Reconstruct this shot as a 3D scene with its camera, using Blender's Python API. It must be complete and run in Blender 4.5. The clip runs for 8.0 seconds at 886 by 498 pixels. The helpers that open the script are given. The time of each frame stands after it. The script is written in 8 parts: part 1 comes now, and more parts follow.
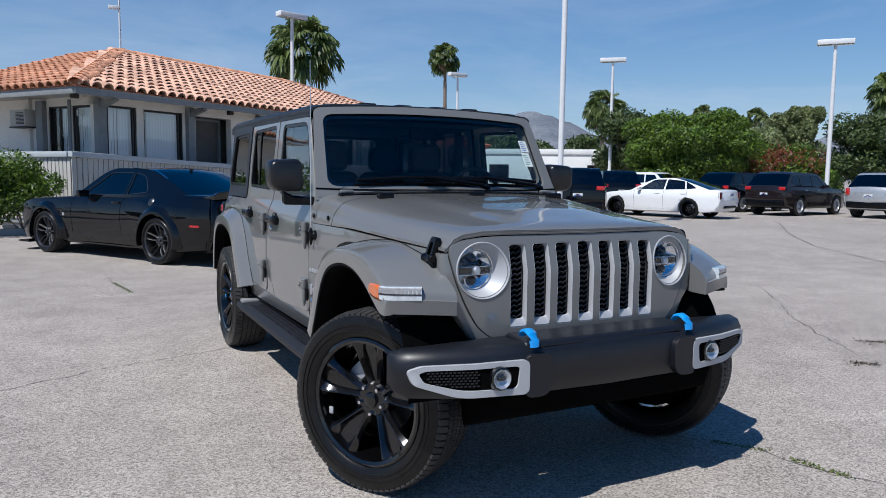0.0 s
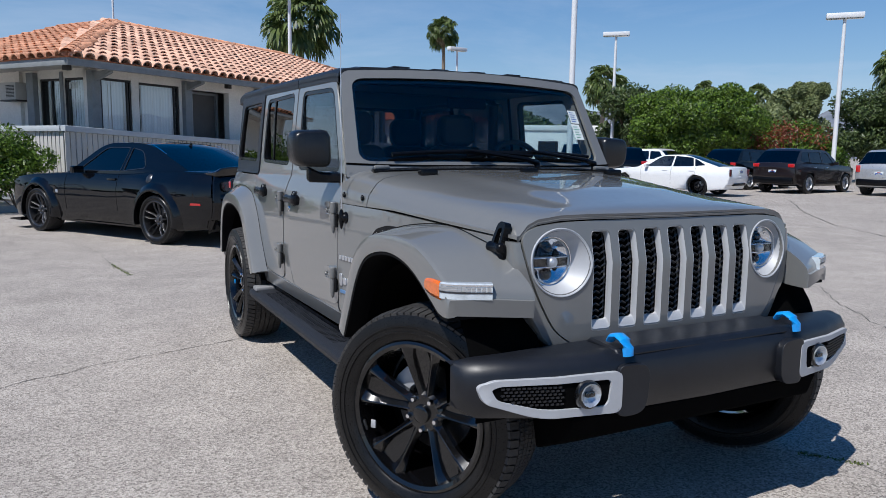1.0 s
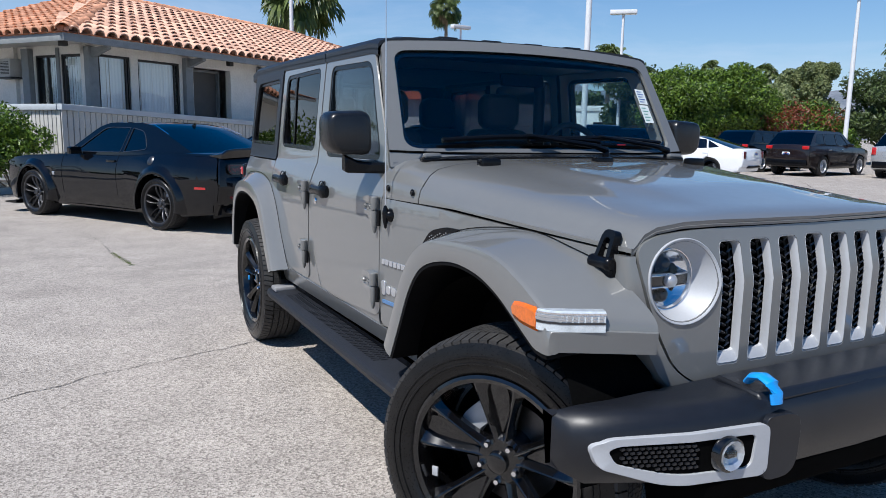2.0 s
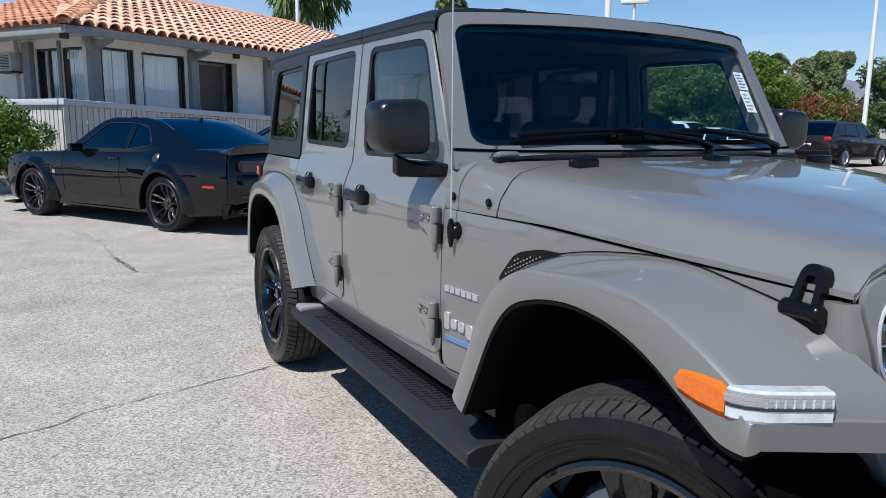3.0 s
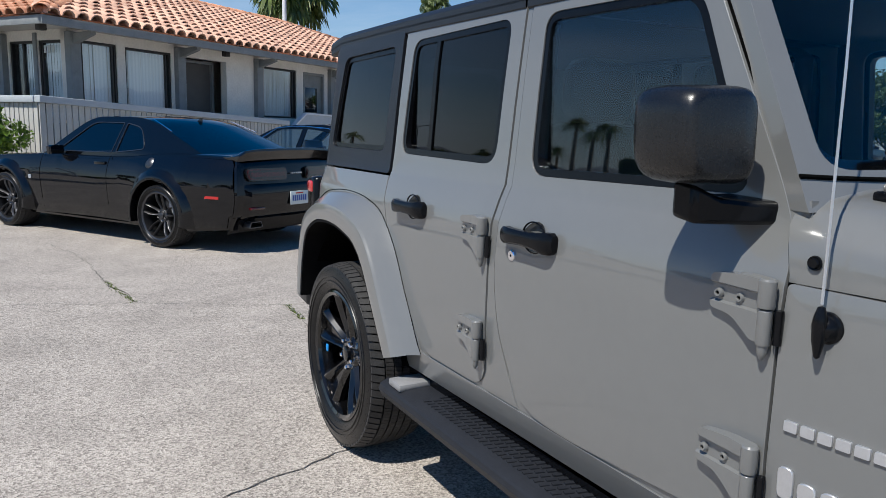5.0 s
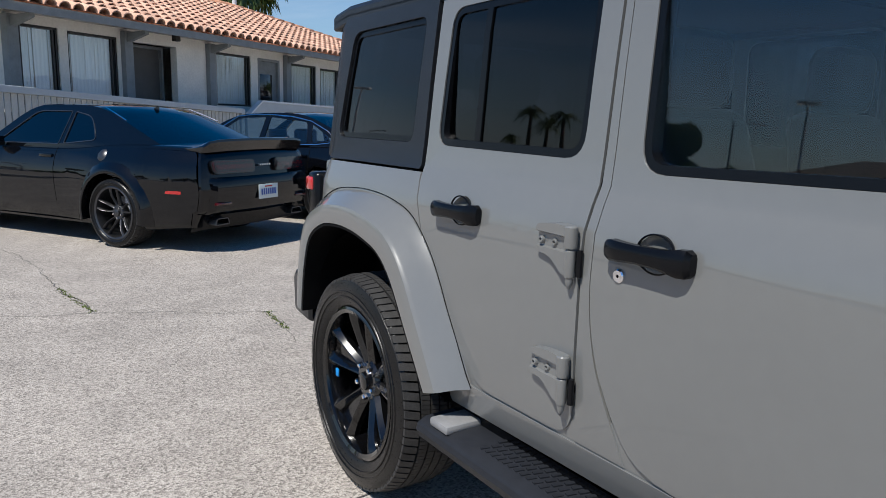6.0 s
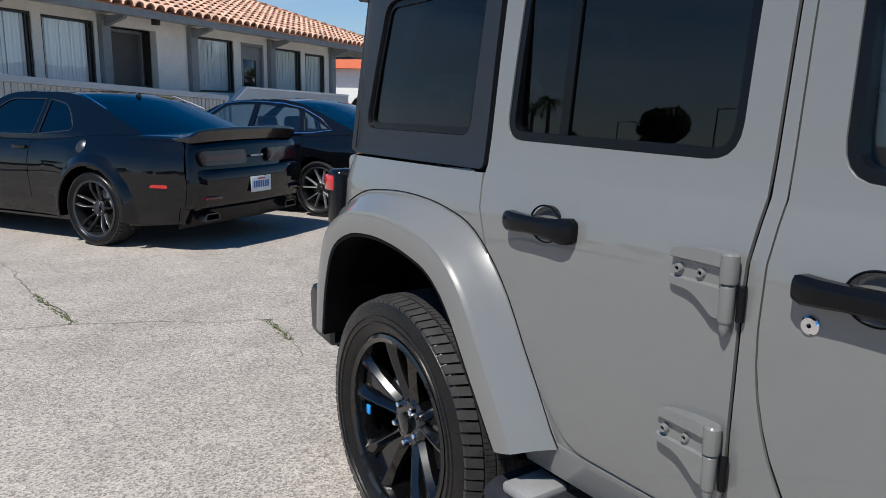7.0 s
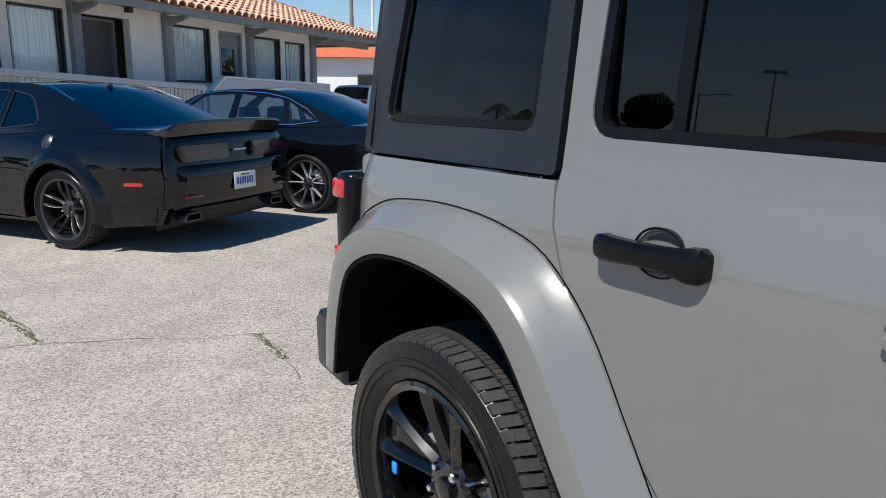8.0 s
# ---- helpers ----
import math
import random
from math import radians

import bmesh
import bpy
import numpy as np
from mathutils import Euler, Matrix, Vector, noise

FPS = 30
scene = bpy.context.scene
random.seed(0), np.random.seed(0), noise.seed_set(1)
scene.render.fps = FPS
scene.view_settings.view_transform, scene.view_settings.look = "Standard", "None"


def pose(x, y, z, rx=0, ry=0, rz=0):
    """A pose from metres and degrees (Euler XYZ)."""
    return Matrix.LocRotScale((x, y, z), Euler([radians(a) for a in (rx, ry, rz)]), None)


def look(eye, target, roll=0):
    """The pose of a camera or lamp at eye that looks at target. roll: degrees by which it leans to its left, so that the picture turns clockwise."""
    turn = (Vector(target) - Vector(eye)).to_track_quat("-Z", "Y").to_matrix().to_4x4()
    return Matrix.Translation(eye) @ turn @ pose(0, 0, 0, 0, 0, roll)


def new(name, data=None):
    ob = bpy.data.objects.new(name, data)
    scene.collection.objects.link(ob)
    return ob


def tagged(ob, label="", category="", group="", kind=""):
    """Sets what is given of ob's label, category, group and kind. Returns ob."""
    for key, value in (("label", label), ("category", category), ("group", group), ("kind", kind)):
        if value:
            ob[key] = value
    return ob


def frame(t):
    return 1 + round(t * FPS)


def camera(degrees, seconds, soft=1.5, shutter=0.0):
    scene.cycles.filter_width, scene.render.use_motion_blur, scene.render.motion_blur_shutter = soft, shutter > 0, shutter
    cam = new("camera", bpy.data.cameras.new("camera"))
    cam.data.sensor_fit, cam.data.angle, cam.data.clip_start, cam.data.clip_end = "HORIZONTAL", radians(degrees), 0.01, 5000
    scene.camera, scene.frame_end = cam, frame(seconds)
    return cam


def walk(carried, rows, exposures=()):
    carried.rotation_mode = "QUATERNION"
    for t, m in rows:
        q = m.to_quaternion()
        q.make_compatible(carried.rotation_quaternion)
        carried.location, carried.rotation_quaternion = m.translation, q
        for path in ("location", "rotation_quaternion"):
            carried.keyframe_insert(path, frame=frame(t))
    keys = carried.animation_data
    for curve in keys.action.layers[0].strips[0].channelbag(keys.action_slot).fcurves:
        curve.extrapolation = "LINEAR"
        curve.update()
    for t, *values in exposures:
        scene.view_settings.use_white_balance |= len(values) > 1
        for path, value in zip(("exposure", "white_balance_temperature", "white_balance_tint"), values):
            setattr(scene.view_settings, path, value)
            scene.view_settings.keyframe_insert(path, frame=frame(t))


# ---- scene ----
cam = camera(62.6, 8.0, soft=0.8)
PATH = [
    (0, (-0.015, 0.815, 1.396), (0.889, 2.587, 1.196), 0.7),
    (0.5, (-0.019, 1.099, 1.375), (0.888, 2.867, 1.152), 0.9),
    (1, (-0.011, 1.387, 1.378), (0.901, 3.148, 1.115), 0.8),
    (1.2, (0.022, 1.508, 1.37), (0.931, 3.269, 1.097), 1.0),
    (2.3, (0.008, 2.159, 1.404), (0.916, 3.911, 1.076), 0.8),
    (2.5, (0.028, 2.288, 1.392), (0.928, 4.043, 1.059), 0.5),
    (3, (0.079, 2.626, 1.395), (0.975, 4.382, 1.06), 0.6),
    (3.5, (0.054, 2.936, 1.379), (0.947, 4.693, 1.045), 1.1),
    (4, (-0.016, 3.253, 1.405), (0.891, 5.004, 1.072), 1.3),
    (4.5, (-0.016, 3.587, 1.392), (0.913, 5.327, 1.061), 1.2),
    (4.7, (0.002, 3.72, 1.387), (0.933, 5.46, 1.065), 1.3),
    (5.8, (-0.082, 4.33, 1.378), (0.973, 5.995, 1.035), 1.3),
    (6, (-0.043, 4.459, 1.374), (1.02, 6.116, 1.025), 1.2),
    (6.5, (0.018, 4.718, 1.374), (1.096, 6.36, 1.001), 0.9),
    (7, (0.027, 4.982, 1.376), (1.125, 6.609, 0.99), 0.9),
    (7.5, (0.076, 5.216, 1.363), (1.193, 6.825, 0.958), 0.6),
    (8, (0.156, 5.458, 1.372), (1.292, 7.051, 0.957), 0.4),
]
walk(cam, [(t, look(eye, target, roll)) for t, eye, target, roll in PATH],
     [(0, -0.33, 6130, 10), (1.2, -0.26, 6160, 10), (2.5, 0.0, 6180, 9), (3.5, -0.02, 6250, 8), (4.5, -0.10, 6360, 8), (6.5, -0.17, 6450, 8), (8.0, 0.0, 6580, 7)])

# ---- light ----
SUN_KX, SUN_KY = 0.60, 0.24          # how far a shadow runs along x and y per metre of height
sun_vec = Vector((-SUN_KX, -SUN_KY, 1.0)).normalized()
sun_el = math.asin(sun_vec.z)
sun_az = math.atan2(sun_vec.x, sun_vec.y)
scene.view_settings.exposure = 0.0

sun = new("sun", bpy.data.lights.new("sun", "SUN"))
sun.data.energy = 6.2
sun.data.angle = radians(0.55)
sun.data.color = (1.0, 0.955, 0.885)
sun.matrix_world = look((0, 0, 40), Vector((0, 0, 40)) - sun_vec * 10)

sky_world = bpy.data.worlds.new("sky")
scene.world = sky_world
sky_world.use_nodes = True
wn, wl = sky_world.node_tree.nodes, sky_world.node_tree.links
wn.clear()
w_out = wn.new("ShaderNodeOutputWorld")
w_bg = wn.new("ShaderNodeBackground")
w_sky = wn.new("ShaderNodeTexSky")
w_sky.sky_type = "NISHITA"
w_sky.sun_disc = False
w_sky.sun_elevation = sun_el
w_sky.sun_rotation = sun_az
w_sky.air_density, w_sky.dust_density, w_sky.ozone_density = 1.0, 0.5, 5.0
w_bg.inputs["Strength"].default_value = 0.102
# thin high cloud, mostly low over the horizon
w_co = wn.new("ShaderNodeTexCoord")
w_map = wn.new("ShaderNodeMapping")
w_map.inputs["Scale"].default_value = (1.0, 1.0, 4.5)
w_no = wn.new("ShaderNodeTexNoise")
w_no.inputs["Scale"].default_value = 2.6
w_no.inputs["Detail"].default_value = 9.0
w_no.inputs["Roughness"].default_value = 0.62
w_no.inputs["Distortion"].default_value = 0.4
w_rmp = wn.new("ShaderNodeValToRGB")
w_rmp.color_ramp.elements[0].position, w_rmp.color_ramp.elements[1].position = 0.40, 0.76
w_rmp.color_ramp.elements[0].color, w_rmp.color_ramp.elements[1].color = (0.42, 0.42, 0.42, 1), (0.92, 0.92, 0.92, 1)
w_mix = wn.new("ShaderNodeMix")
w_mix.data_type = "RGBA"
w_mix.inputs["B"].default_value = (6.5, 7.6, 9.4, 1)
wl.new(w_co.outputs["Generated"], w_map.inputs["Vector"])
wl.new(w_map.outputs["Vector"], w_no.inputs["Vector"])
wl.new(w_no.outputs["Fac"], w_rmp.inputs["Fac"])
w_sep = wn.new("ShaderNodeSeparateXYZ")
w_low = wn.new("ShaderNodeMapRange")
w_low.inputs["From Min"].default_value, w_low.inputs["From Max"].default_value = 0.42, 0.03
w_mul = wn.new("ShaderNodeMath")
w_mul.operation = "MULTIPLY"
wl.new(w_co.outputs["Generated"], w_sep.inputs["Vector"])
wl.new(w_sep.outputs["Z"], w_low.inputs["Value"])
wl.new(w_rmp.outputs["Color"], w_mul.inputs[0])
wl.new(w_low.outputs["Result"], w_mul.inputs[1])
wl.new(w_mul.outputs[0], w_mix.inputs["Factor"])
w_hsv = wn.new("ShaderNodeHueSaturation")
w_hsv.inputs["Saturation"].default_value, w_hsv.inputs["Value"].default_value = 1.42, 1.10
wl.new(w_sky.outputs["Color"], w_hsv.inputs["Color"])
wl.new(w_hsv.outputs["Color"], w_mix.inputs["A"])
wl.new(w_mix.outputs["Result"], w_bg.inputs["Color"])
wl.new(w_bg.outputs["Background"], w_out.inputs["Surface"])


# ---- materials ----
def mat_base(name):
    m = bpy.data.materials.new(name)
    m.use_nodes = True
    nt = m.node_tree
    return m, nt.nodes, nt.links, nt.nodes["Principled BSDF"]


def surface(name, color, rough=0.5, metal=0.0, coat=0.0, vary=0.15, scale=8.0, bump=0.0, bump_scale=60.0, rough_vary=0.1,
            rand=0.0, coords="Object", second=None, spec=0.5, coat_ior=1.5):
    """A painted, cast or grown surface: colour varied at two scales, fine relief, and gloss that varies with it."""
    m, n, l, b = mat_base(name)
    co = n.new("ShaderNodeTexCoord")
    big = n.new("ShaderNodeTexNoise")
    big.inputs["Scale"].default_value, big.inputs["Detail"].default_value = scale, 6.0
    fine = n.new("ShaderNodeTexNoise")
    fine.inputs["Scale"].default_value, fine.inputs["Detail"].default_value = scale * 9.0, 4.0
    l.new(co.outputs[coords], big.inputs["Vector"])
    l.new(co.outputs[coords], fine.inputs["Vector"])
    add = n.new("ShaderNodeMath")
    add.operation = "ADD"
    l.new(big.outputs["Fac"], add.inputs[0])
    l.new(fine.outputs["Fac"], add.inputs[1])
    ramp = n.new("ShaderNodeMapRange")
    ramp.inputs["From Min"].default_value, ramp.inputs["From Max"].default_value = 0.7, 1.3
    l.new(add.outputs[0], ramp.inputs["Value"])
    mix = n.new("ShaderNodeMix")
    mix.data_type = "RGBA"
    lo = tuple(c * (1 - vary) for c in color)
    hi = tuple(min(1.0, c * (1 + vary)) for c in (second or color))
    mix.inputs["A"].default_value, mix.inputs["B"].default_value = (*lo, 1), (*hi, 1)
    l.new(ramp.outputs["Result"], mix.inputs["Factor"])
    last = mix.outputs["Result"]
    if rand:
        info = n.new("ShaderNodeObjectInfo")
        geo = n.new("ShaderNodeNewGeometry")
        s = n.new("ShaderNodeMath")
        s.operation = "ADD"
        l.new(info.outputs["Random"], s.inputs[0])
        l.new(geo.outputs["Random Per Island"], s.inputs[1])
        fr = n.new("ShaderNodeMath")
        fr.operation = "FRACT"
        l.new(s.outputs[0], fr.inputs[0])
        mr = n.new("ShaderNodeMapRange")
        mr.inputs["To Min"].default_value, mr.inputs["To Max"].default_value = 1 - rand, 1 + rand
        l.new(fr.outputs[0], mr.inputs["Value"])
        mul = n.new("ShaderNodeMix")
        mul.data_type, mul.blend_type = "RGBA", "MULTIPLY"
        mul.inputs["Factor"].default_value = 1.0
        l.new(last, mul.inputs["A"])
        l.new(mr.outputs["Result"], mul.inputs["B"])
        last = mul.outputs["Result"]
    l.new(last, b.inputs["Base Color"])
    rr = n.new("ShaderNodeMapRange")
    rr.inputs["To Min"].default_value, rr.inputs["To Max"].default_value = max(0.02, rough - rough_vary), min(1.0, rough + rough_vary)
    l.new(fine.outputs["Fac"], rr.inputs["Value"])
    l.new(rr.outputs["Result"], b.inputs["Roughness"])
    b.inputs["Metallic"].default_value = metal
    b.inputs["Specular IOR Level"].default_value = spec
    if coat:
        b.inputs["Coat Weight"].default_value = coat
        b.inputs["Coat Roughness"].default_value = 0.03
        b.inputs["Coat IOR"].default_value = coat_ior
    if bump:
        bt = n.new("ShaderNodeTexNoise")
        bt.inputs["Scale"].default_value, bt.inputs["Detail"].default_value = bump_scale, 5.0
        l.new(co.outputs[coords], bt.inputs["Vector"])
        bp = n.new("ShaderNodeBump")
        bp.inputs["Strength"].default_value, bp.inputs["Distance"].default_value = bump, 0.004
        l.new(bt.outputs["Fac"], bp.inputs["Height"])
        l.new(bp.outputs["Normal"], b.inputs["Normal"])
    return m


def glazing(name, tint, gloss=0.015, base=0.07):
    """Clear or tinted pane: what is behind shows through the tint, the surroundings mirror in it."""
    m, n, l, b = mat_base(name)
    n.remove(b)
    out = n["Material Output"]
    tr = n.new("ShaderNodeBsdfTransparent")
    tr.inputs["Color"].default_value = (*tint, 1)
    gl = n.new("ShaderNodeBsdfGlossy")
    gl.inputs["Roughness"].default_value = gloss
    gl.inputs["Color"].default_value = (1, 1, 1, 1)
    lw = n.new("ShaderNodeLayerWeight")
    lw.inputs["Blend"].default_value = 0.5
    pw = n.new("ShaderNodeMath")
    pw.operation = "POWER"
    pw.inputs[1].default_value = 5.0
    l.new(lw.outputs["Facing"], pw.inputs[0])
    fr = n.new("ShaderNodeMath")
    fr.operation = "MULTIPLY_ADD"
    fr.inputs[1].default_value, fr.inputs[2].default_value = 0.9, base
    l.new(pw.outputs[0], fr.inputs[0])
    mx = n.new("ShaderNodeMixShader")
    l.new(fr.outputs[0], mx.inputs["Fac"])
    l.new(tr.outputs["BSDF"], mx.inputs[1])
    l.new(gl.outputs["BSDF"], mx.inputs[2])
    l.new(mx.outputs["Shader"], out.inputs["Surface"])
    return m


def paving(name):
    """Old sun-bleached asphalt: pale stones in a worn grey binder, stains, patches and oil spots."""
    m, n, l, b = mat_base(name)
    co = n.new("ShaderNodeTexCoord")
    stone = n.new("ShaderNodeTexVoronoi")
    stone.inputs["Scale"].default_value = 128.0
    stone.inputs["Randomness"].default_value = 1.0
    grit = n.new("ShaderNodeTexNoise")
    grit.inputs["Scale"].default_value, grit.inputs["Detail"].default_value = 210.0, 4.0
    mid = n.new("ShaderNodeTexNoise")
    mid.inputs["Scale"].default_value, mid.inputs["Detail"].default_value = 2.2, 8.0
    big = n.new("ShaderNodeTexNoise")
    big.inputs["Scale"].default_value, big.inputs["Detail"].default_value = 0.23, 5.0
    for t in (stone, grit, mid, big):
        l.new(co.outputs["Object"], t.inputs["Vector"])
    ramp = n.new("ShaderNodeValToRGB")
    e = ramp.color_ramp.elements
    e[0].position, e[0].color = 0.05, (0.084, 0.0735, 0.065, 1)
    e[1].position, e[1].color = 0.95, (0.54, 0.490, 0.438, 1)
    x = ramp.color_ramp.elements.new(0.45)
    x.color = (0.322, 0.287, 0.256, 1)
    sep = n.new("ShaderNodeSeparateColor")
    l.new(stone.outputs["Color"], sep.inputs["Color"])
    a = n.new("ShaderNodeMath")
    a.operation = "MULTIPLY_ADD"
    a.inputs[1].default_value, a.inputs[2].default_value = 0.66, -0.07
    l.new(sep.outputs["Red"], a.inputs[0])
    a2 = n.new("ShaderNodeMath")
    a2.operation = "MULTIPLY_ADD"
    a2.inputs[1].default_value = 0.5
    l.new(grit.outputs["Fac"], a2.inputs[0])
    l.new(a.outputs[0], a2.inputs[2])
    l.new(a2.outputs[0], ramp.inputs["Fac"])
    tone = n.new("ShaderNodeMath")
    tone.operation = "ADD"
    l.new(mid.outputs["Fac"], tone.inputs[0])
    l.new(big.outputs["Fac"], tone.inputs[1])
    mr = n.new("ShaderNodeMapRange")
    mr.inputs["From Min"].default_value, mr.inputs["From Max"].default_value = 0.7, 1.3
    mr.inputs["To Min"].default_value, mr.inputs["To Max"].default_value = 0.80, 1.14
    l.new(tone.outputs[0], mr.inputs["Value"])
    mul = n.new("ShaderNodeMix")
    mul.data_type, mul.blend_type = "RGBA", "MULTIPLY"
    mul.inputs["Factor"].default_value = 1.0
    l.new(ramp.outputs["Color"], mul.inputs["A"])
    l.new(mr.outputs["Result"], mul.inputs["B"])
    # sparse dark spots
    spot = n.new("ShaderNodeTexNoise")
    spot.inputs["Scale"].default_value, spot.inputs["Detail"].default_value = 5.5, 3.0
    l.new(co.outputs["Object"], spot.inputs["Vector"])
    sr = n.new("ShaderNodeMapRange")
    sr.inputs["From Min"].default_value, sr.inputs["From Max"].default_value = 0.68, 0.76
    sr.inputs["To Max"].default_value = 0.45
    l.new(spot.outputs["Fac"], sr.inputs["Value"])
    dk = n.new("ShaderNodeMix")
    dk.data_type = "RGBA"
    dk.inputs["B"].default_value = (0.12, 0.11, 0.10, 1)
    l.new(sr.outputs["Result"], dk.inputs["Factor"])
    l.new(mul.outputs["Result"], dk.inputs["A"])
    l.new(dk.outputs["Result"], b.inputs["Base Color"])
    b.inputs["Roughness"].default_value = 0.88
    b.inputs["Specular IOR Level"].default_value = 0.3
    bp = n.new("ShaderNodeBump")
    bp.inputs["Strength"].default_value, bp.inputs["Distance"].default_value = 0.6, 0.004
    l.new(stone.outputs["Distance"], bp.inputs["Height"])
    l.new(bp.outputs["Normal"], b.inputs["Normal"])
    return m


def leafy(name, dark, light, rough=0.45):
    m, n, l, b = mat_base(name)
    geo = n.new("ShaderNodeNewGeometry")
    mix = n.new("ShaderNodeMix")
    mix.data_type = "RGBA"
    mix.inputs["A"].default_value, mix.inputs["B"].default_value = (*dark, 1), (*light, 1)
    l.new(geo.outputs["Random Per Island"], mix.inputs["Factor"])
    l.new(mix.outputs["Result"], b.inputs["Base Color"])
    b.inputs["Roughness"].default_value = rough
    tl = n.new("ShaderNodeBsdfTranslucent")
    l.new(mix.outputs["Result"], tl.inputs["Color"])
    mx = n.new("ShaderNodeMixShader")
    mx.inputs["Fac"].default_value = 0.3
    l.new(b.outputs["BSDF"], mx.inputs[1])
    l.new(tl.outputs["BSDF"], mx.inputs[2])
    l.new(mx.outputs["Shader"], n["Material Output"].inputs["Surface"])
    return m


def stripes(name, light, dark, scale, rough=0.7):
    """Vertical blind slats or boards: narrow bands across the local x."""
    m, n, l, b = mat_base(name)
    co = n.new("ShaderNodeTexCoord")
    w = n.new("ShaderNodeTexWave")
    w.inputs["Scale"].default_value, w.inputs["Distortion"].default_value = scale, 0.6
    w.inputs["Detail"].default_value = 1.0
    l.new(co.outputs["Object"], w.inputs["Vector"])
    mix = n.new("ShaderNodeMix")
    mix.data_type = "RGBA"
    mix.inputs["A"].default_value, mix.inputs["B"].default_value = (*dark, 1), (*light, 1)
    l.new(w.outputs["Fac"], mix.inputs["Factor"])
    l.new(mix.outputs["Result"], b.inputs["Base Color"])
    b.inputs["Roughness"].default_value = rough
    return m


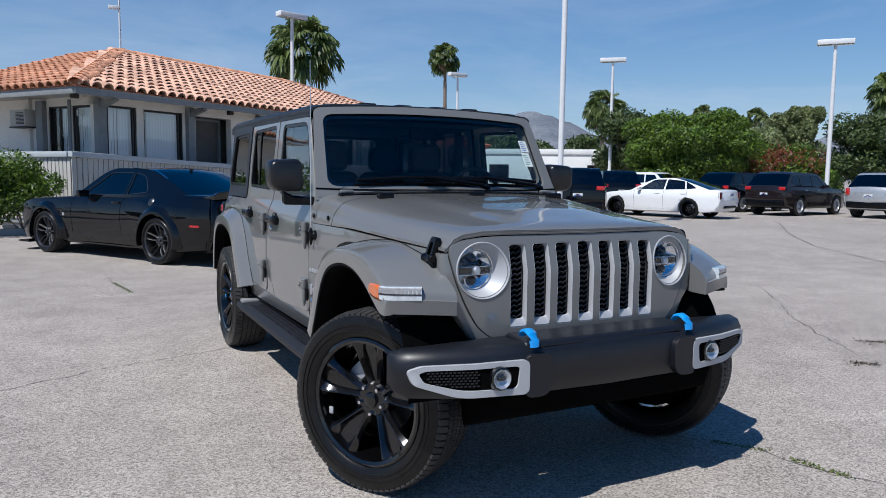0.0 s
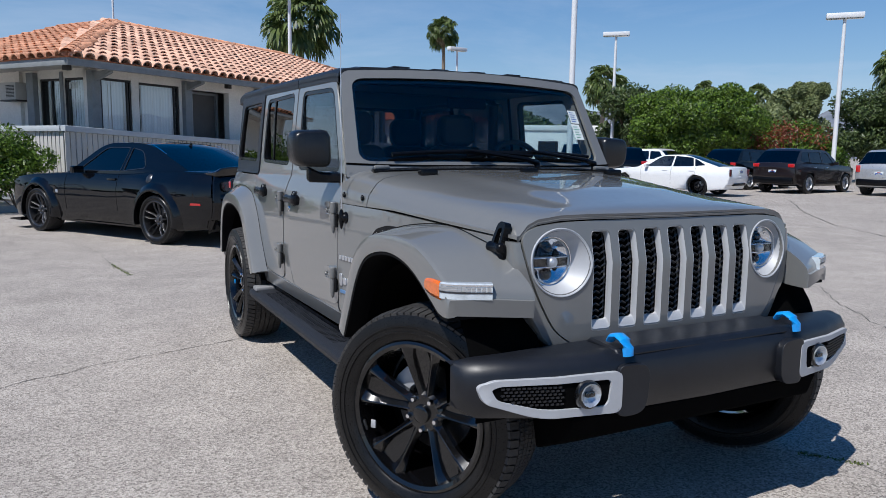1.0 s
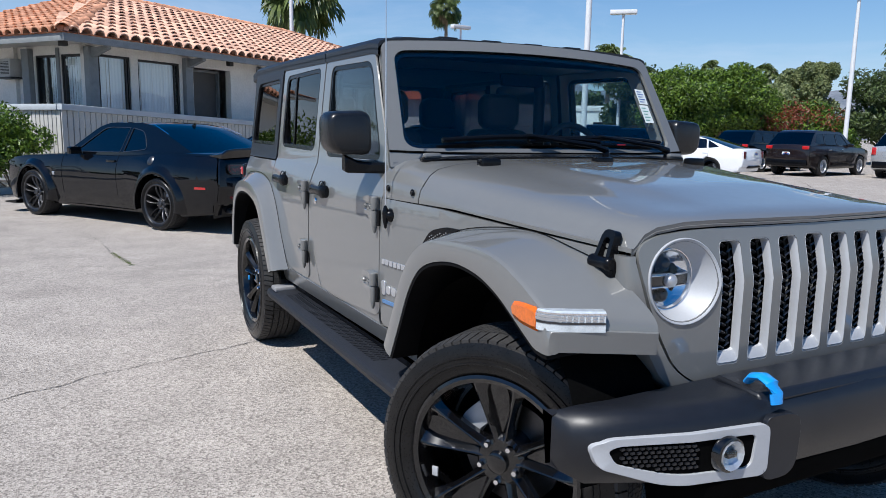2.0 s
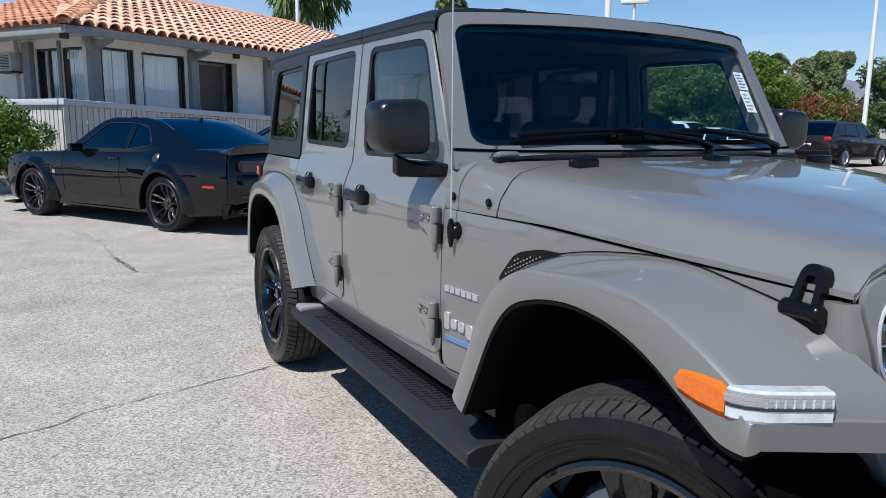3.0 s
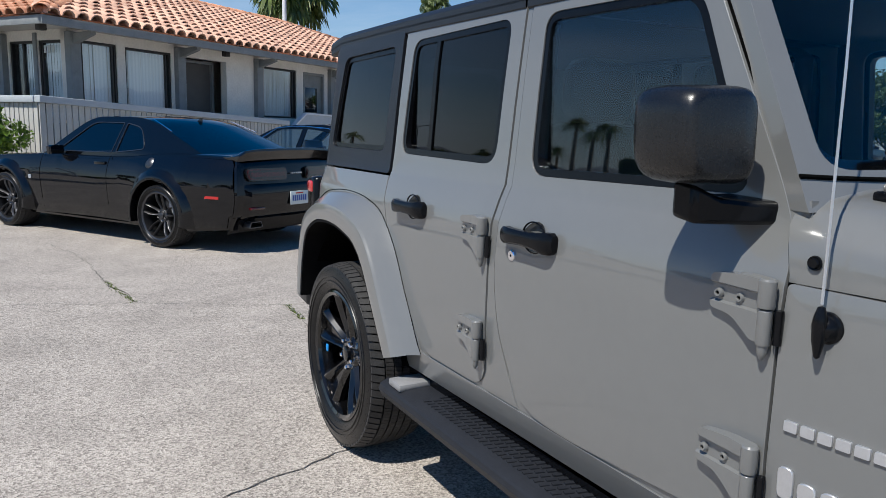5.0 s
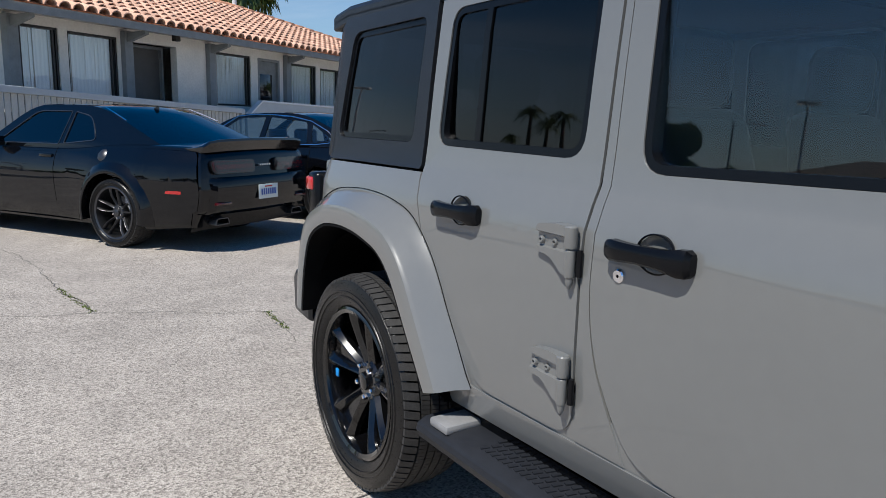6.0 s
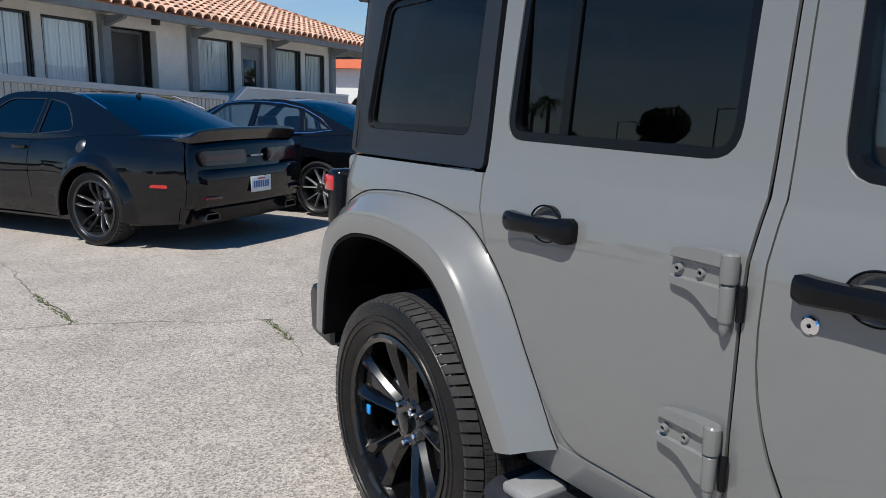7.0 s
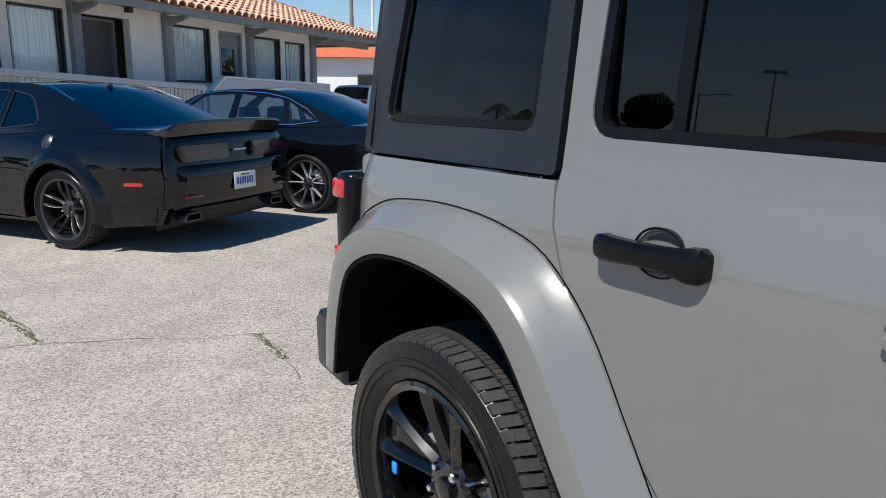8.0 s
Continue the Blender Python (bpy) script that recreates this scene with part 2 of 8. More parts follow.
M = {
    "paving": paving("paving"),
    "crack": surface("crack_filler", (0.075, 0.068, 0.060), 0.95, vary=0.4, scale=20),
    "weed": leafy("weeds", (0.07, 0.10, 0.02), (0.16, 0.19, 0.05), 0.7),
    "gray_paint": surface("gray_paint", (0.151, 0.153, 0.150), 0.30, coat_ior=1.56, coat=1.0, vary=0.02, scale=3, rough_vary=0.04, spec=0.25),
    "black_paint": surface("black_paint", (0.0022, 0.0025, 0.0036), 0.3, coat=1.0, coat_ior=1.48, vary=0.1, scale=4, rough_vary=0.05, spec=0.0),
    "white_paint": surface("white_paint", (0.76, 0.77, 0.78), 0.3, coat=1.0, vary=0.03, scale=3),
    "silver_paint": surface("silver_paint", (0.45, 0.46, 0.47), 0.3, metal=0.5, coat=1.0, vary=0.03, scale=3),
    "maroon_paint": surface("dark_paint", (0.012, 0.008, 0.008), 0.3, coat=1.0, vary=0.05, scale=3, spec=0.1),
    "plastic": surface("black_plastic", (0.004, 0.0044, 0.0056), 0.22, vary=0.2, scale=30, bump=0.03, bump_scale=700, rough_vary=0.05, spec=0.2),
    "plastic_worn": surface("dark_gray_plastic", (0.0145, 0.015, 0.018), 0.34, vary=0.2, scale=25, bump=0.08, bump_scale=600, spec=0.5),
    "plastic_satin": surface("satin_black_plastic", (0.0085, 0.009, 0.0105), 0.28, vary=0.15, scale=25, bump=0.06, bump_scale=600, rough_vary=0.05, spec=0.5),
    "bumper_plastic": surface("blue_black_bumper_plastic", (0.0075, 0.0088, 0.0125), 0.40, vary=0.2, scale=25, bump=0.08, bump_scale=600, spec=0.45),
    "brown_roof": surface("brown_shingle_roof", (0.13, 0.095, 0.07), 0.9, vary=0.25, scale=2, bump=0.3),
    "top_black": surface("black_roof_panel", (0.011, 0.0125, 0.016), 0.42, vary=0.15, scale=20, bump=0.12, bump_scale=500),
    "gloss_black": surface("gloss_black", (0.0025, 0.0025, 0.003), 0.20, coat=0.9, vary=0.05, scale=10, rough_vary=0.02, spec=0.3),
    "well": surface("wheel_well_liner", (0.003, 0.003, 0.003), 0.95, vary=0.3, scale=15, spec=0.02),
    "arch_plastic": surface("arch_plastic", (0.005, 0.005, 0.0055), 0.7, vary=0.3, scale=20, spec=0.08),
    "step_plastic": surface("matte_step_plastic", (0.014, 0.0155, 0.020), 0.55, vary=0.2, scale=25, bump=0.15, bump_scale=600, spec=0.3),
    "tread_rubber": surface("tread_rubber", (0.034, 0.033, 0.033), 0.6, vary=0.35, scale=25, bump=0.3, bump_scale=260, spec=0.3),
    "rubber": surface("tyre_rubber", (0.007, 0.0068, 0.007), 0.30, vary=0.35, scale=20, bump=0.12, bump_scale=300, spec=0.28),
    "silver": surface("satin_silver", (0.62, 0.63, 0.65), 0.33, metal=0.75, vary=0.05, scale=20),
    "silver_matte": surface("matte_silver_trim", (0.42, 0.43, 0.45), 0.55, metal=0.25, vary=0.04, scale=20),
    "pad_gray": surface("gray_rubber_pad", (0.21, 0.21, 0.215), 0.5, vary=0.1, scale=20),
    "chrome": surface("chrome", (0.8, 0.8, 0.82), 0.08, metal=1.0, vary=0.03, scale=20, rough_vary=0.03),
    "dark_metal": surface("dark_metal", (0.09, 0.09, 0.095), 0.35, metal=0.9, vary=0.15, scale=20),
    "blue": surface("blue_accent", (0.01, 0.26, 0.68), 0.35, coat=0.4, vary=0.05, scale=20),
    "blue_dim": surface("dull_blue_badge", (0.09, 0.19, 0.36), 0.4, vary=0.05, scale=20),
    "amber": surface("amber_lens", (0.66, 0.130, 0.001), 0.12, coat=1.0, vary=0.25, scale=90),
    "red": surface("red_lens", (0.45, 0.012, 0.012), 0.12, coat=1.0, vary=0.15, scale=40),
    "red_dark": surface("dark_red_lens", (0.055, 0.003, 0.005), 0.15, coat=1.0, vary=0.15, scale=40, spec=0.2),
    "lens": surface("lamp_lens", (0.58, 0.63, 0.66), 0.10, coat=1.0, vary=0.2, scale=50, metal=0.2),
    "glass_dark": glazing("tinted_glass", (0.15, 0.165, 0.190), 0.008, 0.038),
    "glass_black": glazing("privacy_glass", (0.05, 0.053, 0.060), 0.012, 0.08),
    "glass_mid": glazing("green_tinted_glass", (0.74, 0.82, 0.80), 0.012, 0.09),
    "glass_side": glazing("side_window_glass", (0.72, 0.82, 0.86), 0.012, 0.052),
    "glass_screen": glazing("windscreen_glass", (0.90, 0.93, 0.92), 0.008, 0.050),
    "lamp_glass": glazing("lamp_cover_glass", (0.95, 0.97, 0.98), 0.008, 0.035),
    "glass_clear": glazing("clear_glass", (0.92, 0.95, 0.95), 0.02, 0.12),
    "interior": surface("dark_upholstery", (0.019, 0.019, 0.021), 0.7, vary=0.2, scale=20),
    "paper": surface("white_paper", (0.58, 0.63, 0.62), 0.6, vary=0.04, scale=30),
    "ink_blue": surface("blue_ink", (0.03, 0.08, 0.32), 0.6, vary=0.1, scale=30),
    "ink_green": surface("green_ink", (0.10, 0.30, 0.22), 0.6, vary=0.1, scale=30),
    "stucco": surface("stucco", (0.74, 0.715, 0.66), 0.9, vary=0.10, scale=2.2, bump=0.5, bump_scale=90),
    "wood_gray": surface("gray_painted_wood", (0.22, 0.235, 0.24), 0.75, vary=0.15, scale=5, bump=0.2, bump_scale=60),
    "rail_gray": surface("pale_gray_painted_wood", (0.42, 0.45, 0.47), 0.7, vary=0.08, scale=5, bump=0.15),
    "board": surface("cream_boards", (0.45, 0.44, 0.41), 0.75, vary=0.10, scale=4, bump=0.2, rand=0.06),
    "frame_dark": surface("bronze_window_frame", (0.03, 0.028, 0.027), 0.45, metal=0.3, vary=0.15, scale=10),
    "door_brown": surface("dark_gray_door", (0.105, 0.10, 0.095), 0.7, vary=0.1, scale=4),
    "blind": stripes("vertical_blinds", (0.92, 0.94, 0.95), (0.80, 0.83, 0.85), 3.2),
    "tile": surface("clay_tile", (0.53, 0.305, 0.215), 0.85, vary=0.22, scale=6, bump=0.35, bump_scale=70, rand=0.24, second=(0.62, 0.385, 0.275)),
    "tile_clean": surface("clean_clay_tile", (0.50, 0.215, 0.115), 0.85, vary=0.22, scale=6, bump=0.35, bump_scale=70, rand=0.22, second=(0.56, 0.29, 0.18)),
    "debris": leafy("dry_litter", (0.02, 0.016, 0.010), (0.07, 0.05, 0.025), 0.9),
    "tile_red": surface("red_clay_tile", (0.50, 0.12, 0.05), 0.85, vary=0.15, scale=3, bump=0.3),
    "soffit": surface("soffit_boards", (0.45, 0.44, 0.42), 0.8, vary=0.1, scale=3),
    "concrete": surface("kerb_concrete", (0.42, 0.40, 0.37), 0.9, vary=0.15, scale=4, bump=0.3),
    "pole": surface("painted_steel_pole", (0.66, 0.67, 0.68), 0.5, vary=0.06, scale=3),
    "bark": surface("bark", (0.14, 0.105, 0.075), 0.95, vary=0.35, scale=10, bump=0.8, bump_scale=30),
    "palm_bark": surface("palm_bark", (0.20, 0.155, 0.115), 0.95, vary=0.35, scale=8, bump=0.8, bump_scale=25),
    "dead_frond": leafy("dead_frond", (0.20, 0.14, 0.08), (0.34, 0.26, 0.16), 0.8),
    "palm_leaf": leafy("palm_leaf", (0.035, 0.065, 0.015), (0.17, 0.22, 0.06)),
    "leaf": leafy("leaf", (0.018, 0.050, 0.005), (0.165, 0.265, 0.025)),
    "leaf_dark": leafy("leaf_dark", (0.022, 0.042, 0.012), (0.11, 0.155, 0.045)),
    "leaf_gray": leafy("leaf_gray_green", (0.07, 0.10, 0.035), (0.27, 0.31, 0.13)),
    "leaf_red": leafy("leaf_red", (0.12, 0.02, 0.010), (0.24, 0.075, 0.03)),
    # the blue of distance haze is mixed into the hills' own colour
    "hill": surface("haze_tinted_hillside", (0.12, 0.145, 0.185), 1.0, vary=0.25, scale=0.012, second=(0.16, 0.17, 0.19)),
    "far_wall": surface("white_far_wall", (0.74, 0.74, 0.72), 0.8, vary=0.06, scale=1),
}


# ---- shape helpers ----
def part(name, bm, material, parent, label="", smooth=38.0, bevel=0.0):
    """Links a bmesh as one mesh object under a thing or a part."""
    me = bpy.data.meshes.new(name)
    bmesh.ops.recalc_face_normals(bm, faces=bm.faces[:])
    bm.to_mesh(me)
    bm.free()
    me.materials.append(M[material])
    for p in me.polygons:
        p.use_smooth = True
    me.set_sharp_from_angle(angle=radians(smooth))
    ob = new(name, me)
    if parent is not None:
        ob.parent = parent
    if label:
        ob["label"] = label
    if bevel:
        md = ob.modifiers.new("edge", "BEVEL")
        md.width, md.segments, md.limit_method, md.angle_limit = bevel, 2, "ANGLE", radians(40)
        md.harden_normals = False
    return ob


def thing(name, m, label, category, group="", kind=""):
    ob = new(name)
    ob.empty_display_size = 0.2
    ob.matrix_world = m
    return tagged(ob, label, category, group, kind)


def lerp(pairs, v):
    """Straight-line interpolation in a table of (key, value)."""
    if v <= pairs[0][0]:
        return pairs[0][1]
    for (a, p), (b, q) in zip(pairs, pairs[1:]):
        if v <= b:
            return p + (q - p) * (v - a) / (b - a)
    return pairs[-1][1]


def rounded(points, seg=5):
    """A polygon of (u, v, radius) with its corners rounded."""
    out, n = [], len(points)
    for i, (u, v, r) in enumerate(points):
        p, a, b = Vector((u, v)), Vector(points[i - 1][:2]), Vector(points[(i + 1) % n][:2])
        if r <= 0:
            out.append((u, v))
            continue
        da, db = (a - p), (b - p)
        r1 = min(r, da.length * 0.48, db.length * 0.48)
        s, e = p + da.normalized() * r1, p + db.normalized() * r1
        for k in range(seg + 1):
            t = k / seg
            q = s * (1 - t) ** 2 + p * 2 * t * (1 - t) + e * t * t
            out.append((q.x, q.y))
    return out


def sheet(outline, holes, place, thick, cuts_u=(), cuts_v=(), depth=None):
    """A bent panel: an outline in (u, v) with holes, cut into strips, put in space by place(u, v) and thickened by `depth` (a
    function of (u, v) giving the backward offset) or along its normals."""
    bm = bmesh.new()
    edges = []
    for loop in [outline, *holes]:
        vs = [bm.verts.new((u, v, 0)) for u, v in loop]
        edges += [bm.edges.new((vs[i], vs[(i + 1) % len(vs)])) for i in range(len(vs))]
    bmesh.ops.triangle_fill(bm, use_beauty=True, use_dissolve=False, edges=edges, normal=(0, 0, 1))
    for axis, cuts in ((0, cuts_u), (1, cuts_v)):
        for c in cuts:
            co, no = ((c, 0, 0), (1, 0, 0)) if axis == 0 else ((0, c, 0), (0, 1, 0))
            bmesh.ops.bisect_plane(bm, geom=bm.verts[:] + bm.edges[:] + bm.faces[:], dist=1e-5, plane_co=co, plane_no=no)
    uv = {v: (v.co.x, v.co.y) for v in bm.verts}
    front = {v: Vector(place(*uv[v])) for v in bm.verts}
    for v in bm.verts:
        v.co = front[v]
    if thick:
        faces = bm.faces[:]
        border = [e for e in bm.edges if len(e.link_faces) == 1]
        back = {v: bm.verts.new(v.co + (Vector(depth(*uv[v])) if depth else -v.normal * thick)) for v in list(uv)}
        for f in faces:
            bm.faces.new([back[v] for v in reversed(f.verts)])
        for e in border:
            a, b = e.verts
            bm.faces.new((a, b, back[b], back[a]))
    return bm


def ring_band(outer, inner, place, depth, step=0.05):
    """A flat ring between two loops of equal count, bent by place(u, v) and given depth behind."""
    o2, i2 = [], []
    n = len(outer)
    for k in range(n):
        a, b, c, d = outer[k], outer[(k + 1) % n], inner[k], inner[(k + 1) % n]
        m = max(1, int(math.hypot(b[0] - a[0], b[1] - a[1]) / step))
        for j in range(m):
            t = j / m
            o2.append((a[0] + (b[0] - a[0]) * t, a[1] + (b[1] - a[1]) * t))
            i2.append((c[0] + (d[0] - c[0]) * t, c[1] + (d[1] - c[1]) * t))
    dv = Vector(depth)
    rows = [[Vector(place(*p)) for p in o2], [Vector(place(*p)) for p in i2]]
    rows += [[q + dv for q in rows[1]], [q + dv for q in rows[0]]]
    return loft(rows + [rows[0]], True, False)


def loft(rings, closed=True, caps=True, bm=None):
    """Skins rings of equal count; `closed` joins each ring's ends."""
    bm = bm or bmesh.new()
    vs = [[bm.verts.new(p) for p in r] for r in rings]
    n = len(rings[0])
    for a, b in zip(vs, vs[1:]):
        for i in range(n if closed else n - 1):
            j = (i + 1) % n
            try:
                bm.faces.new((a[i], a[j], b[j], b[i]))
            except ValueError:
                pass
    if caps and closed:
        bm.faces.new(vs[0])
        bm.faces.new(list(reversed(vs[-1])))
    return bm


def add_box(bm, x0, x1, y0, y1, z0, z1, m=None):
    vs = [bm.verts.new((x, y, z)) for z in (z0, z1) for x, y in ((x0, y0), (x1, y0), (x1, y1), (x0, y1))]
    for f in ((0, 1, 2, 3), (4, 5, 6, 7), (0, 1, 5, 4), (1, 2, 6, 5), (2, 3, 7, 6), (3, 0, 4, 7)):
        bm.faces.new([vs[i] for i in f])
    if m is not None:
        bmesh.ops.transform(bm, matrix=m, verts=vs)
    return vs


def box(x0, x1, y0, y1, z0, z1, bevel=0.0, seg=2):
    bm = bmesh.new()
    add_box(bm, x0, x1, y0, y1, z0, z1)
    bmesh.ops.recalc_face_normals(bm, faces=bm.faces[:])
    if bevel:
        bmesh.ops.bevel(bm, geom=bm.edges[:], offset=bevel, segments=seg, affect="EDGES", profile=0.5)
    return bm


def lathe(profile, seg=32, axis="x", bm=None, at=(0, 0, 0)):
    """Turns a profile of (radius, along) about an axis; closes it where the radius is nought."""
    bm = bm or bmesh.new()
    rings = []
    for r, h in profile:
        if r < 1e-6:
            rings.append([bm.verts.new(at_axis(axis, at, 0, 0, h))])
            continue
        rings.append([bm.verts.new(at_axis(axis, at, r * math.cos(2 * math.pi * k / seg), r * math.sin(2 * math.pi * k / seg), h)) for k in range(seg)])
    for a, b in zip(rings, rings[1:]):
        for i in range(seg):
            j = (i + 1) % seg
            if len(a) == 1 and len(b) == 1:
                continue
            f = (a[0], b[j], b[i]) if len(a) == 1 else (a[i], a[j], b[0]) if len(b) == 1 else (a[i], a[j], b[j], b[i])
            bm.faces.new(f)
    return bm


def at_axis(axis, at, c, s, h):
    p = {"x": (h, c, s), "y": (c, h, s), "z": (c, s, h)}[axis]
    return (p[0] + at[0], p[1] + at[1], p[2] + at[2])


def tube(points, radius, seg=8, bm=None, caps=True):
    """A round bar along a line of points; radius may be a list."""
    bm = bm or bmesh.new()
    pts = [Vector(p) for p in points]
    rings = []
    for i, p in enumerate(pts):
        d = (pts[min(i + 1, len(pts) - 1)] - pts[max(i - 1, 0)]).normalized()
        up = Vector((0, 0, 1)) if abs(d.z) < 0.9 else Vector((1, 0, 0))
        a = d.cross(up).normalized()
        b = d.cross(a)
        r = radius[i] if isinstance(radius, (list, tuple)) else radius
        rings.append([p + (a * math.cos(2 * math.pi * k / seg) + b * math.sin(2 * math.pi * k / seg)) * r for k in range(seg)])
    return loft(rings, True, caps, bm)


# ---- ground ----
def ground():
    bm = bmesh.new()
    n, r0 = 64, 6.0
    c = bm.verts.new((4, 6, 0))
    last = None
    for r in (6, 14, 30, 70, 200, 700, 2600):
        ring = [bm.verts.new((4 + r * math.cos(2 * math.pi * k / n), 6 + r * math.sin(2 * math.pi * k / n), 0)) for k in range(n)]
        for k in range(n):
            j = (k + 1) % n
            bm.faces.new((c, ring[k], ring[j]) if last is None else (last[k], ring[k], ring[j], last[j]))
        last = ring
    g = part("ground", bm, "paving", None)
    tagged(g, "pale sun-bleached old asphalt of a car park, cracked", "ground", kind="structure")
    return g


ground()


# ---- the gray off-road car ----
# Local frame: x across (its right side is -x), y from the front axle (0) to the rear axle (3.008), z up.
JEEP = thing("off_road_car", pose(2.0, 3.792, 0), "gray four-door off-road car with black roof and black wheels", "car")
BASE = 3.008
SIDE = [(0.42, 0.80), (0.52, 0.835), (0.62, 0.852), (0.80, 0.860), (1.02, 0.858), (1.12, 0.850), (1.185, 0.826), (1.23, 0.806),
        (1.30, 0.797), (1.50, 0.778), (1.72, 0.754), (1.80, 0.742)]
CUTS_Z = (0.52, 0.62, 0.80, 1.02, 1.08, 1.12, 1.15, 1.185, 1.21, 1.23, 1.30, 1.40, 1.50, 1.62, 1.72)


def side_x(y, z):
    """Half width of the body at (y, z): tucked in below, shouldered at the belt, tapered towards the nose."""
    w = lerp(SIDE, z)
    if y < 0.93:
        w -= 0.175 * ((0.93 - y) / 1.25) ** 1.15
    if y > 3.40:
        w -= 0.10 * ((y - 3.40) / 0.2) ** 2
    return w


def body_panel(s, outline, holes=(), thick=0.02, lift=0.0, cuts_y=()):
    return sheet(outline, list(holes), lambda y, z: (s * (side_x(y, z) + lift), y, z), thick, cuts_y, CUTS_Z,
                 depth=lambda y, z: (-s * thick, 0, 0))


def ring_around(loop, grow):
    """The loop pushed outwards (or inwards) by a distance."""
    n = len(loop)
    c = Vector((sum(p[0] for p in loop) / n, sum(p[1] for p in loop) / n))
    out = []
    for i, p in enumerate(loop):
        a, b = Vector(loop[i - 1]), Vector(loop[(i + 1) % n])
        t = (b - a).normalized()
        nrm = Vector((t.y, -t.x))
        if nrm.dot(Vector(p) - c) < 0:
            nrm = -nrm
        q = Vector(p) + nrm * grow
        out.append((q.x, q.y))
    return out


FRONT_WIN = rounded([(1.055, 1.275, 0.06), (1.80, 1.265, 0.07), (1.815, 1.715, 0.06), (1.265, 1.705, 0.07)])
REAR_WIN = rounded([(1.985, 1.285, 0.07), (2.655, 1.295, 0.06), (2.635, 1.715, 0.06), (1.985, 1.722, 0.05)])
QUARTER_WIN = rounded([(2.805, 1.297, 0.04), (3.40, 1.299, 0.05), (3.325, 1.700, 0.05), (2.785, 1.708, 0.04)])
FRONT_DOOR = rounded([(0.932, 0.63, 0.07), (1.50, 0.592, 0.1), (1.73, 0.600, 0.12), (1.875, 0.86, 0.18), (1.885, 1.757, 0.02), (1.252, 1.757, 0.05), (0.975, 1.27, 0.12), (0.932, 1.16, 0.06)])
REAR_DOOR = rounded([(1.918, 0.60, 0.09), (2.32, 0.60, 0.06), (2.45, 0.735, 0.1), (2.64, 1.00, 0.15), (2.715, 1.20, 0.05), (2.705, 1.762, 0.02), (1.918, 1.757, 0.02)])
REAR_SIDE = rounded([(2.345, 0.56, 0), (2.457, 0.735, 0.1), (2.647, 1.00, 0.15), (2.722, 1.205, 0), (3.59, 1.205, 0.03), (3.60, 0.62, 0.03),
                     (3.51, 0.62, 0), (3.46, 0.86, 0.1), (3.30, 1.02, 0.12), (2.85, 1.02, 0.15), (2.63, 0.80, 0.1), (2.49, 0.56, 0)])
COWL_SIDE = rounded([(0.925, 0.60, 0.03), (0.925, 1.129, 0.01), (0.52, 1.1245, 0), (-0.30, 1.0865, 0), (-0.33, 1.02, 0), (-0.26, 0.93, 0.03), (-0.18, 0.985, 0.05), (0.20, 1.01, 0.1), (0.42, 0.945, 0.08), (0.54, 0.80, 0.05), (0.66, 0.60, 0)])


def bmesh_torus(R, r, n=36, k=10):
    bm = bmesh.new()
    rings = [[((R + r * math.cos(2 * math.pi * j / k)) * math.cos(2 * math.pi * i / n), (R + r * math.cos(2 * math.pi * j / k)) * math.sin(2 * math.pi * i / n), r * math.sin(2 * math.pi * j / k)) for j in range(k)] for i in range(n)]
    return loft(rings + [rings[0]], True, False, bm)


